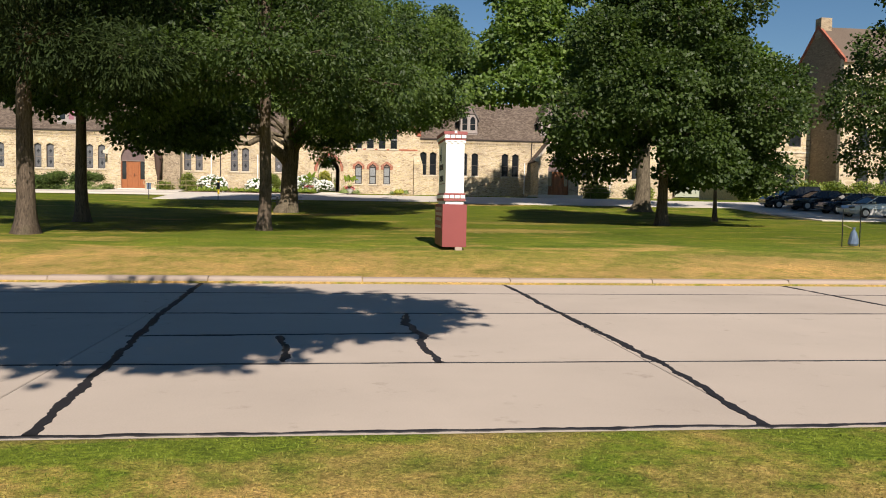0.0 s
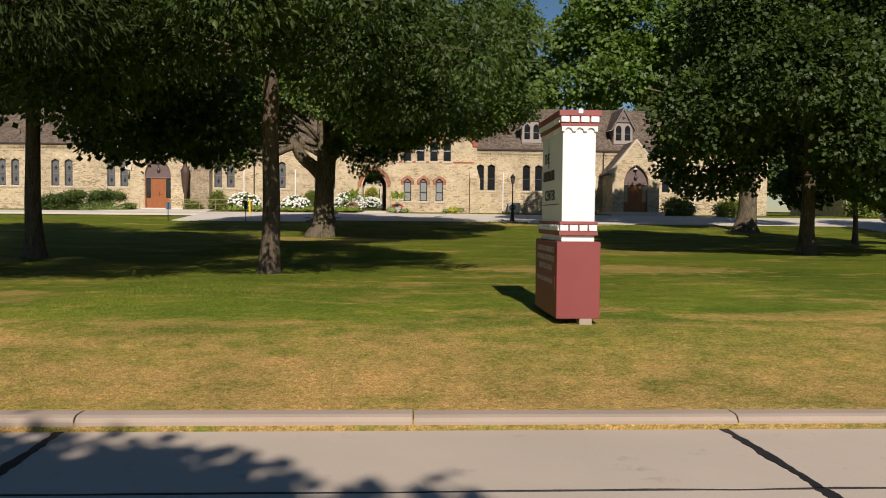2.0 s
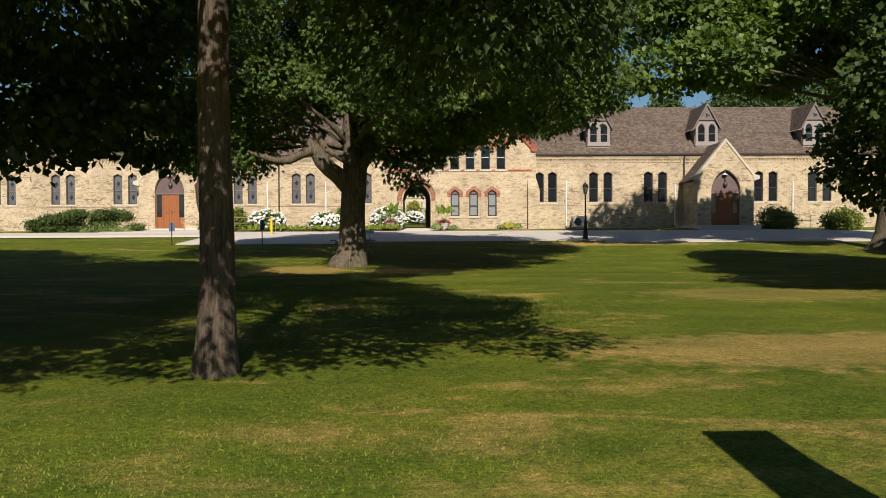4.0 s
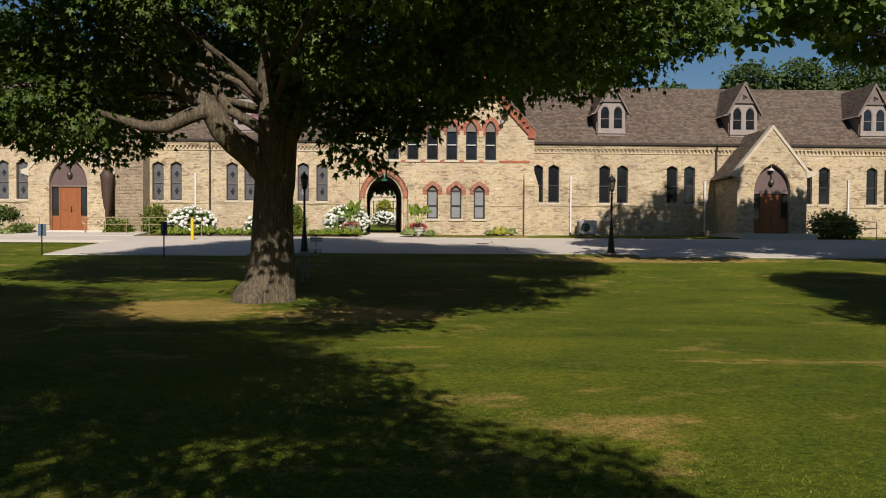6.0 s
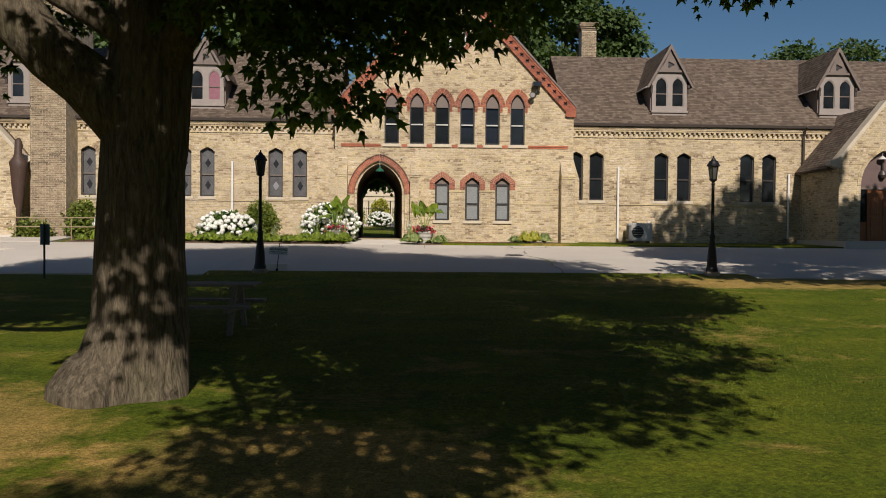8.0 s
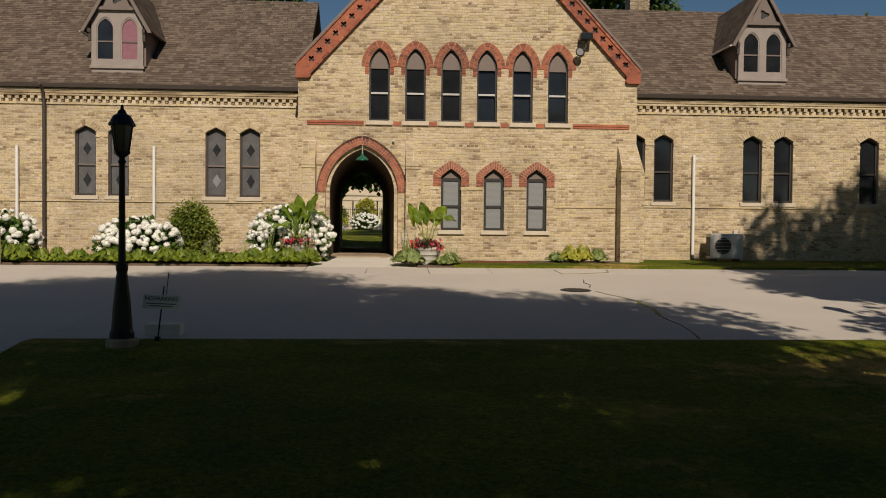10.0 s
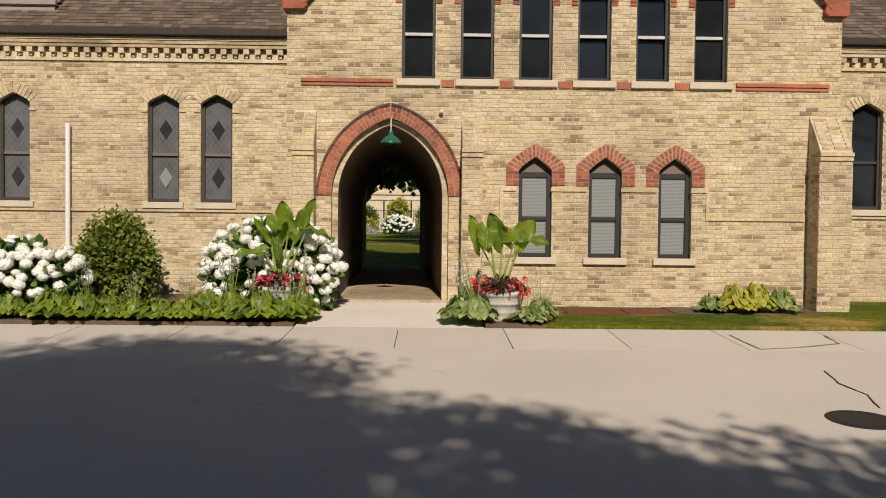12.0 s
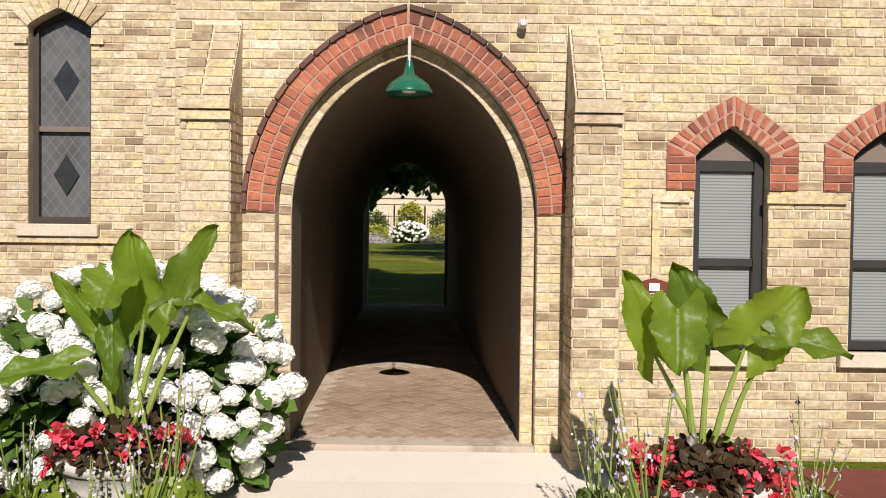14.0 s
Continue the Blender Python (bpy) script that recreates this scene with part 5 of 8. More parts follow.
    part("passage_floor", boxes((AX - 1.6, AX + 1.1, 75.0, 87.5, 2.0, 2.275)), M_FLOOR, c)
    # herringbone pavers on the passage floor
    me, rp = None, random.Random(17)
    for m in range(-40, 41):
        for n in range(-2, 22):
            for turn, ox, oy in ((0, 1.0, 0.5), (1, 2.5, 1.0)):
                u, t = 0.1 * (ox + m + 2 * n), 0.1 * (oy - m + 2 * n)
                x, y = AX + (u - t) * 0.7071, 74.9 + (u + t) * 0.7071
                if not (AX - 0.86 < x < AX + 0.86 and 75.2 < y < 78.6):
                    continue
                ang = radians(45 + 90 * turn)
                if me is None:
                    ob = part("paver", boxes((-0.097, 0.097, -0.047, 0.047, -0.03, 0.008), bevel=0.003), M_PAVER, c)
                    me = ob.data
                else:
                    ob = new("paver", me)
                    ob.parent = c
                ob.location = (x, y, 2.275 + rp.uniform(0, 0.003))
                ob.rotation_euler = (0, 0, ang)
    for xa in (xl, xr - 0.4):
        part("side_wall", boxes((xa, xa + 0.4, YF + 0.45, 87.1, 1.6, 7.3)), M_MORTAR, c)
    # bricks of the flank towards the west wing are mortar-set too
    return c


def notch_ring(outer, inner, y0, y1):
    """The face between two nested arch outlines, open at the foot."""
    bm = bmesh.new()
    n = len(inner)
    vo = [[bm.verts.new((x, y, max(z, 1.6))) for x, z in outer] for y in (y0, y1)]
    vi = [[bm.verts.new((x, y, max(z, 1.6))) for x, z in inner] for y in (y0, y1)]
    for i in range(n - 1):
        bm.faces.new((vo[0][i], vo[0][i + 1], vi[0][i + 1], vi[0][i]))
        bm.faces.new((vi[0][i], vi[0][i + 1], vi[1][i + 1], vi[1][i]))
        bm.faces.new((vo[1][i + 1], vo[1][i], vi[1][i], vi[1][i + 1]))
    return bm


def porch(xc, yf, half, apex, eave, door_half, spring, dapex, floor, label, rail_side=1):
    """A gabled brick porch with a pointed doorway, boarded tympanum and oak door."""
    p = empty("porch", (0, 0, 0), label, "porch")
    door_out = arch(xc, door_half, 1.6, spring, dapex, 12)
    sl = (apex - eave) / half
    wall = [(xc - half + 0.15, 1.6)] + [(x, max(1.6, z)) for x, z in door_out] + [(xc + half - 0.15, 1.6), (xc + half - 0.15, eave), (xc, apex - 0.15), (xc - half + 0.15, eave)]
    part("front_wall", wall_mesh(wall, [], yf, yf + 0.4), M_MORTAR, p)
    rng = random.Random(int(xc * 7) % 97)

    def top(z):
        d = max(0.0, (z - eave) / sl)
        return xc - half + 0.15 + d, xc + half - 0.15 - d
    v, f = brick_boxes(bricks_on(xc - half + 0.15, xc + half - 0.15, BASE - 0.2, apex - 0.2, [door_out], yf, rng, top=top), yf)
    tagged(part("brickwork", (v, f), M_BRICK, p), kind="stuff")
    for xa in (xc - half + 0.15, xc + half - 0.45):
        part("side_wall", boxes((xa, xa + 0.3, yf + 0.4, YW, 1.6, eave)), M_MORTAR, p)
    for sgn, xs in ((-1, xc - half + 0.15), (1, xc + half - 0.15)):
        v, f = brick_boxes(bricks_on(yf, YW, BASE - 0.2, eave, [], 0.0, rng), 0.0)
        v = [(xs - sgn * d, u, z) for u, d, z in v]
        tagged(part("side_brickwork", (v, f), M_BRICK, p), kind="stuff")
    tagged(part("door_arch", joined(ring(door_out[1:-1], 0.004, 0.16, yf - 0.03, yf + 0.02, 0.075)), M_BRICK, p), kind="stuff")
    for s in (-1, 1):
        bm = bmesh.new()
        e = (xc + s * half, eave + 0.02)
        extrude_xz(bm, [e, (xc, apex + 0.02), (xc, apex - 0.18), (xc + s * (half - 0.16), eave - 0.02)], yf - 0.06, yf + 0.42)
        part("coping", bm, M_STONE, p)
        bm = bmesh.new()
        extrude_xz(bm, [(xc + s * (half + 0.22), eave + 0.02), (xc + s * (half + 0.22), eave - 0.16), (xc + s * (half - 0.2), eave - 0.3), (xc + s * (half - 0.2), eave + 0.1), (xc + s * (half - 0.02), eave + 0.1)], yf - 0.05, yf + 0.4)
        part("kneeler", bm, M_STONE, p)
        bm = bmesh.new()
        extrude_xz(bm, [(xc + s * (half + 0.12), eave - 0.26), (xc, apex - 0.12), (xc, apex - 0.24), (xc + s * (half + 0.06), eave - 0.34)], yf + 0.38, 80.0)
        part("roof_slope", bm, M_SHINGLE, p)
        ln = math.hypot(half + 0.12, apex - eave + 0.14)
        dep = 79.5 - yf - 0.42
        if s < 0:
            roof_plane("shingle_cover", (xc - half - 0.12, 79.5, eave - 0.255), (0, -1, 0), (half + 0.12, 0, apex - eave + 0.14), dep, ln, p, seed=3)
        else:
            roof_plane("shingle_cover", (xc + half + 0.12, yf + 0.42, eave - 0.255), (0, 1, 0), (-half - 0.12, 0, apex - eave + 0.14), dep, ln, p, seed=4)
    # doorway
    d = empty("door", (0, 0, 0), "varnished oak double door with side lights")
    d.parent = p
    y = yf + 0.22
    top_loop = [q for q in arch(xc, door_half, 1.6, spring, dapex, 12)[1:-1]]
    part("tympanum", wall_mesh([(xc - door_half, spring - 0.06), (xc + door_half, spring - 0.06)] + top_loop[::-1], [], y, y + 0.08), M_TYMPANUM, d, "dark boarded arch head")
    part("transom", boxes((xc - door_half, xc + door_half, y - 0.04, y + 0.06, spring - 0.14, spring - 0.06)), M_TRIM, d)
    lh = door_half * 0.52
    bm = boxes((xc - lh, xc + lh, y + 0.02, y + 0.07, floor, spring - 0.14))
    for cx in (-0.5, 0.5):
        for za, zb in ((0.12, 0.95), (1.05, spring - floor - 0.3)):
            box(bm, xc + cx * lh - 0.30 * lh, xc + cx * lh + 0.30 * lh, y, y + 0.03, floor + za, floor + zb, bevel=0.012)
    part("leaf", bm, M_DOOR, d)
    for s in (-1, 1):
        a, b = sorted((xc + s * (lh + 0.06), xc + s * (door_half - 0.06)))
        part("side_light", boxes((a, b, y + 0.03, y + 0.05, floor + 0.75, spring - 0.18)), M_GLASS, d)
        part("side_panel", boxes((a, b, y + 0.02, y + 0.06, floor, floor + 0.75)), M_DOOR, d)
        part("door_frame", boxes((xc + s * lh - 0.03 + s * 0.03, xc + s * lh + 0.03 + s * 0.03, y - 0.02, y + 0.07, floor, spring - 0.14), (xc + s * door_half - 0.05, xc + s * door_half + 0.05, y - 0.02, y + 0.07, floor, spring - 0.06)), M_DOOR, d)
    bm = bmesh.new()
    tube(bm, [(xc + 0.08, y - 0.03, floor + 0.95), (xc + 0.08, y - 0.06, floor + 1.0), (xc + 0.08, y - 0.06, floor + 1.2), (xc + 0.08, y - 0.03, floor + 1.25)], 0.012, 6)
    part("handle", bm, M_IRON, d, "black iron handle")
    part("floor_slab", boxes((xc - half, xc + half, yf - 0.9, YW, 1.6, floor - 0.01)), M_DRIVE, p)
    # added near-black sheet for the unlit room behind the door
    part("room_shade_sheet", boxes((xc - half + 0.5, xc + half - 0.5, yf + 0.75, yf + 0.8, floor, dapex)), M_DARK, p)
    # hanging lamp over the door
    bm = bmesh.new()
    lathe(bm, [(0.02, 0.12), (0.05, 0.10), (0.16, 0.0), (0.17, -0.02), (0.14, -0.02)], 16, Matrix.Translation((xc - 0.02, yf + 0.1, dapex - 0.32)))
    tube(bm, [(xc - 0.02, yf + 0.1, dapex - 0.2), (xc - 0.02, yf + 0.1, dapex - 0.04)], 0.012, 6)
    part("porch_lamp", bm, M_AC, p, "pale enamel shade lamp")
    bm = bmesh.new()
    lathe(bm, [(0.0, -0.2), (0.10, -0.12), (0.15, 0.0), (0.10, 0.14), (0.04, 0.2), (0.03, 0.5)], 12, Matrix.Translation((xc + 0.02, yf + 0.14, dapex - 0.95)))
    part("bell", bm, M_FRAME, p, "dark iron bell against the boards")
    return p


near_rows = []
build_wing("west_wing", -36.0, -3.26, WIN_L, ["leaded"] * len(WIN_L), "long cream brick wing with leaded windows and brown shingle roof")
build_wing("east_wing", 6.40, 30.0, WIN_R, ["dark"] * len(WIN_R), "long cream brick wing with dark sash windows and brown shingle roof")
build_centre()
for xd in (10.93, 18.3, 25.65):
    dormer(xd, "grey", "taupe wooden gabled dormer with twin pointed lights")
for xd in (-8.88, -16.3, -23.7):
    dormer(xd, "pink", "taupe wooden gabled dormer with pink leaded light")
porch(18.38, 73.36, 1.95, 7.9, 5.5, 0.93, 4.55, 5.93, 2.38, "gabled cream brick porch with an oak door in a pointed arch")
porch(-17.95, 75.6, 2.2, 7.9, 5.45, 0.98, 4.75, 6.17, 2.34, "shallow gabled brick porch with an oak door in a pointed arch")

# ---------------------------------------------------------------- trees
LEAF_SHAPES = {
    "oval": ([(0, 0, 0), (0.5, 0.5, 0.06), (1, 0, -0.08), (0.5, -0.5, 0.06)], [(0, 1, 2), (0, 2, 3)]),
    "maple": ([(0, 0, 0), (0.14, 0.30, 0.03), (1.0, 0, -0.12), (0.14, -0.30, 0.03), (0.50, 0.04, 0.02), (0.58, 0.54, -0.05), (0.50, -0.04, 0.02), (0.58, -0.54, -0.05)],
              [(0, 1, 2), (0, 2, 3), (0, 4, 5), (0, 7, 6)]),
    "round": ([(0, 0, 0), (0.25, 0.34, 0.04), (0.62, 0.33, 0.03), (1.0, 0, -0.10), (0.62, -0.33, 0.03), (0.25, -0.34, 0.04)], [(0, 2, 1), (0, 3, 2), (0, 4, 3), (0, 5, 4)]),
    "needle": ([(0, 0, 0), (1, 0.10, -0.05), (1, -0.10, -0.05)], [(0, 1, 2)]),
    "oak": ([(0, 0, 0), (0.42, 0.30, 0.04), (0.60, 0.12, 0.0), (1.0, 0, -0.1), (0.60, -0.12, 0.0), (0.42, -0.30, 0.04)], [(0, 2, 1), (0, 3, 2), (0, 4, 3), (0, 5, 4)]),
}


def leaf_mesh(pts, dirs, size, shape, rs, droop=0.5, spread=1.0, vary=0.35):
    """Leaves at pts pointing roughly along dirs, drooping. Arrays in, (verts, faces) arrays out."""
    base, tri = LEAF_SHAPES[shape]
    base, tri = np.array(base, float), np.array(tri)
    n = len(pts)
    d = dirs + rs.normal(0, 0.55 * spread, (n, 3))
    d[:, 2] -= droop
    d /= np.linalg.norm(d, axis=1, keepdims=True) + 1e-9
    up = rs.normal(0, 0.6, (n, 3)) + np.array([0.04, -0.5, 0.8])          # blades turn towards the light
    s = np.cross(up, d)
    s /= np.linalg.norm(s, axis=1, keepdims=True) + 1e-9
    nrm = np.cross(d, s)
    sz = size * (1 + rs.uniform(-vary, vary, n))[:, None, None]
    v = pts[:, None, :] + sz * (base[None, :, 0:1] * d[:, None, :] + base[None, :, 1:2] * s[:, None, :] + base[None, :, 2:3] * nrm[:, None, :])
    f = (tri[None] + len(base) * np.arange(n)[:, None, None]).reshape(-1, 3)
    return v.reshape(-1, 3), f


def lobe_points(lobes, n, rs, shell=0.55):
    """Twig tips in the outer part of each lobe (cx, cy, cz, rx, ry, rz), with gaps."""
    lobes = np.array(lobes, float)
    vol = (lobes[:, 3] * lobes[:, 4] * lobes[:, 5]) ** (2 / 3)
    pick = rs.choice(len(lobes), n, p=vol / vol.sum())
    d = rs.normal(0, 1, (n, 3))
    d /= np.linalg.norm(d, axis=1, keepdims=True)
    r = shell + (1.05 - shell) * rs.uniform(0, 1, n) ** 0.6
    p = lobes[pick, :3] + d * r[:, None] * lobes[pick, 3:]
    return p, d


def tree(name, label, base, trunk, height, lobes, leaves, size, shape, leaf_mat, bark_mat, seed, limbs=None, flare=1.7, per=7, clump=0.45, lean=(0, 0), droop=0.5, trunk_n=14, fork=0.42, taper=0.72, foot=(0, 0)):
    """A tapered trunk with root flare, limbs to each lobe, and a crown of many leaf sprays."""
    rs = np.random.RandomState(seed)
    rng = random.Random(seed)
    t = empty(name, base, label, "tree", "")
    bm = bmesh.new()
    pts, rad = [], []
    hs = [-0.25, 0.0, 0.12, 0.35, 0.8, 1.5] + [height * k for k in (0.3, 0.45, 0.6, 0.8, 1.0) if height * k > 1.6]
    for h in hs:
        k = h / height
        ft = math.exp(-max(h, 0) / 0.45)
        pts.append((lean[0] * k * k + 0.08 * trunk * math.sin(h * 1.7 + seed) + foot[0] * ft, lean[1] * k * k + 0.08 * trunk * math.cos(h * 1.3) + foot[1] * ft, h))
        rad.append(trunk * ((flare - 1) * math.exp(-max(h, 0) / 0.35) + 1) * (1 - taper * max(0, k) ** 1.1))
    rings = tube(bm, pts, rad, trunk_n)
    for rg in rings[:4]:
        for i, v in enumerate(rg):
            ft = math.exp(-max(v.co.z, 0) / 0.45)
            c = Vector((foot[0] * ft, foot[1] * ft, v.co.z))
            a = math.atan2(v.co.y - c.y, v.co.x - c.x)
            v.co += (v.co - c) * (0.11 * math.sin(3 * a + seed) + 0.08 * math.sin(5 * a + 2 * seed)) * math.exp(-max(0, v.co.z) / 0.5)
    part("trunk", bm, bark_mat, t, smooth=True)
    for k, lb in enumerate(lobes):
        bm = bmesh.new()
        c = Vector(lb[:3]) - Vector(base)
        h0 = max(fork * height, min(0.92 * height, c.z * 0.62))
        i = h0 / height
        a = Vector((lean[0] * i * i, lean[1] * i * i, h0))
        mid = a.lerp(c, 0.5) + Vector((rng.uniform(-.3, .3), rng.uniform(-.3, .3), rng.uniform(0.0, 0.5)))
        r0 = max(0.025, trunk * 0.30 * (1 - 0.7 * i))
        tube(bm, [a, a.lerp(mid, 0.5) + Vector((0, 0, 0.15)), mid, mid.lerp(c, 0.6), c], [r0, r0 * 0.8, r0 * 0.6, r0 * 0.4, 0.02], 7)
        for q in range(3):
            e = c + Vector((rng.uniform(-1, 1) * lb[3], rng.uniform(-1, 1) * lb[4], rng.uniform(-0.6, 0.8) * lb[5])) * 0.75
            s = mid.lerp(c, rng.uniform(0.2, 0.8))
            tube(bm, [s, s.lerp(e, 0.5) + Vector((0, 0, 0.1)), e], [r0 * 0.32, r0 * 0.2, 0.012], 5)
        part("limb", bm, bark_mat, t, smooth=True)
    if limbs:
        for pts, radii in limbs:
            bm = bmesh.new()
            tube(bm, pts, radii, 12)
            part("limb", bm, bark_mat, t, smooth=True)
    n = leaves // per
    p, d = lobe_points(lobes, n, rs)
    p = np.repeat(p, per, 0) + rs.normal(0, clump * 0.5, (n * per, 3)) * np.array([1, 1, 0.55])
    d = np.repeat(d, per, 0)
    v, f = leaf_mesh(p - np.array(base), d, size, shape, rs, droop)
    fast_part("crown", v, f, leaf_mat, t)
    return t


def crown_lobes(cx, cy, z0, z1, radius, n, seed, rl=0.36, skew=0.5, flat=0.75):
    """Lobes filling an uneven crown between z0 and z1: widest low when skew is small."""
    rng = random.Random(seed)
    out = []
    for k in range(n):
        h = (k + rng.random()) / n
        w = math.sin(math.pi * min(1, 0.12 + 0.88 * (h ** skew))) ** 0.6
        a = k * 2.399963 + rng.uniform(-0.4, 0.4)
        rr = radius * w * (0.35 + 0.55 * math.sqrt(rng.random()))
        r = radius * rl * rng.uniform(0.75, 1.2)
        out.append((cx + rr * math.cos(a), cy + rr * math.sin(a), z0 + (z1 - z0) * h, r, r, r * flat))
    return out


def build_trees():
    g = ground_z
    # oak beside the sign
    lo = crown_lobes(-2.9, 29.6, 5.0, 13.2, 4.4, 24, 5, 0.34, 0.45)
    lo += [(0.7, 28.8, 4.5, 1.4, 1.4, 0.8), (1.0, 30.2, 5.4, 1.4, 1.4, 1.0), (1.2, 29.4, 6.8, 1.3, 1.4, 1.0), (-6.2, 28.8, 4.6, 1.5, 1.5, 0.9), (-0.8, 26.9, 5.0, 1.4, 1.4, 0.9), (-0.7, 31.4, 12.2, 1.3, 1.3, 0.8), (0.1, 27.4, 5.6, 1.3, 1.3, 0.9), (1.7, 26.5, 4.9, 1.1, 1.1, 0.6), (-2.6, 26.3, 5.2, 1.4, 1.2, 0.8), (-4.6, 27.2, 5.0, 1.2, 1.2, 0.7), (-2.2, 24.5, 5.3, 1.3, 1.0, 0.5), (-4.2, 24.7, 5.4, 1.3, 1.0, 0.5), (-0.5, 24.9, 5.5, 1.1, 1.0, 0.5)]
    tree("oak_tree", "oak with a slim grey trunk and dense dark crown", (-2.36, 29.55, g(29.55)), 0.20, 10.5, lo, 92000, 0.14, "oak", M_LEAF_OAK, M_BARK, 5, flare=1.35, clump=0.34, taper=0.5, per=14)
    # broad maple before the drive
    B = (-3.06, 50.6, g(50.6))
    lo = crown_lobes(-3.0, 50.8, 7.0, 15.5, 8.0, 30, 8, 0.30, 0.4)
    # the boughs towards the drive are held higher
    lo = [(x, y, max(z, 3.4 + 0.32 * (y - 41.5) + rz) if x > 0.3 and y > 49 else z, rx, ry, rz) for x, y, z, rx, ry, rz in lo if not (x < -1.5 and y < 46 and z < 9.5)]
    lo += [(1.6, 47.6, 5.9, 1.9, 1.9, 1.0), (3.4, 48.8, 6.6, 1.9, 1.9, 1.1), (-0.6, 46.4, 5.8, 1.7, 1.7, 0.9), (-8.0, 50.4, 5.4, 1.9, 1.7, 1.0), (-9.6, 51.0, 5.6, 1.9, 1.9, 1.1), (-6.6, 50.4, 6.6, 1.7, 1.6, 0.9),
           (-8.4, 53.4, 5.2, 2.0, 2.0, 1.0), (4.4, 52.0, 7.0, 1.9, 2.0, 1.2), (-1.6, 49.8, 5.4, 1.1, 1.1, 0.6), (2.1, 45.4, 6.9, 1.8, 1.8, 1.1), (0.2, 44.0, 6.6, 1.6, 1.6, 0.9), (1.2, 46.0, 5.9, 1.3, 1.3, 0.6), (-5.6, 48.4, 7.6, 1.5, 1.4, 0.9),
           (5.6, 50.6, 7.4, 1.6, 1.7, 1.0), (3.7, 53.0, 8.6, 1.7, 1.7, 1.0), (2.6, 54.6, 9.2, 1.6, 1.5, 0.9), (4.9, 49.4, 7.6, 1.5, 1.5, 0.9), (-0.5, 40.6, 5.7, 1.4, 1.3, 0.7), (2.2, 43.8, 6.8, 1.5, 1.3, 0.8), (-2.45, 45.1, 6.7, 1.25, 1.2, 0.9), (-2.55, 44.8, 7.8, 1.1, 1.1, 0.8), (-2.3, 44.2, 8.4, 1.1, 1.1, 0.8), (-2.5, 46.3, 7.2, 1.0, 1.0, 0.7), (0.3, 41.6, 6.2, 1.2, 1.2, 0.7), (1.0, 42.6, 6.9, 1.4, 1.2, 0.8), (2.5, 42.2, 7.2, 1.3, 1.2, 0.8), (3.8, 44.6, 7.6, 1.5, 1.4, 0.9), (2.2, 48.4, 9.6, 1.8, 1.8, 1.2), (-1.1, 50.0, 4.35, 0.75, 0.75, 0.55), (-0.3, 50.2, 4.95, 0.95, 0.9, 0.6), (-1.8, 49.7, 5.0, 1.0, 1.0, 0.6), (0.1, 50.0, 5.5, 0.9, 1.0, 0.8),
           (4.6, 47.2, 10.0, 2.0, 2.2, 1.3), (5.0, 49.2, 10.2, 2.1, 2.0, 1.3), (3.4, 52.2, 10.4, 2.0, 2.2, 1.3), (2.6, 53.8, 10.4, 1.9, 2.0, 1.2), (3.0, 50.8, 11.6, 2.2, 2.2, 1.4), (4.5, 53.4, 9.8, 1.6, 1.8, 1.1), (1.3, 53.4, 10.2, 1.6, 1.8, 1.1), (3.3, 51.4, 9.4, 1.6, 1.6, 1.0), (-0.2, 41.6, 6.6, 1.5, 1.4, 0.8), (0.6, 43.0, 7.2, 1.3, 1.3, 0.7)]
    limbs = [([(0.0, -0.05, 2.75), (-0.28, -0.12, 3.05), (-0.55, -0.2, 3.32), (-0.85, -0.27, 3.55), (-1.10, -0.33, 3.82), (-1.30, -0.38, 4.2), (-1.6, -0.42, 4.5), (-2.1, -0.5, 4.85), (-2.8, -0.5, 5.4), (-3.4, -0.5, 5.8)], [0.38, 0.34, 0.31, 0.295, 0.285, 0.26, 0.21, 0.18, 0.13, 0.06]),
             ([(-1.25, -0.40, 4.1), (-1.5, -0.5, 4.2), (-1.8, -0.6, 4.05), (-2.2, -0.7, 3.82), (-2.7, -0.75, 3.82), (-3.6, -0.9, 4.1)], [0.20, 0.19, 0.17, 0.15, 0.12, 0.05]),
             ([(0.1, -0.2, 3.5), (-0.2, -0.25, 3.82), (-0.5, -0.28, 4.0), (-0.95, -0.3, 4.25), (-1.3, -0.2, 4.8), (-1.6, 0.0, 6.2)], [0.16, 0.14, 0.125, 0.115, 0.10, 0.05]),
             ([(0.0, 0.0, 1.6), (0.03, 0.0, 2.6), (0.06, 0.05, 3.6), (0.05, 0.1, 5.0), (0.2, 0.2, 8.0)], [0.30, 0.43, 0.44, 0.38, 0.2]),
             ([(0.2, -0.1, 3.4), (0.9, -0.5, 4.5), (2.2, -1.0, 5.4), (4.2, -1.6, 6.0)], [0.20, 0.16, 0.12, 0.05])]
    tree("maple_tree", "broad old maple with thick forked trunk before the drive", B, 0.50, 8.5, lo, 212000, 0.155, "maple", M_LEAF_MAPLE, M_BARK_MAPLE, 8, limbs, flare=1.45, clump=0.42, per=10, trunk_n=26, fork=0.5, taper=0.5, foot=(-0.28, -0.1))
    # two trees at the left of the lawn
    lo = crown_lobes(-8.4, 26.4, 5.6, 15, 4.6, 18, 12, 0.36, 0.5) + [(-5.3, 24.2, 5.0, 1.4, 1.3, 0.7), (-6.9, 23.9, 5.2, 1.4, 1.3, 0.8)]
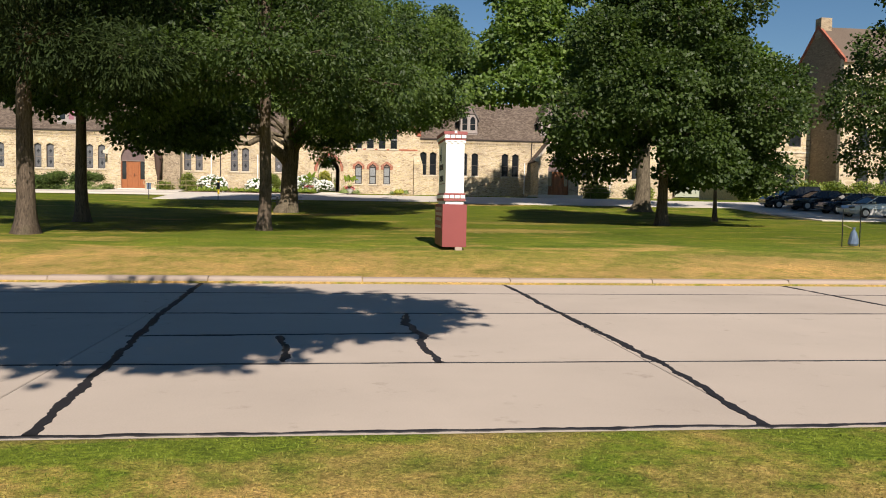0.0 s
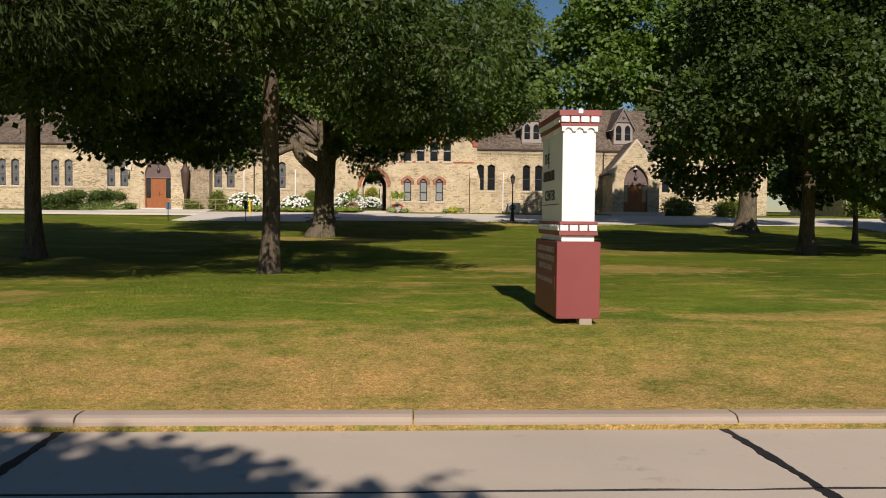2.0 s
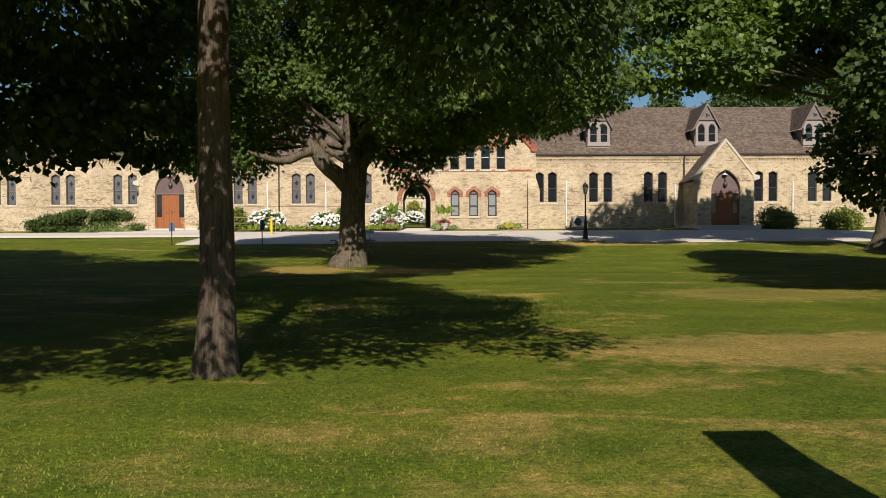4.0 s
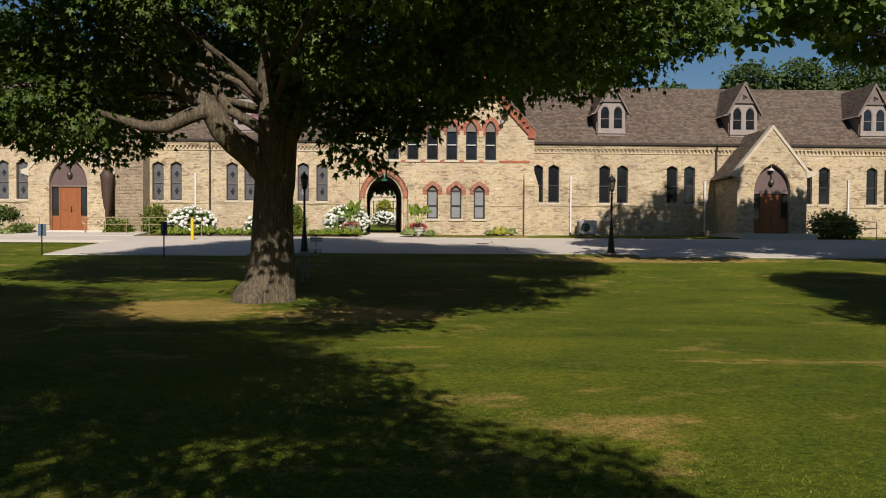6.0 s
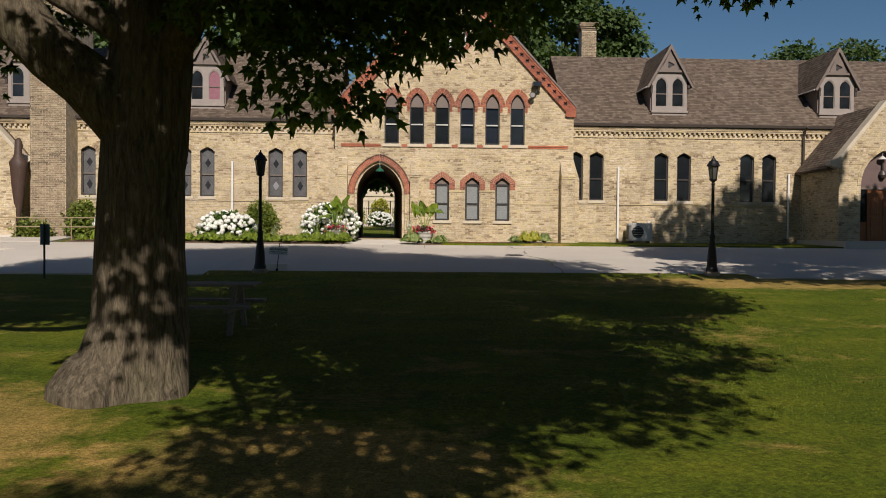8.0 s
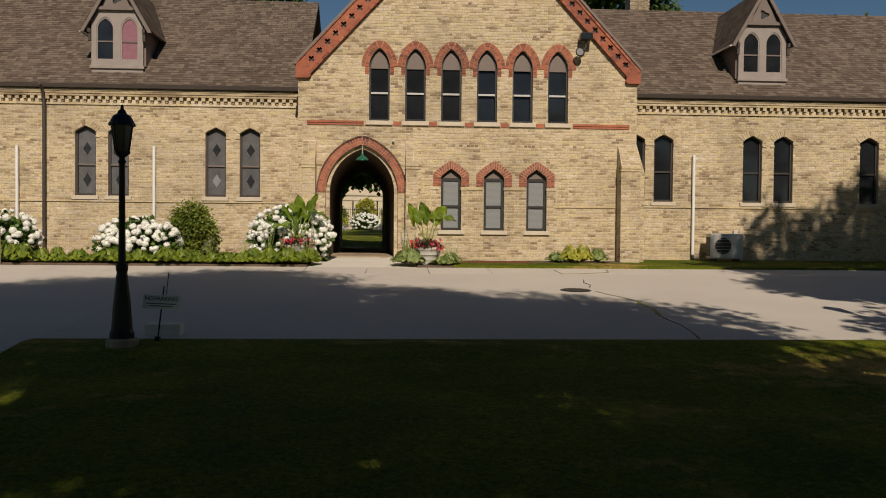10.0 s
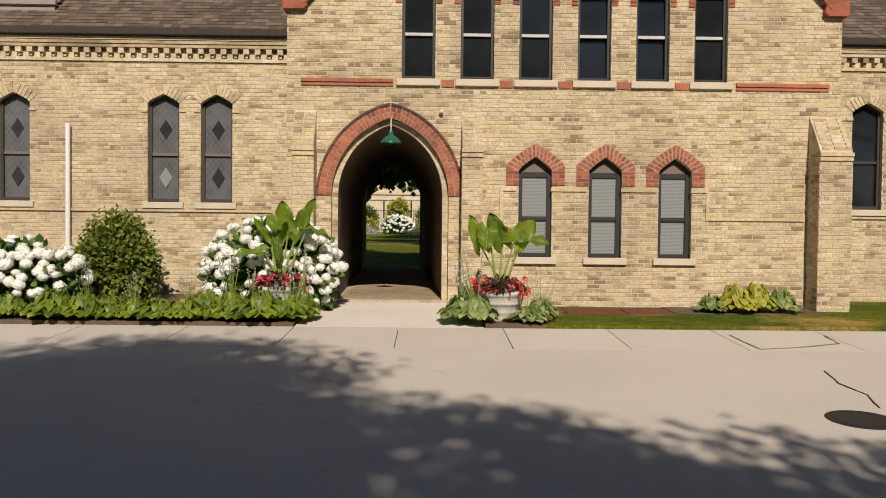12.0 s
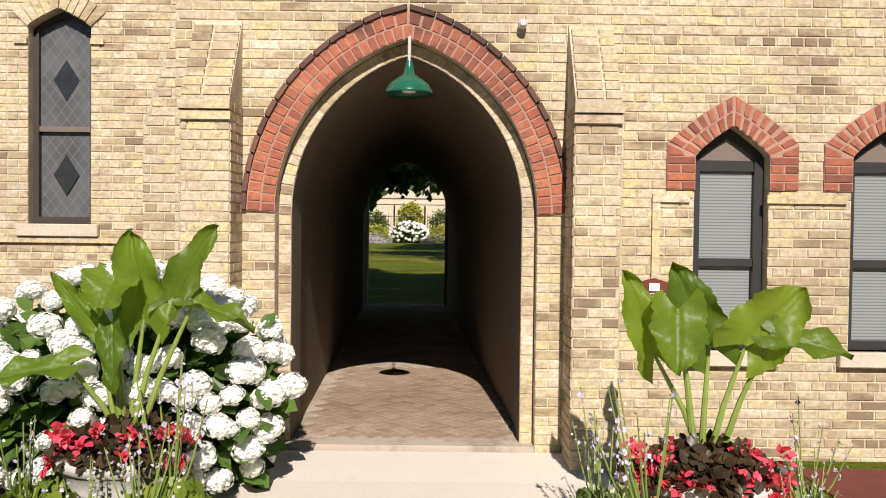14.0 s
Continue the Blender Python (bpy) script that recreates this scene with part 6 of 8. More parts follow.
    tree("pine_tree", "dark pine with a straight grey trunk on the lawn", (-8.4, 26.3, g(26.3)), 0.24, 12, lo, 130000, 0.20, "needle", M_LEAF_PINE, M_BARK, 12, flare=1.6)
    lo = crown_lobes(-9.4, 34.1, 6.4, 14, 5.6, 22, 14, 0.34, 0.4) + [(-6.2, 33.0, 4.3, 1.6, 1.6, 0.8), (-5.0, 34.8, 4.9, 1.5, 1.5, 0.9), (-5.6, 36.2, 4.2, 1.4, 1.4, 0.7), (-8.6, 33.0, 5.3, 1.5, 1.5, 0.7), (-10.6, 34.6, 5.4, 1.6, 1.6, 0.8), (-7.2, 35.0, 3.9, 1.2, 1.2, 0.5)]
    tree("shade_tree", "dark-crowned tree with drooping boughs on the lawn", (-9.35, 34.1, g(34.1)), 0.22, 11, lo, 74000, 0.155, "oval", M_LEAF_OAK, M_BARK, 14, flare=1.6)
    lo = crown_lobes(-17, 38, 6.0, 15, 6.5, 18, 15, 0.36, 0.4)
    tree("shade_tree", "dark-crowned tree at the edge of the lawn", (-17.5, 38.0, g(38)), 0.25, 11, lo, 26000, 0.24, "oval", M_LEAF_PINE, M_BARK, 15)
    # right of the lawn
    lo = crown_lobes(14.5, 39.2, 3.6, 13.5, 5.6, 26, 16, 0.33, 0.45) + [(18.6, 38.2, 3.2, 1.6, 1.6, 0.9), (15.4, 36.6, 3.4, 1.6, 1.6, 0.9)]
    tree("oak_tree", "rounded oak with low boughs over the lawn", (14.5, 39.2, g(39.2)), 0.24, 10.5, lo, 120000, 0.145, "oval", M_LEAF_OAK, M_BARK, 16, per=14, clump=0.40)
    lo = crown_lobes(19.4, 56.5, 9.6, 14.2, 7.2, 26, 18, 0.27, 0.5) + [(11.2, 56.8, 16.2, 1.0, 1.2, 1.1), (12.6, 57.2, 17.2, 0.75, 1.2, 1.1), (14.0, 57.0, 17.1, 0.8, 1.2, 1.2), (15.6, 57.0, 17.9, 1.2, 1.3, 1.5), (16.7, 57.0, 17.6, 1.0, 1.2, 1.2), (18.4, 57.0, 14.7, 1.3, 1.3, 0.9), (14.8, 57.4, 16.0, 1.9, 1.4, 1.2), (12.4, 57.4, 15.6, 1.6, 1.4, 1.0), (10.2, 57.0, 15.0, 0.9, 0.9, 0.9), (11.2, 56.2, 13.2, 1.7, 1.8, 1.3), (12.2, 56.4, 14.0, 2.0, 2.0, 1.3), (9.8, 55.8, 11.8, 1.5, 1.5, 1.0), (13.4, 56.0, 12.4, 2.0, 2.0, 1.3), (9.3, 54.2, 8.6, 1.7, 1.7, 0.9), (11.2, 53.4, 8.9, 1.8, 1.8, 1.0), (12.6, 55.5, 10.4, 2.2, 2.2, 1.3), (10.4, 56.4, 11.0, 2.0, 2.0, 1.2)]
    tree("maple_tree", "tall spreading maple with a stout trunk near the drive", (20.2, 57.5, g(57.5)), 0.52, 14, lo, 70000, 0.25, "oval", M_LEAF_MAPLE, M_BARK_MAPLE, 18)
    lo = crown_lobes(20.6, 46.6, 2.8, 8.5, 2.6, 12, 20, 0.4, 0.5)
    tree("young_tree", "young tree with a thin pale trunk on the lawn", (20.4, 46.6, g(46.6)), 0.11, 6.5, lo, 14000, 0.2, "oval", M_LEAF_OAK, M_BARK, 20)
    lo = crown_lobes(33.0, 45, 4.0, 18, 5.6, 20, 22, 0.34, 0.45)
    tree("shade_tree", "tall dark tree beside the parked cars", (33.4, 44.5, g(44.5)), 0.3, 13, lo, 50000, 0.175, "oval", M_LEAF_OAK, M_BARK, 22)
    # the tree whose shade lies on the road
    lo = [(-1.2 + dx, 3.3 + dy, z, 1.7, 1.6, 1.0) for dx, dy, z in ((0, 0, 8.8), (2.1, 0.3, 8.4), (-2.2, 0.2, 8.6), (-4.2, 0.4, 9.2), (-1.0, 0.9, 9.2), (0.2, -1.4, 8.4), (-3.2, -1.4, 8.0), (-5.6, 0.6, 9.4), (-4.8, -0.8, 8.4), (0.3, 0.6, 9.0), (-6.5, 0, 8.8), (-2.0, -1.0, 9.6))]
    tree("street_tree", "leafy street tree on the near verge shading the road", (-6.4, -0.8, g(0)), 0.24, 10, lo, 44000, 0.2, "oval", M_LEAF_OAK, M_BARK, 24)
    # behind the building
    far = [(-34, 100, 19, 7), (-22, 104, 21, 7), (-11, 102, 21, 7), (1, 106, 19, 4.5), (6.8, 105, 24.5, 3.4), (12, 107, 25.5, 3.8), (16.2, 107, 19.4, 3.0), (25.5, 114, 16.3, 3.0), (33, 112, 17.4, 5.0), (38.5, 113, 18.0, 4.5), (45, 114, 18.6, 6.0), (51, 114, 18.4, 5.0), (57, 112, 19, 8), (-48, 96, 20, 8), (-62, 90, 20, 8), (13, 122, 16.5, 3.4)]
    for i, (x, y, top, r) in enumerate(far):
        lo = crown_lobes(x, y, 6.0, top, r, 16, 40 + i, 0.36, 0.55)
        tree("distant_tree", "tall green tree behind the building", (x, y, 2.2), 0.4, top * 0.75, lo, 17000, 0.34, "oval", M_LEAF_FAR, M_BARK, 40 + i, per=6, clump=0.9)


build_trees()

# ---------------------------------------------------------------- text
def lettering(text, size, m, mat, parent, extrude=0.004):
    """Raised letters in the built-in font, each a mesh of its own: x along the line, y up, placed by m."""
    cu = bpy.data.curves.new("letter", 'FONT')
    cu.body, cu.size, cu.extrude = text, size, extrude
    cu.align_x, cu.offset = 'CENTER', 0.012 * size
    tmp = bpy.data.objects.new("letter", cu)
    scene.collection.objects.link(tmp)
    me = bpy.data.meshes.new_from_object(tmp.evaluated_get(bpy.context.evaluated_depsgraph_get()))
    bpy.data.objects.remove(tmp)
    bpy.data.curves.remove(cu)
    co = [v.co.copy() for v in me.vertices]
    spans = sorted([min(co[i].x for i in p.vertices), max(co[i].x for i in p.vertices), [tuple(p.vertices)]] for p in me.polygons)
    letters = []
    for a, b, polys in spans:
        if letters and a < letters[-1][1] - 1e-4:
            letters[-1][1] = max(letters[-1][1], b)
            letters[-1][2] += polys
        else:
            letters.append([a, b, polys])
    bpy.data.meshes.remove(me)
    for _, _, polys in letters:
        used = sorted({i for p in polys for i in p})
        at = {i: k for k, i in enumerate(used)}
        part("letter", ([tuple(m @ co[i]) for i in used], [tuple(at[i] for i in p) for p in polys]), mat, parent)


# ---------------------------------------------------------------- pylon sign on the lawn
def build_sign():
    xc, y0, y1 = 2.74, 21.97, 23.6
    zg = ground_z(22.6)
    s = empty("pylon_sign", (xc, (y0 + y1) / 2, zg), "white and brick-red painted wooden pylon sign standing on the lawn", "sign")
    inv = Matrix.Translation((-xc, -(y0 + y1) / 2, -zg))
    ym, hd = (y0 + y1) / 2, (y1 - y0) / 2

    def add(name, bm, mat, label=""):
        bm.transform(inv)
        return part(name, bm, mat, s, label)

    def ringbox(h, d, z0, z1, bevel=0.004):
        return boxes((xc - h, xc + h, ym - d, ym + d, z0, z1), bevel=bevel)
    add("base", ringbox(0.285, hd, 0.55, 1.55, 0.006), M_SIGN_RED, "brick-red painted base box")
    for yy in (y0 + 0.12, y1 - 0.25):
        bm = boxes((xc + 0.02, xc + 0.19, yy - 0.12, yy + 0.10, zg - 0.15, 0.56), bevel=0.01)
        add("footing", bm, M_KERB, "concrete footing block")
    add("plinth", ringbox(0.215, hd - 0.07, 1.55, 1.63), M_WHITE)
    add("lower_band", ringbox(0.255, hd - 0.03, 1.63, 1.685), M_SIGN_TRIM)
    add("band_core", ringbox(0.235, hd - 0.05, 1.685, 1.77), M_SIGN_TRIM)
    add("upper_band", ringbox(0.25, hd - 0.035, 1.77, 1.81), M_SIGN_TRIM)
    add("shaft", ringbox(0.215, hd - 0.07, 1.81, 3.05), M_WHITE)
    add("cornice_band", ringbox(0.25, hd - 0.035, 3.04, 3.085), M_SIGN_TRIM)
    add("cornice_core", ringbox(0.245, hd - 0.04, 3.085, 3.17), M_SIGN_TRIM)
    add("cap", ringbox(0.275, hd - 0.01, 3.17, 3.245), M_SIGN_TRIM)
    add("cap_light", boxes((xc - 0.03, xc + 0.03, y0 + 0.0, y0 + 0.05, 3.2, 3.26)), M_WHITE)
    for z0, z1, h, d in ((1.69, 1.765, 0.262, hd - 0.022), (3.09, 3.165, 0.268, hd - 0.015)):
        n = 4
        w = 2 * h / (n + 0.15)
        for k in range(n):
            a = xc - h + 0.02 + k * w
            add("dentil", boxes((a, a + w * 0.82, ym - d, ym - d + 0.06, z0, z1), bevel=0.004), M_WHITE)
        m2 = 14
        w = 2 * d / m2
        for k in range(m2):
            a = ym - d + 0.01 + k * w
            add("dentil", boxes((xc - h, xc - h + 0.05, a + 0.06 if k == 0 else a, a + w * 0.8, z0, z1), bevel=0.004), M_WHITE)
    # scalloped corbels under the cornice
    loop = [(xc - 0.235, 3.04), (xc - 0.235, 2.975)]
    for k in range(3):
        c = xc - 0.145 + 0.145 * k
        for a in np.linspace(math.pi, 0, 9):
            loop.append((c + 0.05 * math.cos(a), 2.975 + 0.05 * math.sin(a)))
    loop += [(xc + 0.235, 2.975), (xc + 0.235, 3.04)]
    add("corbel", wall_mesh(loop, [], y0 + 0.04, y0 + 0.075), M_WHITE)
    for k in range(11):
        a = y0 + 0.08 + k * 0.14
        add("side_corbel", boxes((xc - 0.235, xc - 0.215, a, a + 0.07, 2.975, 3.04)), M_WHITE)
    # lettering on the west face, whose outward normal is -x: text runs towards -y
    face_w = Matrix(((0, 0, -1, xc - 0.217), (-1, 0, 0, ym), (0, 1, 0, 0), (0, 0, 0, 1)))
    for txt, z, size in (("THE", 2.62, 0.20), ("CENTER", 2.10, 0.20)):
        m = inv @ Matrix.Translation((0, 0, z)) @ face_w @ Matrix.Translation((-0.35 if txt == "THE" else -0.12, 0, 0))
        lettering(txt, size, m, M_SIGN_LETTER, s)
    # the house name as plain bars
    a = y1 - 0.20
    for w in (0.10, 0.075, 0.10, 0.08, 0.09, 0.075, 0.085):
        add("name_bar", boxes((xc - 0.223, xc - 0.216, a - w, a, 2.37, 2.51)), M_SIGN_LETTER)
        a -= w + 0.035
    add("rule", boxes((xc - 0.221, xc - 0.216, y0 + 0.25, y1 - 0.16, 2.03, 2.045)), M_SIGN_TRIM)
    spire = [(y1 - 0.62, 2.55), (y1 - 0.585, 2.95), (y1 - 0.55, 2.55)]
    bm = bmesh.new()
    extrude_yz(bm, spire, xc - 0.22, xc - 0.216)
    add("spire_emblem", bm, M_BLUEGREY, "faint spire emblem")
    add("notice_board", boxes((xc - 0.297, xc - 0.285, y0 + 0.10, y1 - 0.08, 0.93, 1.095), bevel=0.003), M_SIGN_RED, "added brick-red notice board")
    base_w = Matrix(((0, 0, -1, xc - 0.287), (-1, 0, 0, ym), (0, 1, 0, 0), (0, 0, 0, 1)))
    for txt, z, size in (("RETREAT & CONFERENCES", 1.40, 0.105), ("WEDDINGS / RECEPTIONS /", 1.28, 0.105), ("GYM & POOL RENTAL", 1.155, 0.105), ("BASKETBALL COURT FOR RENT", 0.985, 0.085)):
        lettering(txt, size, inv @ Matrix.Translation((-0.012 if z < 1.1 else 0, 0, z)) @ base_w, M_SIGN_FAINT, s)


# ---------------------------------------------------------------- lamps, posts and small signs
def build_lamp(x, y):
    z = 1.56
    l = empty("street_lamp", (x, y, z), "black cast-iron lamp post with a glazed lantern on a concrete footing", "street lamp", "drive lamps")
    bm = bmesh.new()
    lathe(bm, [(0.20, -0.1), (0.20, 0.06), (0.18, 0.09)], 14)
    part("footing", bm, M_KERB, l)
    bm = bmesh.new()
    lathe(bm, [(0.15, 0.08), (0.15, 0.16), (0.13, 0.2), (0.11, 0.5), (0.08, 0.78), (0.065, 0.92), (0.075, 0.96), (0.075, 1.0), (0.05, 1.04), (0.043, 1.2), (0.038, 2.2), (0.04, 2.28), (0.055, 2.3), (0.036, 2.33), (0.04, 2.38)], 12)
    part("post", bm, M_IRON, l, smooth=False)
    bm = bmesh.new()
    lathe(bm, [(0.045, 2.36), (0.10, 2.40), (0.105, 2.43)], 6)
    part("lantern_base", bm, M_IRON, l)
    bm = bmesh.new()
    lathe(bm, [(0.08, 2.43), (0.128, 2.76)], 6)
    part("lantern_glass", bm, M_LAMP_GLASS, l)
    for k in range(6):
        a = k * math.pi / 3
        bm = bmesh.new()
        tube(bm, [(0.084 * math.cos(a), 0.084 * math.sin(a), 2.42), (0.132 * math.cos(a), 0.132 * math.sin(a), 2.77)], 0.010, 5)
        part("glazing_bar", bm, M_IRON, l)
    bm = bmesh.new()
    lathe(bm, [(0.165, 2.75), (0.165, 2.775), (0.14, 2.81), (0.11, 2.87), (0.06, 2.90), (0.045, 2.94), (0.02, 2.96), (0.02, 3.0), (0.0, 3.02)], 12)
    part("roof", bm, M_IRON, l)
    return l


def build_small_signs():
    z = 1.58
    s = empty("no_parking_sign", (-3.52, 62.3, z), "small white no-parking board on a thin iron stake", "sign")
    s.rotation_euler = (-0.22, 0.045, 0)
    bm = bmesh.new()
    tube(bm, [(0, 0, -0.1), (0.01, 0, 0.72)], 0.010, 6)
    tube(bm, [(0.05, 0, 0.62), (0.05, 0, 0.9)], 0.006, 5)
    part("stake", bm, M_IRON, s)
    part("board", boxes((-0.235, 0.235, -0.022, -0.010, 0.42, 0.60), bevel=0.004), M_WHITE, s)
    for word, dx in (("NO", -0.155), ("PARKING", 0.06)):
        lettering(word, 0.072, Matrix.Translation((dx, -0.024, 0.525)) @ Matrix.Rotation(math.pi / 2, 4, 'X'), M_SIGN_LETTER, s, 0.001)
    for k, w in enumerate((0.19, 0.15)):
        part("text_bar", boxes((-w, w, -0.0255, -0.022, 0.478 - k * 0.03, 0.490 - k * 0.03)), M_BLUEGREY, s)
    part("clamp", boxes((-0.03, 0.03, -0.03, 0.03, 0.0, 0.06)), M_IRON, s)
    p = empty("concrete_block", (-3.62, 63.0, drive_z(63.0)), "pale concrete block at the lawn's edge", "block")
    part("block", boxes((-0.24, 0.24, -0.12, 0.12, -0.02, 0.15), bevel=0.015), M_APRON, p)
    for x, y, w, h, up, lab in ((-8.65, 61.0, 0.11, 0.24, 1.25, "blue-grey back of a small sign on a dark post"), (-13.7, 62.9, 0.15, 0.22, 1.15, "dark back of a small sign on a post")):
        q = empty("sign_post", (x, y, ground_z(y)), lab, "sign")
        bm = bmesh.new()
        tube(bm, [(0, 0, -0.1), (0, 0, up)], 0.025, 6)
        part("post", bm, M_IRON, q)
        part("plate", boxes((-w, w, 0.028, 0.04, up - 2 * h, up), bevel=0.004), M_BLUEGREY, q)
    y = empty("bollard", (-9.95, 69.6, drive_z(69.6)), "yellow painted steel bollard beside the drive", "bollard")
    bm = bmesh.new()
    lathe(bm, [(0.07, -0.05), (0.07, 0.92), (0.05, 0.97), (0.02, 0.985)], 14)
    part("pipe", bm, M_YELLOW, y)
    # stakes at the lawn edge
    for x in (6.0, 6.75):
        q = empty("edge_stake", (x, 61.9, ground_z(61.7)), "short dark wooden stake at the lawn's edge", "stake", "edge stakes")
        part("stake", boxes((-0.03, 0.03, -0.03, 0.03, -0.05, 0.14), bevel=0.006), M_DARKWOOD, q)


def build_table():
    t = empty("picnic_table", (-3.5, 54.6, ground_z(54.6)), "grey weathered wooden picnic table in the maple's shade", "picnic table")
    for k in range(5):
        part("tabletop_plank", boxes((-0.92, 0.92, -0.37 + k * 0.15, -0.235 + k * 0.15, 0.71, 0.75), bevel=0.004), M_DARKGREY, t)
    for s in (-1, 1):
        for k in range(2):
            part("seat_plank", boxes((-0.92, 0.92, s * 0.66 - 0.13 + k * 0.14, s * 0.66 - 0.005 + k * 0.14, 0.41, 0.45), bevel=0.004), M_DARKGREY, t)
    for x in (-0.6, 0.6):
        for s in (-1, 1):
            bm = bmesh.new()
            extrude_yz(bm, [(s * 0.62, 0.0), (s * 0.52, 0.0), (s * 0.14, 0.71), (s * 0.24, 0.71)], x - 0.04, x + 0.04)
            part("leg", bm, M_DARKGREY, t)
        part("crossbeam", boxes((x - 0.04, x + 0.04, -0.78, 0.78, 0.34, 0.41)), M_DARKGREY, t)


M_DARKGREY = wood_material("weathered_grey_wood", (0.13, 0.12, 0.11), (0.26, 0.24, 0.22), 0.8)


# ---------------------------------------------------------------- planting
def blob(name, label, lobes, leaves, size, shape, mat, seed, category="shrub", group="", stems=True, droop=0.2, shell=0.45, per=5, clump=0.14):
    """A shrub: leaf sprays over lobes, with a few stems."""
    rs = np.random.RandomState(seed)
    lb = np.array(lobes, float)
    base = (float(lb[:, 0].mean()), float(lb[:, 1].mean()), float((lb[:, 2] - lb[:, 5]).min()))
    s = empty(name, base, label, category, group)
    n = leaves // per
    p, d = lobe_points(lobes, n, rs, shell)
    p = np.repeat(p, per, 0) + rs.normal(0, clump, (n * per, 3))
    p[:, 2] = np.maximum(p[:, 2], base[2] + 0.02)
    v, f = leaf_mesh(p - np.array(base), np.repeat(d, per, 0), size, shape, rs, droop)
    fast_part("foliage", v, f, mat, s)
    if stems:
        bm = bmesh.new()
        rng = random.Random(seed)
        for l in lobes:
            e = Vector(l[:3]) - Vector(base)
            for q in range(3):
                ee = e + Vector((rng.uniform(-1, 1) * l[3], rng.uniform(-1, 1) * l[4], rng.uniform(-.3, .6) * l[5])) * 0.6
                st = Vector((rng.uniform(-.1, .1), rng.uniform(-.1, .1), -0.05))
                tube(bm, [st, st.lerp(ee, 0.5) + Vector((0, 0, 0.06)), ee], [0.018, 0.012, 0.005], 5)
        part("stem_cluster", bm, M_BARK, s)
    return s


HEADS = []


def flower_heads():
    """Three mopheads: a closed ball covered with small four-petalled florets."""
    for k in range(3):
        rng = random.Random(50 + k)
        bm = bmesh.new()
        bmesh.ops.create_icosphere(bm, subdivisions=2, radius=0.078)
        for v in bm.verts:
            v.co.z *= 0.86
        n = 84
        for i in range(n):
            z = 1 - 2 * (i + 0.5) / n
            a = i * 2.399963
            r = math.sqrt(1 - z * z)
            d = Vector((r * math.cos(a), r * math.sin(a), z))
            d = (d + Vector((rng.gauss(0, .1), rng.gauss(0, .1), rng.gauss(0, .1)))).normalized()
            c = d * (0.084 + rng.uniform(-0.006, 0.010) + 0.012 * noise.noise(d * 1.6 + Vector((7.3 * k, 0, 0))))
            c.z *= 0.86
            u = d.orthogonal().normalized()
            u = Matrix.Rotation(rng.uniform(0, 6.28), 3, d) @ u
            w = d.cross(u)
            sz = rng.uniform(0.016, 0.022)
            tilt = Vector((rng.gauss(0, .08), rng.gauss(0, .08), rng.gauss(0, .08)))
            mid = bm.verts.new(c)
            rim = []
            for q in range(4):
                t = q * math.pi / 2
                e = (u * math.cos(t) + w * math.sin(t)) * sz
                rim.append(bm.verts.new(c + e + d * (0.003 + e.dot(tilt))))
            for q in range(4):
                bm.faces.new((mid, rim[q], rim[(q + 1) % 4]))
        HEADS.append(bm)


def hydrangea(xc, yc, zc, rx, ry, rz, heads, seed, label, big=1.0):
    lobes = [(xc, yc, zc, rx * 0.74, ry * 0.78, rz * 0.78), (xc - rx * .45, yc, zc - .1 * rz, rx * .42, ry * .66, rz * .56), (xc + rx * .45, yc, zc - .1 * rz, rx * .42, ry * .66, rz * .56)]
    s = blob("hydrangea_bush", label, lobes, 4200, 0.14, "round", M_LEAF_HYD, seed, "flowering shrub", "hydrangeas", shell=0.5, clump=0.09)
    rng = random.Random(seed)
    meshes = []
    for bm in HEADS:
        ob = part("flower_head", bm.copy(), M_PETAL_WHITE, s)
        meshes.append(ob)
    base = Vector(s.location)
    for k in range(heads):
        while True:
            d = Vector((rng.gauss(0, 1), rng.gauss(0, 1) - 0.55, rng.gauss(0, 0.8) + 0.35)).normalized()
            if d.y < 0.45:
                break
        p = Vector((xc + d.x * rx * 1.06, yc + d.y * ry * 1.06, zc + d.z * rz * 1.06)) - base
        if p.z < 0.08:
            p.z = 0.08 + rng.random() * 0.1
        if k < 3:
            ob = meshes[k]
        else:
            ob = new("flower_head", meshes[k % 3].data)
            ob.parent = s
        ob.location = p
        ob.rotation_euler = (rng.uniform(-.6, .6), rng.uniform(-.6, .6), rng.uniform(0, 6.28))
        q = rng.uniform(0.76, 1.2) * big
        ob.scale = (q, q, q * rng.uniform(0.8, 1.0))
    return s


def hosta_mesh(seed, n=130, r=0.34, h=0.30, width=0.40):
    """A mound of arching pointed leaves."""
    rs = np.random.RandomState(seed)
    v, f = [], []
    for k in range(n):
        a = rs.uniform(0, 6.28)
        t = (k + 0.5) / n
        ln = r * (0.42 + 0.68 * t) * rs.uniform(0.8, 1.15)
        up = h * (1.3 - 0.95 * t) * rs.uniform(0.85, 1.12)
        w = ln * width * rs.uniform(0.8, 1.1) * 0.5
        ca, sa = math.cos(a), math.sin(a)
        spine = [(0.04, 0.02), (0.52 * ln, up * 0.92), (0.70 * ln, up), (0.86 * ln, up * 0.86), (1.02 * ln, up * 0.55)]
        wid = [0.006, w * 0.25, w, w * 0.9, 0.0]
        k0 = len(v)
        for (rr, z), ww in zip(spine, wid):
            for s, dz in ((-1, 0.14), (0, 0), (1, 0.14)):
                v.append((ca * rr - sa * s * ww, sa * rr + ca * s * ww, z + dz * ww))
        for i in range(4):
            for j in range(2):
                q = k0 + 3 * i + j
                f.append((q, q + 1, q + 4, q + 3))
    return v, f


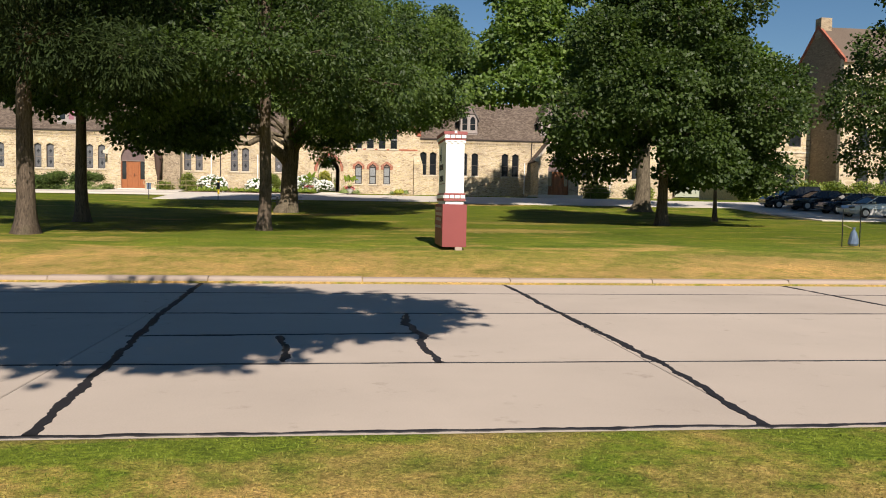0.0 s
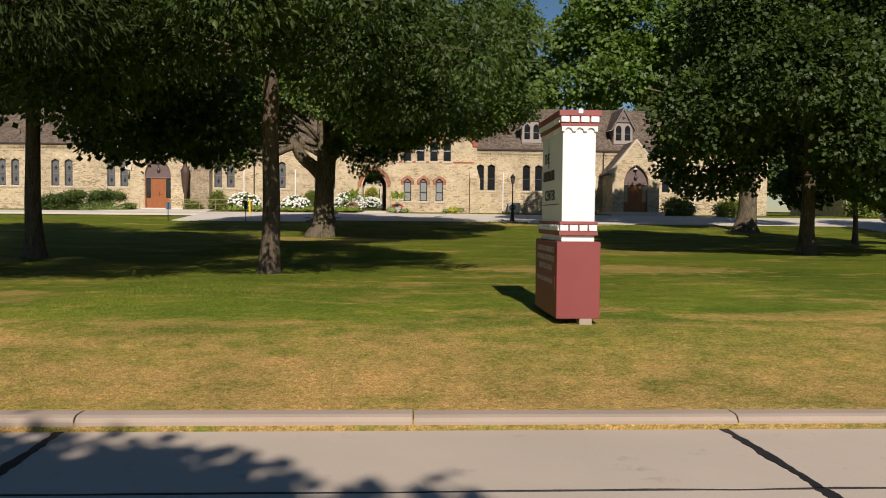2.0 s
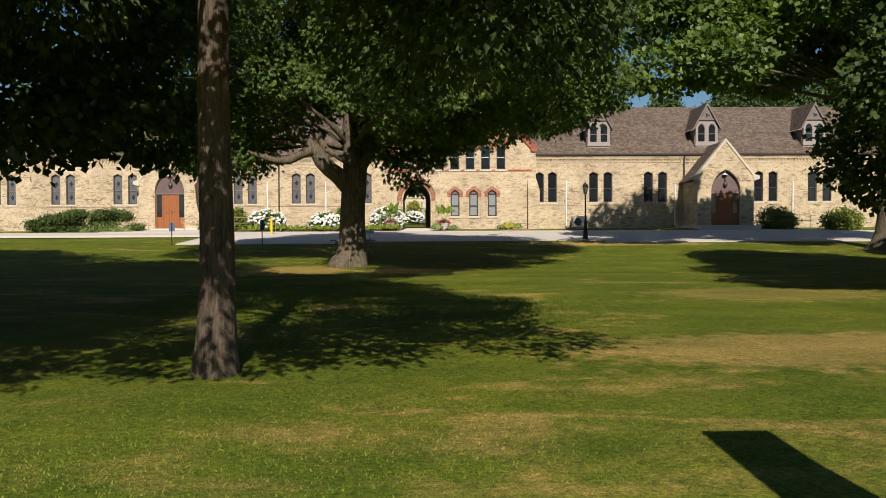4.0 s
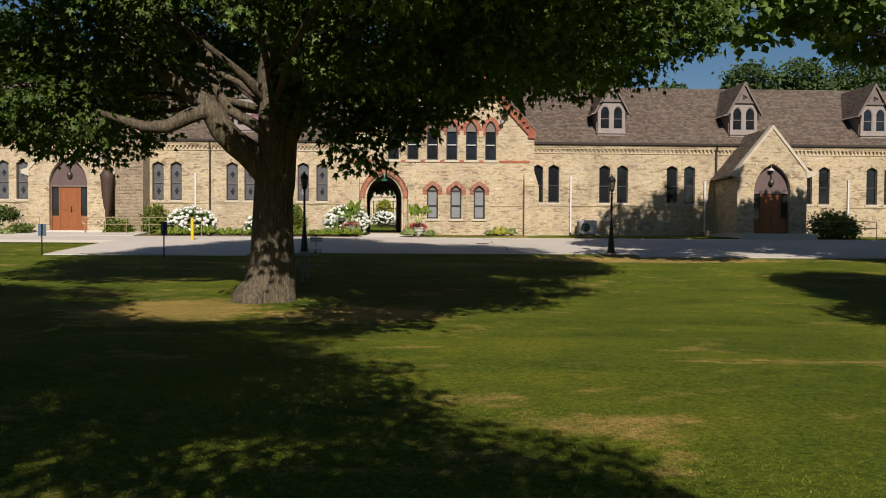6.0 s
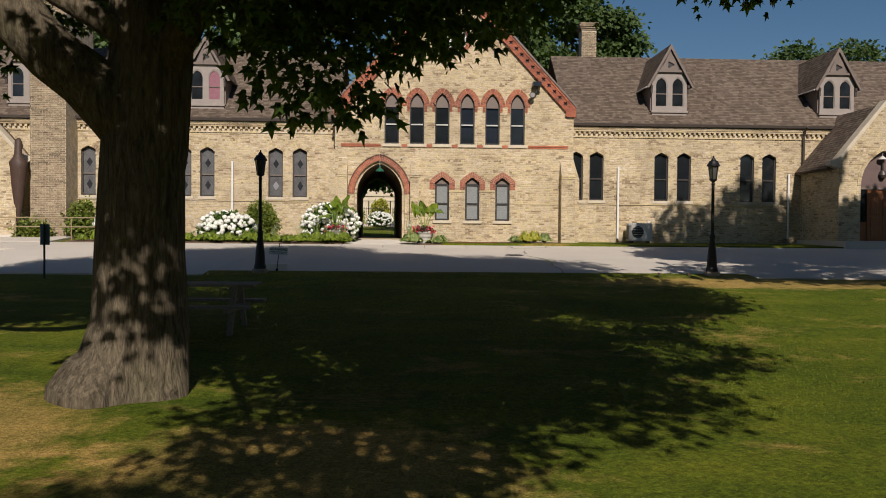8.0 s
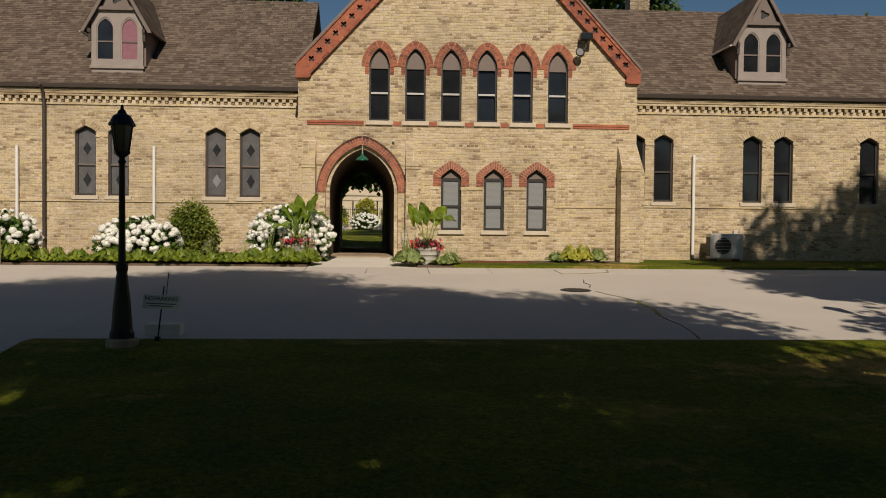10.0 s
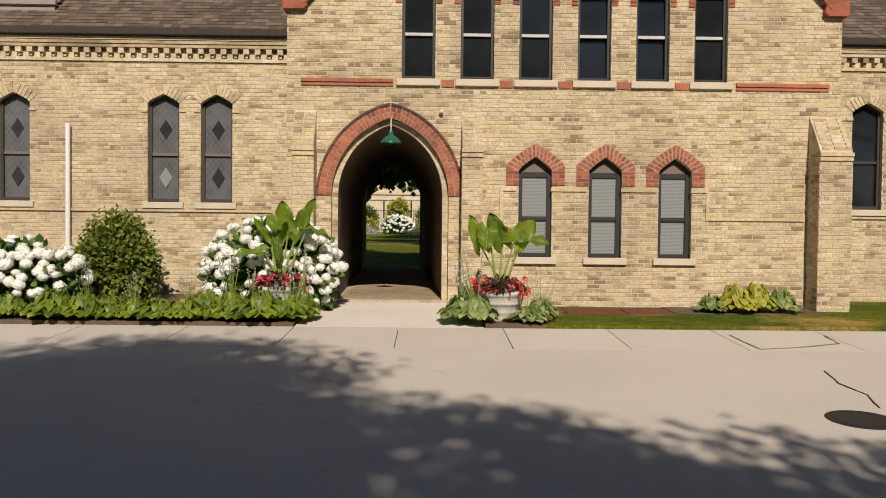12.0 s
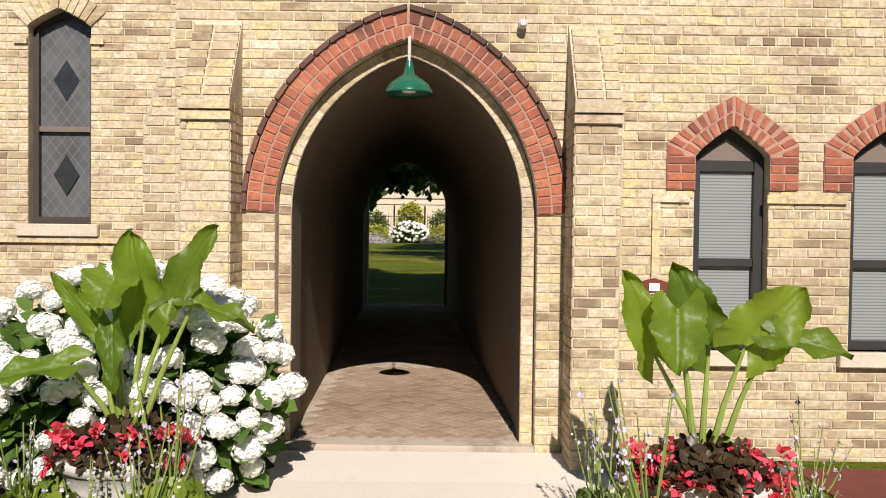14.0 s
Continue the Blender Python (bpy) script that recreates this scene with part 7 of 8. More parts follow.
def hostas(name, label, places, mat, seed, group, h=0.27, r=0.33, lilac=0):
    v, f = hosta_mesh(seed, r=r, h=h)
    rng = random.Random(seed)
    first = None
    for i, (x, y, z) in enumerate(places):
        z += 0.026 * max(0, 75 - y)
        if first is None:
            first = empty(name, (x, y, z), label, "perennial", group)
            part("foliage", (v, f), mat, first)
            ob = first
        else:
            ob = copy_thing(first, Matrix.Translation((x, y, z)))
        q = rng.uniform(0.75, 1.25)
        ob.scale = (q, q, q * rng.uniform(0.9, 1.35))
        ob.rotation_euler = (0, 0, rng.uniform(0, 6.28))
        if i < lilac:
            bm = bmesh.new()
            ends = []
            for k in range(5):
                e = Vector((rng.uniform(-.28, .28), rng.uniform(-.25, .1), rng.uniform(0.45, 0.72)))
                ends.append(tuple(e))
                tube(bm, [(0, 0, 0.1), e * 0.6, e], [0.006, 0.005, 0.003], 4)
            part("flower_stalk", bm, M_STALK, ob)
            rs = np.random.RandomState(seed + i)
            p = np.concatenate([np.array(e)[None] * rs.uniform(0.7, 1.0, (8, 1)) + rs.normal(0, 0.014, (8, 3)) for e in ends])
            vv, ff = leaf_mesh(p, rs.normal(0, 1, (len(p), 3)), 0.024, "oval", rs, 0.8)
            fast_part("blossom", vv, ff, M_PETAL_LILAC, ob)
    return first


def elephant_leaf(base, tip, half, lean, rng):
    """One heart-shaped ruffled blade from the stalk's top to the tip, its face turned to -y and tilted by lean."""
    b, t = Vector(base), Vector(tip)
    u = t - b
    ln = u.length
    u.normalize()
    side = u.cross(Vector((0, -math.cos(lean), math.sin(lean)))).normalized()
    out = side.cross(u)
    bm = bmesh.new()
    nu, nv = 36, 14
    prof = [0.60, 0.84, 0.95, 0.99, 1.0, 1.0, 0.99, 0.975, 0.955, 0.93, 0.895, 0.85, 0.795, 0.725, 0.635, 0.52, 0.38, 0.20, 0.0]
    ph = rng.uniform(0, 6)
    grid = []
    for i in range(nu + 1):
        k = i / nu
        row = []
        for j in range(nv + 1):
            s = -1 + 2 * j / nv
            w = np.interp(i / 2, range(19), prof) * half * (1 + 0.05 * math.sin(23 * k + ph + s) + 0.09 * abs(math.sin(34 * k + ph)) - 0.05)
            a = (-0.24 * abs(s) ** 1.3 * (1 - k) ** 2 * 1.2 + k) * ln
            vein = 0.016 * abs(math.sin((k - 0.4 * abs(s)) * 19)) ** 0.6
            h = 0.20 * half * abs(s) ** 1.5 + 0.035 * math.sin(13 * k + ph + 2 * s) * s * s + vein * (1 - abs(s) * 0.4) * (0.3 + abs(s)) - 0.35 * ln * max(0, k - 0.5) ** 2 - 0.02 * (abs(s) < 0.05)
            row.append(bm.verts.new(b + u * a + side * (s * w) + out * h))
        grid.append(row)
    for i in range(nu):
        for j in range(nv):
            bm.faces.new((grid[i][j], grid[i + 1][j], grid[i + 1][j + 1], grid[i][j + 1]))
    return bm


def planter(xc, yc, zg, seed, leaves, label, broad=0.86):
    """A round ribbed tub with begonias and an elephant-ear plant."""
    p = empty("planter", (xc, yc, zg), label, "planter", "tubs by the arch")
    bm = bmesh.new()
    prof = [(0.25, -0.02), (0.26, 0.03), (0.27, 0.10), (0.285, 0.11), (0.285, 0.13), (0.31, 0.22), (0.325, 0.225), (0.325, 0.245), (0.35, 0.34), (0.385, 0.36), (0.39, 0.41), (0.36, 0.42), (0.34, 0.36)]
    lathe(bm, [(r * 1.05, z * 1.1) for r, z in prof], 32)
    part("tub", bm, M_ZINC, p, "pale grey ribbed tub", True)
    bm = bmesh.new()
    lathe(bm, [(0.36, 0.38), (0.2, 0.42), (0.0, 0.44)], 20, cap=False)
    part("soil", bm, M_SOIL, p)
    rs = np.random.RandomState(seed)
    n = 900
    ang, rad = rs.uniform(0, 6.28, n), 0.40 * np.sqrt(rs.uniform(0, 1, n))
    q = np.stack([rad * np.cos(ang), rad * np.sin(ang) - 0.03, 0.44 + 0.20 * (1 - (rad / 0.42) ** 2) * rs.uniform(0.4, 1.1, n)], 1)
    v, f = leaf_mesh(q, rs.normal(0, 1, (n, 3)), 0.07, "round", rs, 0.1)
    fast_part("begonia_foliage", v, f, M_LEAF_RED, p)
    cl = rs.uniform(-1, 1, (44, 3)) * np.array([0.42, 0.12, 0.12]) + np.array([0, -0.24, 0.52])
    cl[:, 1] += 0.5 * cl[:, 0] ** 2
    cl = cl[np.abs(cl[:, 0]) > 0.08]
    k = len(cl) * 12
    q = np.repeat(cl, 12, 0) + rs.normal(0, 0.020, (k, 3))
    v, f = leaf_mesh(q, rs.normal(0, 0.6, (k, 3)) + np.array([0, -1, 0.3]), 0.048, "round", rs, 0.0)
    tagged(fast_part("begonia_bloom", v, f, M_PETAL_RED, p, "bright red begonia flowers"), kind="stuff")
    rng = random.Random(seed)
    plant = empty("elephant_ear", (xc, yc, zg + 0.42), "broad green elephant-ear leaves rising from the tub", "plant", "elephant ears")
    o = Vector((xc, yc, zg + 0.42))
    for base, tip, half, lean in leaves:
        half *= broad
        b, t = Vector(base) - o, Vector(tip) - o
        part("stalk", _stalk((rng.uniform(-.05, .05), rng.uniform(-.04, .04), -0.05), b), M_STALK, plant)
        part("leaf", elephant_leaf(b, t, half, lean, rng), M_LEAF_BIG, plant, smooth=True)
    return p


def _stalk(a, b):
    bm = bmesh.new()
    a, b = Vector(a), Vector(b)
    tube(bm, [a, a.lerp(b, 0.5) + Vector((0, 0, 0.06)), b], [0.024, 0.017, 0.010], 7)
    return bm


def build_beds():
    # soil beds along the wall
    bed = empty("flower_bed", (0, 0, 0), "narrow dark soil bed along the brick wall", "flower bed", kind="structure")
    for x0, x1 in ((-12.9, -2.74), (0.07, 0.98)):
        bm = bmesh.new()
        sloped_slab(bm, x0, x1, (72.645, 73.6, 75.2 if x0 > -1 else 76.5), lambda y: 2.13 + (y - 72.3) * 0.024, 0.3)
        part("soil", bm, M_SOIL, bed)
    flower_heads()
    hydrangea(-7.28, 73.75, 2.62, 1.02, 0.75, 0.66, 125, 81, "white mophead hydrangea in full bloom by the wall")
    hydrangea(-3.34, 74.25, 2.82, 1.08, 0.62, 0.80, 160, 82, "large white mophead hydrangea in full bloom by the arch")
    hydrangea(-11.1, 73.9, 2.70, 1.15, 0.8, 0.80, 120, 83, "white mophead hydrangea in full bloom near the handrail")
    blob("rounded_shrub", "rounded green shrub against the brick wall", [(-6.25, 75.2, 3.0, 0.52, 0.5, 0.66), (-6.0, 75.0, 2.75, 0.45, 0.5, 0.55), (-6.45, 75.0, 2.7, 0.45, 0.5, 0.5)], 14000, 0.075, "round", M_LEAF_SHRUB, 85, clump=0.085)
    blob("rounded_shrub", "yellow-green shrub beside the tower", [(-13.4, 75.6, 3.0, 0.5, 0.5, 0.6), (-13.3, 75.5, 2.6, 0.55, 0.5, 0.5)], 2600, 0.11, "oval", M_LEAF_SHRUB, 86)
    blob("low_shrub", "low green shrub under the handrail", [(-15.2, 75.0, 2.45, 0.6, 0.4, 0.35)], 1600, 0.10, "oval", M_LEAF_SHRUB, 87)
    rng = random.Random(5)
    row = []
    for k in range(17):
        x = -8.9 + k * 0.375
        row.append((x, 72.93 + rng.uniform(-0.1, 0.1), 2.09))
        if k % 2 == 0:
            row.append((x + 0.2, 73.35 + rng.uniform(-0.1, 0.1), 2.10))
    hostas("hosta", "green hosta clump along the edge of the bed", row, M_LEAF_HOSTA, 90, "hosta edging", h=0.20, r=0.34)
    row2 = [(-12.4 + k * 0.42, 72.95 + rng.uniform(-0.1, 0.1), 2.07) for k in range(9)]
    hostas("hosta", "green hosta clump in the far part of the bed", row2, M_LEAF_HOSTA, 91, "hosta edging far")
    hostas("flowering_hosta", "hosta with pale lilac flower spikes", [(-6.1, 73.6, 2.1), (-5.4, 73.7, 2.1), (-4.4, 73.3, 2.1), (-2.72, 73.3, 2.1), (-3.75, 73.08, 2.09), (-3.4, 72.98, 2.09), (-3.08, 72.96, 2.09), (-2.8, 72.98, 2.09)], M_LEAF_HOSTA, 92, "flowering hostas", h=0.21, r=0.26, lilac=8)
    hostas("variegated_hosta", "cream-edged variegated hosta beside the tub", [(-0.26, 73.1, 2.1), (-0.06, 72.92, 2.09), (-0.24, 73.5, 2.12), (0.98, 73.4, 2.11), (0.88, 73.05, 2.1), (0.72, 72.92, 2.09)], M_LEAF_VARIEGATED, 93, "variegated hostas", h=0.20, r=0.34, lilac=3)
    hostas("variegated_hosta", "pale hosta at the foot of the wall", [(3.95, 74.3, 2.16), (4.12, 74.5, 2.15), (5.15, 74.4, 2.16)], M_LEAF_VARIEGATED, 94, "wall hostas", h=0.22, r=0.30)
    hostas("yellow_hosta", "yellow-green hosta at the foot of the wall", [(4.4, 74.35, 2.16), (4.75, 74.4, 2.16)], M_LEAF_YELLOW, 95, "yellow hostas", h=0.27, r=0.36)
    planter(-3.08, 73.55, 2.16, 61, [((-2.985, 73.57, 3.396), (-3.075, 73.55, 3.949), 0.215, 0.25),
        ((-2.804, 73.55, 3.531), (-2.556, 73.55, 3.983), 0.147, 0.5),
        ((-3.121, 73.45, 3.666), (-3.143, 73.29, 3.463), 0.215, 1.2),
        ((-3.256, 73.52, 3.35), (-3.504, 73.47, 3.689), 0.085, 0.5),
        ((-3.346, 73.37, 3.147), (-3.798, 73.27, 3.079), 0.135, 1.0),
        ((-3.121, 73.42, 3.396), (-3.075, 73.32, 2.989), 0.102, -0.3),
        ((-2.669, 73.52, 3.508), (-2.285, 73.47, 3.373), 0.124, 1.25)],
            "pale tub half hidden by white hydrangea and hostas", 0.76)
    planter(0.33, 73.25, 2.145, 62, [((0.022, 73.2, 3.27), (-0.156, 73.18, 3.751), 0.141, 0.4),
        ((0.367, 73.32, 3.312), (0.158, 73.35, 3.793), 0.172, -0.4),
        ((0.534, 73.2, 3.333), (0.847, 73.15, 3.667), 0.214, 0.3),
        ((0.659, 73.15, 3.396), (1.077, 73.05, 3.312), 0.125, 0.8),
        ((0.116, 73.1, 3.542), (0.084, 72.95, 3.208), 0.178, 0.75)],
            "pale grey ribbed tub with red begonias beside the arch")
    # left bed: junipers
    rng = random.Random(44)
    for cx, w, n, lab, sd in ((-24.2, 2.3, 14, "spreading green juniper beside the west wing", 101), (-21.3, 1.7, 10, "layered juniper beside the porch", 102)):
        lob = []
        for k in range(n):
            h = k / (n - 1)
            lob.append((cx + rng.uniform(-1, 1) * w * (1 - 0.45 * h), 74.15 + rng.uniform(-0.3, 0.3), 2.3 + 1.05 * h, rng.uniform(0.6, 1.1) * (1 - 0.3 * h), 0.6, rng.uniform(0.11, 0.2)))
        blob("juniper", lab, lob, 1000 * n, 0.10, "oval", M_LEAF_JUNIPER, sd, "juniper", "junipers", per=6, shell=0.3, clump=0.10)
    blob("ground_cover", "pale low plants under the junipers", [(-21.3, 73.2, 2.15, 1.6, 0.4, 0.2)], 1500, 0.09, "oval", M_LEAF_VARIEGATED, 103, "perennial", stems=False)
    # right of the east porch
    blob("rounded_shrub", "clipped green bush beside the porch rail", [(21.6, 73.6, 2.75, 1.0, 0.8, 0.65), (22.3, 73.8, 2.6, 0.8, 0.7, 0.5)], 5200, 0.11, "oval", M_LEAF_SHRUB, 104)
    blob("rounded_shrub", "green bush at the end of the walk", [(25.2, 72.0, 2.6, 1.2, 0.9, 0.6)], 4000, 0.12, "oval", M_LEAF_SHRUB, 105)
    bm = bmesh.new()
    sloped_slab(bm, 3.3, 5.8, (74.1, 74.97), lambda y: 2.135 + (y - 72.3) * 0.02 + 0.012, 0.3)
    part("soil", bm, M_SOIL, bed)
    # strip of turf and rust-red mats by the wall
    strip = empty("turf_strip", (0, 0, 0), "narrow strip of turf between walk and wall", "turf", kind="structure")
    for x0, x1, y0 in ((0.99, 16.6, 72.645),):
        bm = bmesh.new()
        sloped_slab(bm, x0, x1, (y0, 73.6, 74.98), lambda y: 2.135 + (y - 72.3) * 0.02, 0.3)
        part("turf", bm, M_LAWN, strip)
    bm = bmesh.new()
    sloped_slab(bm, 6.45, 16.6, (74.99, 76.5), lambda y: 2.19, 0.3)
    part("turf", bm, M_LAWN, strip)
    for x0, x1 in ((1.3, 1.45), (1.5, 2.45), (2.5, 3.25)):
        m = empty("ground_mat", ((x0 + x1) / 2, 74.35, 2.16), "rust-red mat lying at the foot of the wall", "mat", "ground mats")
        part("mat", boxes((-(x1 - x0) / 2, (x1 - x0) / 2, -0.35, 0.42, -0.02, 0.03), bevel=0.006), M_RUST, m)


# ---------------------------------------------------------------- fixtures on the building
def build_fixtures():
    for x, y, z0, z1, lab in ((8.62, 76.44, 2.36, 5.42, "white plastic pipe on the east wing wall"), (-7.65, 76.44, 2.2, 5.45, "white plastic pipe on the west wing wall"), (-11.6, 76.44, 2.3, 5.42, "white plastic pipe near the tower"), (16.0, 76.44, 2.4, 5.2, "white plastic pipe beside the porch"), (24.0, 76.44, 2.4, 5.35, "white plastic pipe past the porch")):
        p = empty("vent_pipe", (x, y, z0), lab, "pipe", "white wall pipes")
        bm = bmesh.new()
        tube(bm, [(0, 0, 0), (0, 0, z1 - z0)], 0.045, 12)
        part("pipe", bm, M_PVC, p)
        if x == 8.62:
            bm = bmesh.new()
            tube(bm, [(0, 0, 0.02), (0.0, -0.05, -0.12), (0.12, -0.1, -0.2), (0.3, -0.1, -0.22)], 0.04, 8)
            part("elbow", bm, M_DARK, p, "black flexible elbow")
    for x in (-10.82, 16.62):
        p = empty("downpipe", (x, 76.42, 2.2), "brown metal downpipe from the gutter", "downpipe", "downpipes")
        bm = bmesh.new()
        tube(bm, [(0, 0, 0), (0, 0, 4.6), (0, -0.12, 4.85), (0, -0.3, 4.98)], 0.05, 8)
        part("pipe", bm, M_GUTTER, p)

    def condenser(x, y, z, label):
        a = empty("condenser", (x, y, z), label, "air conditioner", "wall condensers")
        part("case", boxes((-0.5, 0.5, -0.2, 0.2, 0.05, 0.80), bevel=0.02), M_AC, a)
        bm = bmesh.new()
        lathe(bm, [(0.25, 0.0), (0.25, 0.012), (0.23, 0.012)], 24, Matrix.Translation((-0.12, -0.2, 0.43)) @ Matrix.Rotation(math.pi / 2, 4, 'X'))
        part("fan_grille", bm, M_DARK, a, "round dark fan grille")
        for k in range(5):
            part("grille_bar", boxes((-0.37, 0.13, -0.222, -0.214, 0.22 + k * 0.1, 0.228 + k * 0.1)), M_AC, a)
        for s in (-0.35, 0.35):
            part("foot", boxes((s - 0.04, s + 0.04, -0.2, 0.2, -0.03, 0.05)), M_DARK, a)
        part("side_vent", boxes((-0.512, -0.5, -0.15, 0.15, 0.12, 0.7)), M_DARK, a)
        return a
    condenser(9.42, 75.95, 2.22, "pale grey condenser unit by the east wing")
    condenser(-31.6, 75.9, 2.22, "white condenser unit by the west wing")
    b = empty("junction_box", (9.95, 76.47, 3.0), "grey electrical box on the brick wall", "electrical box")
    part("box", boxes((-0.06, 0.06, -0.07, 0.05, -0.05, 0.12), bevel=0.01), M_AC, b)
    bm = bmesh.new()
    tube(bm, [(0, 0, -0.05), (0, 0, -0.6)], 0.02, 6)
    part("conduit", bm, M_AC, b)
    # flood lamp beside the gable
    f = empty("floodlight", (4.84, 74.9, 8.45), "dark floodlight with a round spotlight under the gable", "floodlight")
    part("head", boxes((-0.17, 0.17, -0.28, -0.02, 0.0, 0.20), bevel=0.02), M_FRAME_DARK, f)
    part("lens", boxes((-0.15, 0.15, -0.29, -0.282, 0.02, 0.18)), M_GLASS, f)
    bm = bmesh.new()
    tube(bm, [(0, -0.1, 0.0), (0, -0.1, -0.2), (-0.1, -0.1, -0.28)], 0.03, 6)
    part("bracket", bm, M_FRAME_DARK, f)
    bm = bmesh.new()
    lathe(bm, [(0.05, 0.0), (0.11, 0.08), (0.125, 0.13), (0.10, 0.15)], 14, Matrix.Translation((-0.18, -0.05, -0.36)) @ Matrix.Rotation(radians(80), 4, 'X'))
    part("spot", bm, M_FRAME_DARK, f)
    # plaque and small sensor
    q = empty("plaque", (0.47, 74.96, 3.45), "maroon oval-topped plaque with a white panel", "plaque")
    part("plate", wall_mesh(arch(0, 0.14, 0.0, 0.10, 0.16, flat=0.6), [], -0.005, 0.03), M_RUST, q)
    part("panel", boxes((-0.04, 0.04, -0.012, -0.005, 0.06, 0.12)), M_WHITE, q)
    for k in range(2):
        part("text_bar", boxes((-0.10, 0.10, -0.012, -0.005, 0.015 + k * 0.02, 0.023 + k * 0.02)), M_AC, q)
    q = empty("wall_sensor", (-0.58, 74.96, 5.55), "small grey sensor on the brickwork", "sensor")
    bm = bmesh.new()
    lathe(bm, [(0.035, 0.0), (0.035, 0.05), (0.02, 0.07)], 12, Matrix.Rotation(math.pi / 2, 4, 'X'))
    part("body", bm, M_AC, q)
    # enamel lamp hanging in the arch
    l = empty("pendant_lamp", (-1.44, 74.75, 5.42), "green enamel shade hanging under the arch", "pendant lamp")
    bm = bmesh.new()
    tube(bm, [(0, 0.35, 0.0), (0, 0.1, 0.0), (0, 0, -0.03), (0, 0, -0.22)], 0.012, 8)
    part("stem", bm, M_AC, l)
    bm = bmesh.new()
    lathe(bm, [(0.022, -0.20), (0.03, -0.23), (0.045, -0.30), (0.075, -0.32), (0.145, -0.37), (0.18, -0.43), (0.185, -0.45), (0.17, -0.445)], 24, cap=False)
    part("shade", bm, M_GREEN_ENAMEL, l, smooth=True)
    bm = bmesh.new()
    lathe(bm, [(0.0, -0.44), (0.05, -0.43), (0.05, -0.36)], 12, cap=False)
    part("bulb", bm, M_WHITE, l)
    # bell jar lantern at the foot of the arch
    g = empty("ground_light", (-2.42, 74.3, 2.14), "small dark path light at the corner of the arch", "path light")
    bm = bmesh.new()
    lathe(bm, [(0.07, 0.0), (0.07, 0.14), (0.09, 0.16), (0.03, 0.22)], 10)
    part("body", bm, M_IRON, g)
    # chimney behind the right roof
    c = empty("chimney", (8.45, 82.2, 11.25), "weathered cream brick chimney with corbelled cap behind the ridge", "chimney")
    part("stack", boxes((-0.36, 0.36, -0.36, 0.36, -1.4, 1.6)), M_MORTAR, c)
    rng = random.Random(2)
    v, fc = brick_boxes(bricks_on(-0.36, 0.36, -1.2, 1.25, [], -0.36, rng), -0.36)
    tagged(part("brickwork", (v, fc), M_BRICK_DARK, c), kind="stuff")
    for k, (o, z) in enumerate(((0.05, 1.25), (0.10, 1.33), (0.14, 1.41), (0.10, 1.52))):
        part("corbel", boxes((-0.36 - o, 0.36 + o, -0.36 - o, 0.36 + o, z, z + 0.085), bevel=0.01), M_BRICK_DARK, c)
    # tower at the west wing
    t = empty("brick_tower", (0, 0, 0), "tall grey-brown brick tower beside the west porch", "tower")
    x0, x1, y0 = -15.45, -14.03, 75.35
    part("shaft", boxes((x0, x1, y0, 78.2, 1.6, 16.0)), M_MORTAR, t)
    v, fc = brick_boxes(bricks_on(x0, x1, BASE - 0.2, 15.9, [], y0, random.Random(31)), y0)
    tagged(part("brickwork", (v, fc), M_BRICK_DARK, t), kind="stuff")
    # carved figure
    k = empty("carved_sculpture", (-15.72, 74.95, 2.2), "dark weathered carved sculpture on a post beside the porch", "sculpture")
    bm = bmesh.new()
    lathe(bm, [(0.10, 0.0), (0.11, 1.15), (0.16, 1.35), (0.26, 2.0), (0.34, 2.75), (0.36, 3.0), (0.24, 3.15), (0.17, 3.3), (0.16, 3.8), (0.06, 3.95)], 10)
    for vv in bm.verts:
        vv.co.x += 0.05 * noise.noise(vv.co * 2.1)
        vv.co.y *= 0.75
    part("figure", bm, M_DARKWOOD, k, smooth=True)
    # handrails
    for pts_, lab in (([(-19.9, 74.6), (-19.0, 74.6)], "tan steel handrail at the west porch step"), ([(-16.7, 74.6), (-14.0, 74.3), (-10.3, 72.6)], "tan steel handrail along the ramp"), ([(19.9, 73.2), (21.2, 73.0), (23.6, 72.9)], "tan steel handrail beside the east porch")):
        h = empty("handrail", (*pts_[0], 2.1), lab, "handrail", "handrails")
        o = Vector((*pts_[0], 2.1))
        for z in (0.9, 0.55):
            bm = bmesh.new()
            tube(bm, [Vector((x, y, 2.1 + z)) - o for x, y in pts_], 0.024, 8)
            part("rail", bm, M_RAIL, h)
        ln = sum(math.dist(a, b) for a, b in zip(pts_, pts_[1:]))
        n = max(2, int(ln / 1.3) + 1)
        for i in range(n):
            s = i / (n - 1) * (len(pts_) - 1)
            j = min(int(s), len(pts_) - 2)
            x = pts_[j][0] + (pts_[j + 1][0] - pts_[j][0]) * (s - j)
            y = pts_[j][1] + (pts_[j + 1][1] - pts_[j][1]) * (s - j)
            bm = bmesh.new()
            tube(bm, [Vector((x, y, 2.0)) - o, Vector((x, y, 3.0)) - o], 0.022, 8)
            part("post", bm, M_RAIL, h)
        bm = bmesh.new()
        x, y = pts_[0]
        tube(bm, [Vector((x, y, 3.0)) - o, Vector((x - 0.12, y, 2.95)) - o, Vector((x - 0.16, y, 2.83)) - o, Vector((x - 0.12, y, 2.70)) - o, Vector((x, y, 2.65)) - o], 0.024, 8)
        part("end_loop", bm, M_RAIL, h)


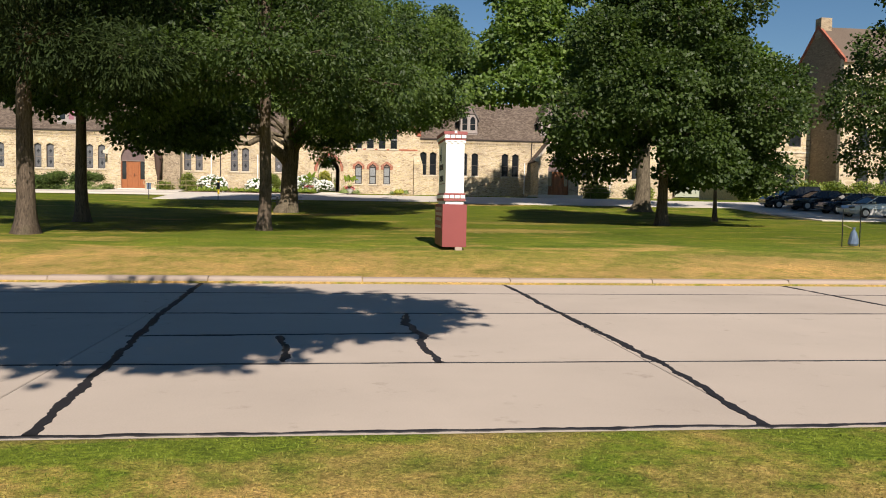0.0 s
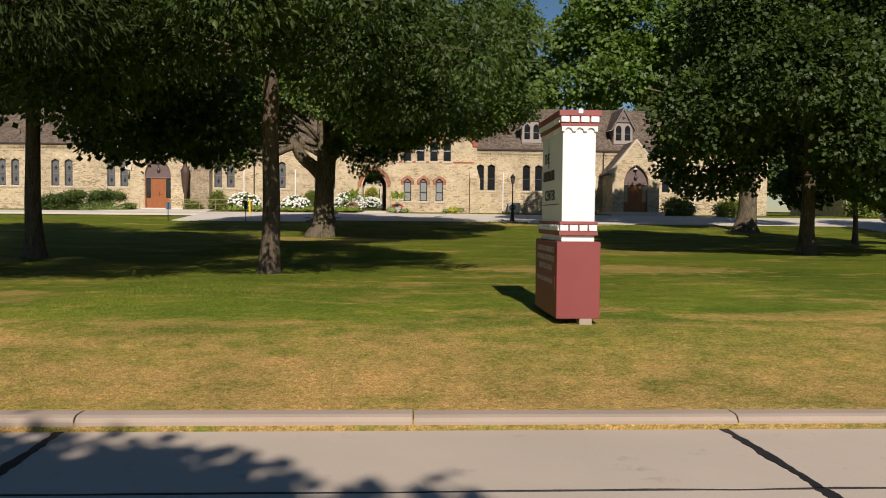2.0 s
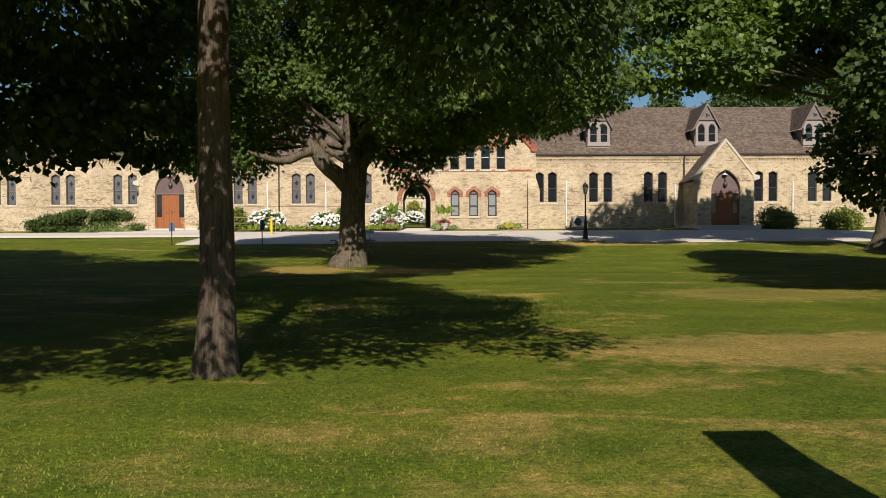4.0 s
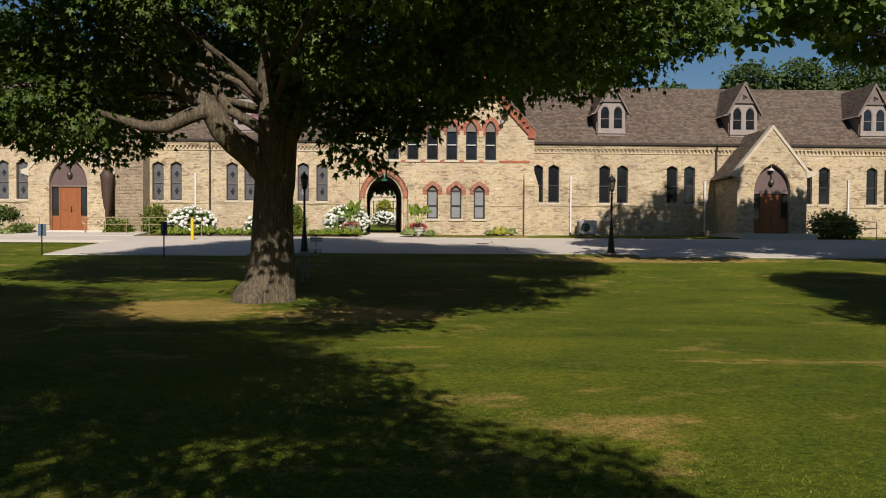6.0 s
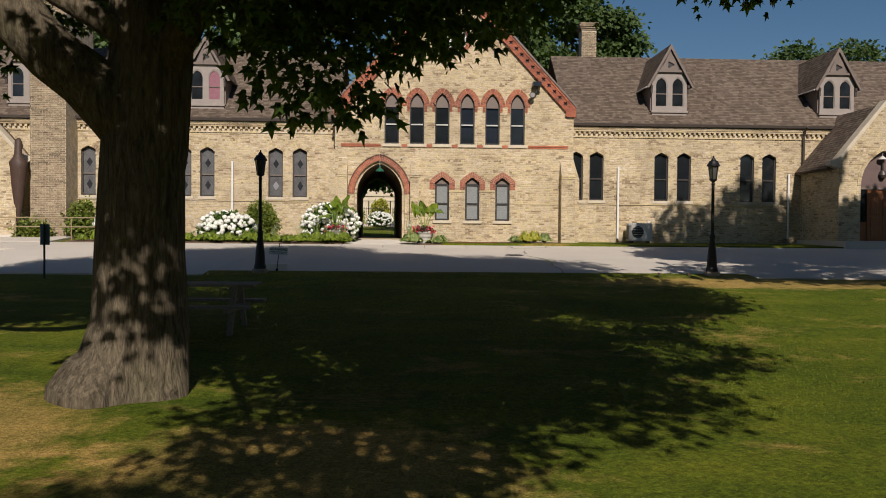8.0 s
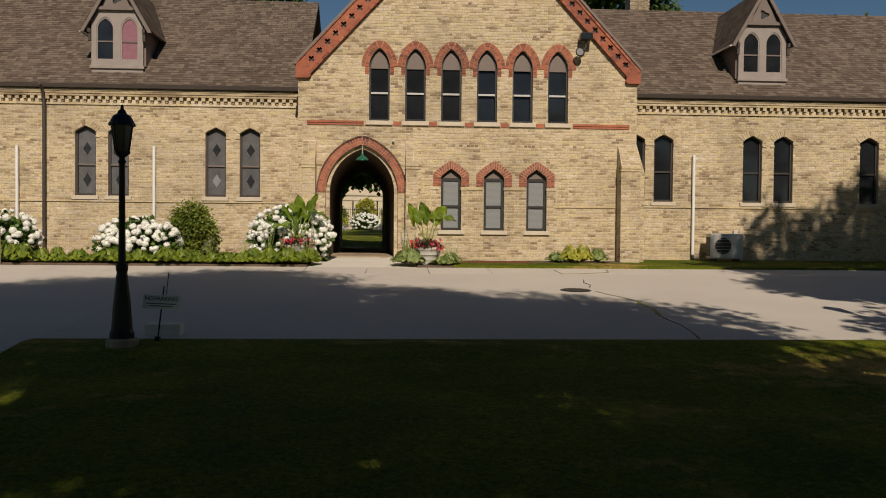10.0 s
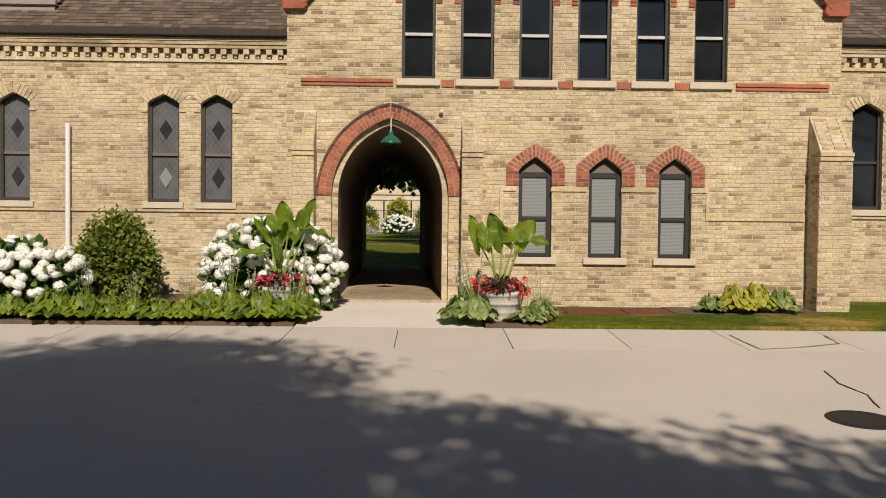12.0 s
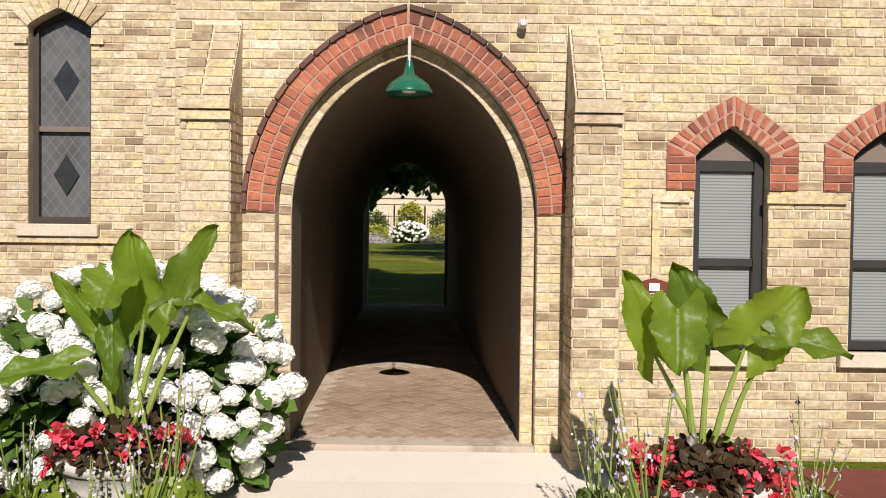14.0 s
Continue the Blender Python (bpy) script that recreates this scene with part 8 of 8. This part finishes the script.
# stained brick of tower and chimneys; also the hall gable's shade tone
M_BRICK_DARK = brick_material("stained_and_shaded_brick", [(0.0, (0.09, 0.068, 0.048)), (0.25, (0.30, 0.235, 0.155)), (0.45, (0.17, 0.13, 0.088)), (0.7, (0.42, 0.335, 0.225)), (0.85, (0.27, 0.21, 0.14)), (1.0, (0.50, 0.41, 0.28))], amount=0.5)

build_sign()
build_lamp(-3.9, 62.1)
build_lamp(7.42, 62.15)
build_small_signs()
build_table()
build_beds()
build_fixtures()

# ---------------------------------------------------------------- courtyard seen through the passage
def build_courtyard():
    w = empty("courtyard_wall", (0, 0, 0), "long pale wall with a stone string course across the courtyard", "wall")
    part("wall", boxes((-22, 14, 150, 150.5, 2.4, 13)), M_PALE, w)
    part("string_course", boxes((-22, 14, 149.85, 150, 7.1, 7.4)), M_STONE, w)
    part("plinth_course", boxes((-22, 14, 149.9, 150, 6.5, 6.62)), M_STONE, w)
    f = empty("iron_fence", (0, 0, 0), "thin black iron fence across the courtyard garden", "fence")
    for k in range(-26, 27):
        bm = bmesh.new()
        x = -3.6 + k * 0.2
        tube(bm, [(x, 132, 3.0), (x, 132, 5.2)], 0.016, 5)
        part("picket", bm, M_IRON, f)
    for z in (3.3, 5.0):
        bm = bmesh.new()
        tube(bm, [(-8.9, 132, z), (1.7, 132, z)], 0.02, 5)
        part("rail", bm, M_IRON, f)
    for x in (-4.75, -2.4):
        bm = bmesh.new()
        tube(bm, [(x, 131.9, 3.0), (x, 131.9, 5.85)], 0.06, 8)
        part("post", bm, M_IRON, f)
    hydrangea(-3.5, 130.0, 3.75, 1.3, 1.0, 0.8, 90, 84, "white hydrangea mound before the courtyard fence", 1.35)
    blob("rusty_shrub", "rusty-leaved shrub behind the courtyard fence", [(-3.6, 134.0, 5.0, 0.9, 0.8, 1.0), (-3.6, 134.0, 4.0, 1.0, 0.8, 0.9)], 2600, 0.2, "oval", M_LEAF_YELLOW, 111)
    blob("yellow_flowers", "yellow flowering clump by the fence", [(-5.9, 131.0, 3.6, 0.6, 0.5, 0.5)], 1300, 0.14, "oval", M_LEAF_YELLOW, 112, "perennial")
    blob("yellow_flowers", "yellow flowering clump by the fence post", [(-1.3, 131.0, 3.6, 0.6, 0.5, 0.5)], 1300, 0.14, "oval", M_LEAF_YELLOW, 114, "perennial")
    blob("green_shrub", "green shrub trained on the courtyard fence", [(-6.3, 132.8, 4.2, 0.9, 0.7, 1.1)], 1700, 0.16, "oval", M_LEAF_SHRUB, 113)
    blob("green_shrub", "green shrub with rusty tips behind the fence", [(-1.0, 132.8, 4.3, 0.9, 0.7, 1.2)], 1700, 0.16, "oval", M_LEAF_SHRUB, 116)
    for x in (-6.0, -1.4):
        blob("grey_lavender", "grey-lilac lavender mound at the lawn's edge", [(x, 128.2, 3.1, 1.1, 0.6, 0.38)], 2200, 0.12, "needle", M_PETAL_LILAC, 115, "perennial", "lavender")
    # bough hanging over the courtyard, on its tree beside the passage's rear mouth
    lo = [(-2.1, 91.0, 6.0, 1.0, 0.9, 0.75), (-2.9, 91.5, 6.3, 1.1, 1.0, 1.0), (-1.2, 91.4, 6.5, 0.9, 0.9, 0.7), (-3.5, 90.6, 5.3, 0.6, 0.6, 0.7), (-4.9, 92.0, 7.8, 2.0, 1.8, 1.5), (-6.3, 93.0, 8.5, 2.2, 2.0, 1.7)]
    tree("courtyard_tree", "leafy courtyard tree with a bough over the passage mouth", (-6.4, 92.6, 2.2), 0.26, 7.5, lo, 13000, 0.2, "oval", M_LEAF_MAPLE, M_BARK, 66)


# ---------------------------------------------------------------- far buildings and cars at the right
def far_window(parent, x, z0, z1, half, y):
    w = part("window", boxes((x - half, x + half, y - 0.03, y + 0.02, z0, z1)), M_FRAME, parent)
    part("pane", boxes((x - half + 0.08, x + half - 0.08, y - 0.05, y - 0.031, z0 + 0.08, (z0 + z1) / 2 - 0.04)), M_GLASS, w)
    part("pane", boxes((x - half + 0.08, x + half - 0.08, y - 0.05, y - 0.031, (z0 + z1) / 2 + 0.04, z1 - 0.08)), M_GLASS, w)
    part("sill", boxes((x - half - 0.1, x + half + 0.1, y - 0.1, y, z0 - 0.14, z0)), M_STONE, w)


def build_far():
    b = empty("two_storey_house", (0, 0, 0), "two-storey cream brick house with a dormer and grey roof", "house")
    y = 80.0
    outline = [(38.5, 1.6), (46.0, 1.6), (46.0, 10.6), (38.5, 10.6)]
    holes = [arch(43.75, 0.62, 7.6, 9.3, 9.75, flat=0.7), arch(43.4, 0.62, 3.7, 5.3, 5.75, flat=0.7), arch(41.2, 0.55, 3.7, 5.3, 5.75, flat=0.7)]
    part("wall", wall_mesh(outline, holes, y, y + 0.4), M_MORTAR, b)
    v, f = brick_boxes(bricks_on(38.5, 46.0, 1.9, 10.5, holes, y, random.Random(3), length=0.43, course=0.149, joint=0.015), y)
    tagged(part("brickwork", (v, f), M_BRICK, b), kind="stuff")
    for h in holes:
        part("window_pane", wall_mesh(h, [], y + 0.15, y + 0.18), M_GLASS, b)
        part("window_frame", wall_mesh(h, [[(xx + (0.08 if xx < (h[0][0] + h[-1][0]) / 2 else -0.08), zz + (0.08 if zz < h[0][1] + 0.1 else -0.06)) for xx, zz in h]], y + 0.08, y + 0.16), M_FRAME, b)
    part("belt_course", boxes((38.5, 46.0, y - 0.08, y, 6.95, 7.12), (38.5, 46.0, y - 0.12, y, 10.45, 10.62)), M_STONE, b)
    part("side_wall", boxes((38.5, 38.9, y + 0.4, 90, 1.6, 10.6)), M_MORTAR, b)
    bm = bmesh.new()
    extrude_yz(bm, [(y - 0.3, 10.55), (y + 3.6, 14.2), (y + 3.6, 14.0), (y - 0.3, 10.35)], 38.2, 46.0)
    part("roof", bm, M_SHINGLE, b)
    roof_plane("shingle_cover", (38.2, y - 0.3, 10.56), (1, 0, 0), (0, 3.9, 3.65), 7.8, 5.3, b, seed=5)
    part("dormer_front", wall_mesh([(42.9, 11.3), (44.5, 11.3), (44.5, 12.7), (43.7, 14.1), (42.9, 12.7)], [[(43.3, 11.6), (44.1, 11.6), (44.1, 12.8), (43.3, 12.8)]], y + 0.5, y + 0.65), M_AC, b)
    part("dormer_pane", boxes((43.3, 44.1, y + 0.58, y + 0.6, 11.6, 12.8)), M_GLASS, b)
    for s in (-1, 1):
        bm = bmesh.new()
        extrude_xz(bm, [(43.7 + s * 1.0, 12.4), (43.7, 14.2), (43.7, 14.05), (43.7 + s * 0.95, 12.3)], y + 0.35, y + 3.5)
        part("dormer_roof", bm, M_SHINGLE, b)
    for xa in (42.9, 44.4):
        part("dormer_cheek", boxes((xa, xa + 0.1, y + 0.65, y + 3.0, 11.3, 12.7)), M_AC, b)
    t = empty("tall_brick_hall", (0, 0, 0), "tall cream brick hall with red-coped gable and brown roof", "house")
    x0, x1, ya, yb, ze, zr = 45.3, 75.0, 74.9, 83.5, 15.4, 19.0
    part("front_wall", boxes((x0, x1, ya, ya + 0.5, 1.6, ze)), M_MORTAR, t)
    bm = bmesh.new()
    extrude_yz(bm, [(ya + 0.5, 1.6), (yb, 1.6), (yb, ze), ((ya + yb) / 2, zr), (ya + 0.5, ze)], x0, x0 + 0.5)
    # the gable's shade is put into its colour: darker brick than the front
    part("gable_wall", bm, M_BRICK_DARK, t)
    v, f = brick_boxes(bricks_on(x0, 62, 1.9, ze, [], ya, random.Random(4), length=0.43, course=0.149, joint=0.015), ya)
    tagged(part("brickwork", (v, f), M_BRICK, t), kind="stuff")
    for zz in (3.2, 7.0, 11.0):
        for k in range(5):
            far_window(t, 47.6 + k * 2.3, zz, zz + 2.1, 0.55, ya)
    bm = bmesh.new()
    ym = (ya + yb) / 2
    extrude_yz(bm, [(ya - 0.3, ze - 0.2), (ym, zr + 0.1), (yb + 0.3, ze - 0.2), (yb + 0.3, ze - 0.4), (ym, zr - 0.12), (ya - 0.3, ze - 0.4)], x0 + 0.1, x1)
    part("roof", bm, M_SHINGLE, t)
    bm = bmesh.new()
    extrude_yz(bm, [(ya - 0.35, ze - 0.1), (ym, zr + 0.28), (yb, ze - 0.1), (yb, ze - 0.4), (ym, zr - 0.1), (ya - 0.35, ze - 0.4)], x0 - 0.12, x0 + 0.12)
    part("gable_coping", bm, M_RED, t)
    part("chimney", boxes((x0 - 0.1, x0 + 1.0, ym - 0.5, ym + 0.5, zr - 1.0, zr + 0.9)), M_BRICK_DARK, t)
    part("downpipe", boxes((47.0, 47.12, ya - 0.12, ya, 2, ze)), M_GUTTER, t)
    for i, (x, yy, r) in enumerate(((41.5, 73.5, 1.6), (46.5, 72.5, 2.0), (50.5, 72.0, 1.8), (44.0, 73.8, 1.3), (54, 71, 2.0), (37, 74.5, 1.4))):
        blob("hedge_bush", "green bush before the far buildings", [(x, yy, 2.9, r, 1.0, 0.95)], 2600, 0.2, "oval", M_LEAF_SHRUB, 120 + i, "bush", "far bushes")
    # low bits on the right lawn: post frame with a dark bag
    fr = empty("metal_frame", (14.65, 25.1, ground_z(25.1)), "thin metal frame with a dark bag hung on it", "frame")
    for x in (-0.27, 0.27):
        bm = bmesh.new()
        tube(bm, [(x, 0, -0.1), (x, 0, 1.05 + 0.12 * (x > 0))], 0.016, 6)
        part("post", bm, M_IRON, fr)
    bm = bmesh.new()
    tube(bm, [(-0.27, 0, 0.62), (0.0, 0, 0.52)], 0.012, 5)
    part("bar", bm, M_RAIL, fr)
    bm = bmesh.new()
    lathe(bm, [(0.11, 0.0), (0.15, 0.05), (0.13, 0.2), (0.08, 0.36), (0.03, 0.45), (0.05, 0.52)], 10, Matrix.Translation((0.08, 0, 0.02)))
    for vv in bm.verts:
        vv.co += Vector((noise.noise(vv.co * 5), noise.noise(vv.co * 5 + Vector((3, 1, 2))), 0)) * 0.03
    part("bag", bm, M_BLUEGREY, fr, "crumpled dark blue plastic bag")


def car(x, y, z, heading, paint, label, kind="sedan"):
    c = empty("car", (x, y, z), label, "car", "parked cars")
    L, W = (4.7, 0.91) if kind == "sedan" else (4.6, 0.94)
    H = 1.45 if kind == "sedan" else 1.72
    # side sections along the length: (x, bottom, belt, half width)
    sec = [(-L / 2, 0.38, 0.78, 0.62), (-L / 2 + 0.15, 0.26, 0.98, W - 0.12), (-L / 2 + 0.9, 0.20, 1.02, W), (0, 0.18, 0.98, W), (L / 2 - 1.2, 0.20, 0.94, W), (L / 2 - 0.3, 0.24, 0.80, W - 0.08), (L / 2, 0.36, 0.62, 0.64)]
    if kind == "suv":
        sec = [(a, b + 0.06, t + 0.12, w) for a, b, t, w in sec]
    bm = bmesh.new()
    rings = []
    for a, b, t, w in sec:
        rings.append([bm.verts.new(p) for p in ((a, -w * 0.9, b), (a, -w, (b + t) / 2), (a, -w * 0.97, t * 0.93), (a, -w * 0.82, t), (a, w * 0.82, t), (a, w * 0.97, t * 0.93), (a, w, (b + t) / 2), (a, w * 0.9, b))])
    for p, q in zip(rings, rings[1:]):
        for k in range(8):
            bm.faces.new((p[k], p[(k + 1) % 8], q[(k + 1) % 8], q[k]))
    bm.faces.new(rings[0][::-1])
    bm.faces.new(rings[-1])
    part("body", bm, paint, c, smooth=False)
    if kind == "sedan":
        base, top = (-1.75, 1.25), (-1.0, 0.35)
    else:
        base, top = (-2.15, 1.15), (-1.8, 0.3)
    zb = 0.95 if kind == "sedan" else 1.06
    bm = bmesh.new()
    bot = [bm.verts.new(p) for p in ((base[0], -W * 0.86, zb), (base[1], -W * 0.86, zb), (base[1], W * 0.86, zb), (base[0], W * 0.86, zb))]
    up = [bm.verts.new(p) for p in ((top[0], -W * 0.68, H - 0.05), (top[1], -W * 0.68, H - 0.05), (top[1], W * 0.68, H - 0.05), (top[0], W * 0.68, H - 0.05))]
    for k in range(4):
        bm.faces.new((bot[k], bot[(k + 1) % 4], up[(k + 1) % 4], up[k]))
    bm.faces.new(up)
    part("glasshouse", bm, M_GLASS_CAR, c, "dark tinted windows")
    bm = boxes((top[0] - 0.02, top[1] + 0.04, -W * 0.70, W * 0.70, H - 0.06, H), bevel=0.025)
    part("roof", bm, paint, c)
    for s in (-1, 1):
        for fx in (0.0, 0.5, 1.0):
            bb = base[0] + (base[1] - base[0]) * fx
            tt = top[0] + (top[1] - top[0]) * fx
            bm = bmesh.new()
            tube(bm, [(bb, s * W * 0.87, zb), (tt, s * W * 0.69, H - 0.04)], 0.035, 5)
            part("pillar", bm, paint, c)
        for wx in (-L / 2 + 0.95, L / 2 - 0.92):
            wheel = part("wheel", _wheel(0.33, 0.11), M_TIRE, c)
            wheel.location = (wx, s * (W - 0.08), 0.33)
            rim = part("rim", _wheel(0.21, 0.118), M_AC, wheel)
        bm = boxes((L / 2 - 0.28, L / 2 - 0.02, s * 0.62 - 0.16, s * 0.62 + 0.16, 0.62, 0.74), bevel=0.02)
        part("headlight", bm, M_LAMP_GLASS, c)
        bm = boxes((-L / 2 + 0.02, -L / 2 + 0.2, s * 0.62 - 0.18, s * 0.62 + 0.18, 0.78, 0.92), bevel=0.02)
        part("tail_light", bm, M_PETAL_RED, c, "red tail light")
        part("mirror", boxes((0.85, 1.0, s * W - 0.02 if s > 0 else -W - 0.18, s * W + 0.18 if s > 0 else -W + 0.02, zb, zb + 0.12), bevel=0.02), paint, c)
    c.rotation_euler = (0, 0, radians(heading))
    return c


def _wheel(r, half):
    bm = bmesh.new()
    lathe(bm, [(r * 0.55, -half), (r * 0.92, -half), (r, -half * 0.6), (r, half * 0.6), (r * 0.92, half), (r * 0.55, half)], 20, Matrix.Rotation(math.pi / 2, 4, 'X'))
    return bm


M_PALE = simple("pale_rendered_wall", (0.58, 0.50, 0.38), 0.9, vary=0.12, scale=1.0)
M_CAR_SILVER = simple("silver_car_paint", (0.62, 0.61, 0.58), 0.25, 0.3, vary=0.03, coat=0.6, relief=0.0)
M_CAR_BLACK = simple("black_car_paint", (0.012, 0.012, 0.014), 0.2, 0.0, vary=0.1, coat=0.8, relief=0.0)
M_CAR_NAVY = simple("dark_navy_car_paint", (0.012, 0.014, 0.024), 0.2, 0.0, vary=0.1, coat=0.8, relief=0.0)
build_courtyard()
build_far()
for cx, cy, hd, pt, lab, kd in ((34.6, 53.4, 182, M_CAR_SILVER, "silver saloon car parked beside the lawn", "sedan"), (35.2, 57.0, 175, M_CAR_NAVY, "dark navy saloon car parked beside the lawn", "sedan"), (34.6, 60.0, 178, M_CAR_BLACK, "black saloon car parked in the row", "sedan"), (34.0, 62.9, 176, M_CAR_BLACK, "black estate car with red tail lights parked in the row", "suv")):
    car(cx, cy, ground_z(cy) + 0.06, hd, pt, lab, kd)

# ---------------------------------------------------------------- single bricks of the face beside the arch
def build_near_bricks():
    me = None
    for parent, (xa, xb, za, zb, y) in near_rows:
        if me is None:
            v, f = brick_boxes([(0, 0.213, 0, 0.0645, -0.008)], 0)
            ob = part("brick", (v, f), M_BRICK_PIECE, parent)
            me = ob.data
        else:
            ob = new("brick", me)
            ob.parent = parent
        ob.location = (xa, YF + (y - (YF - 0.008)), za)


build_near_bricks()
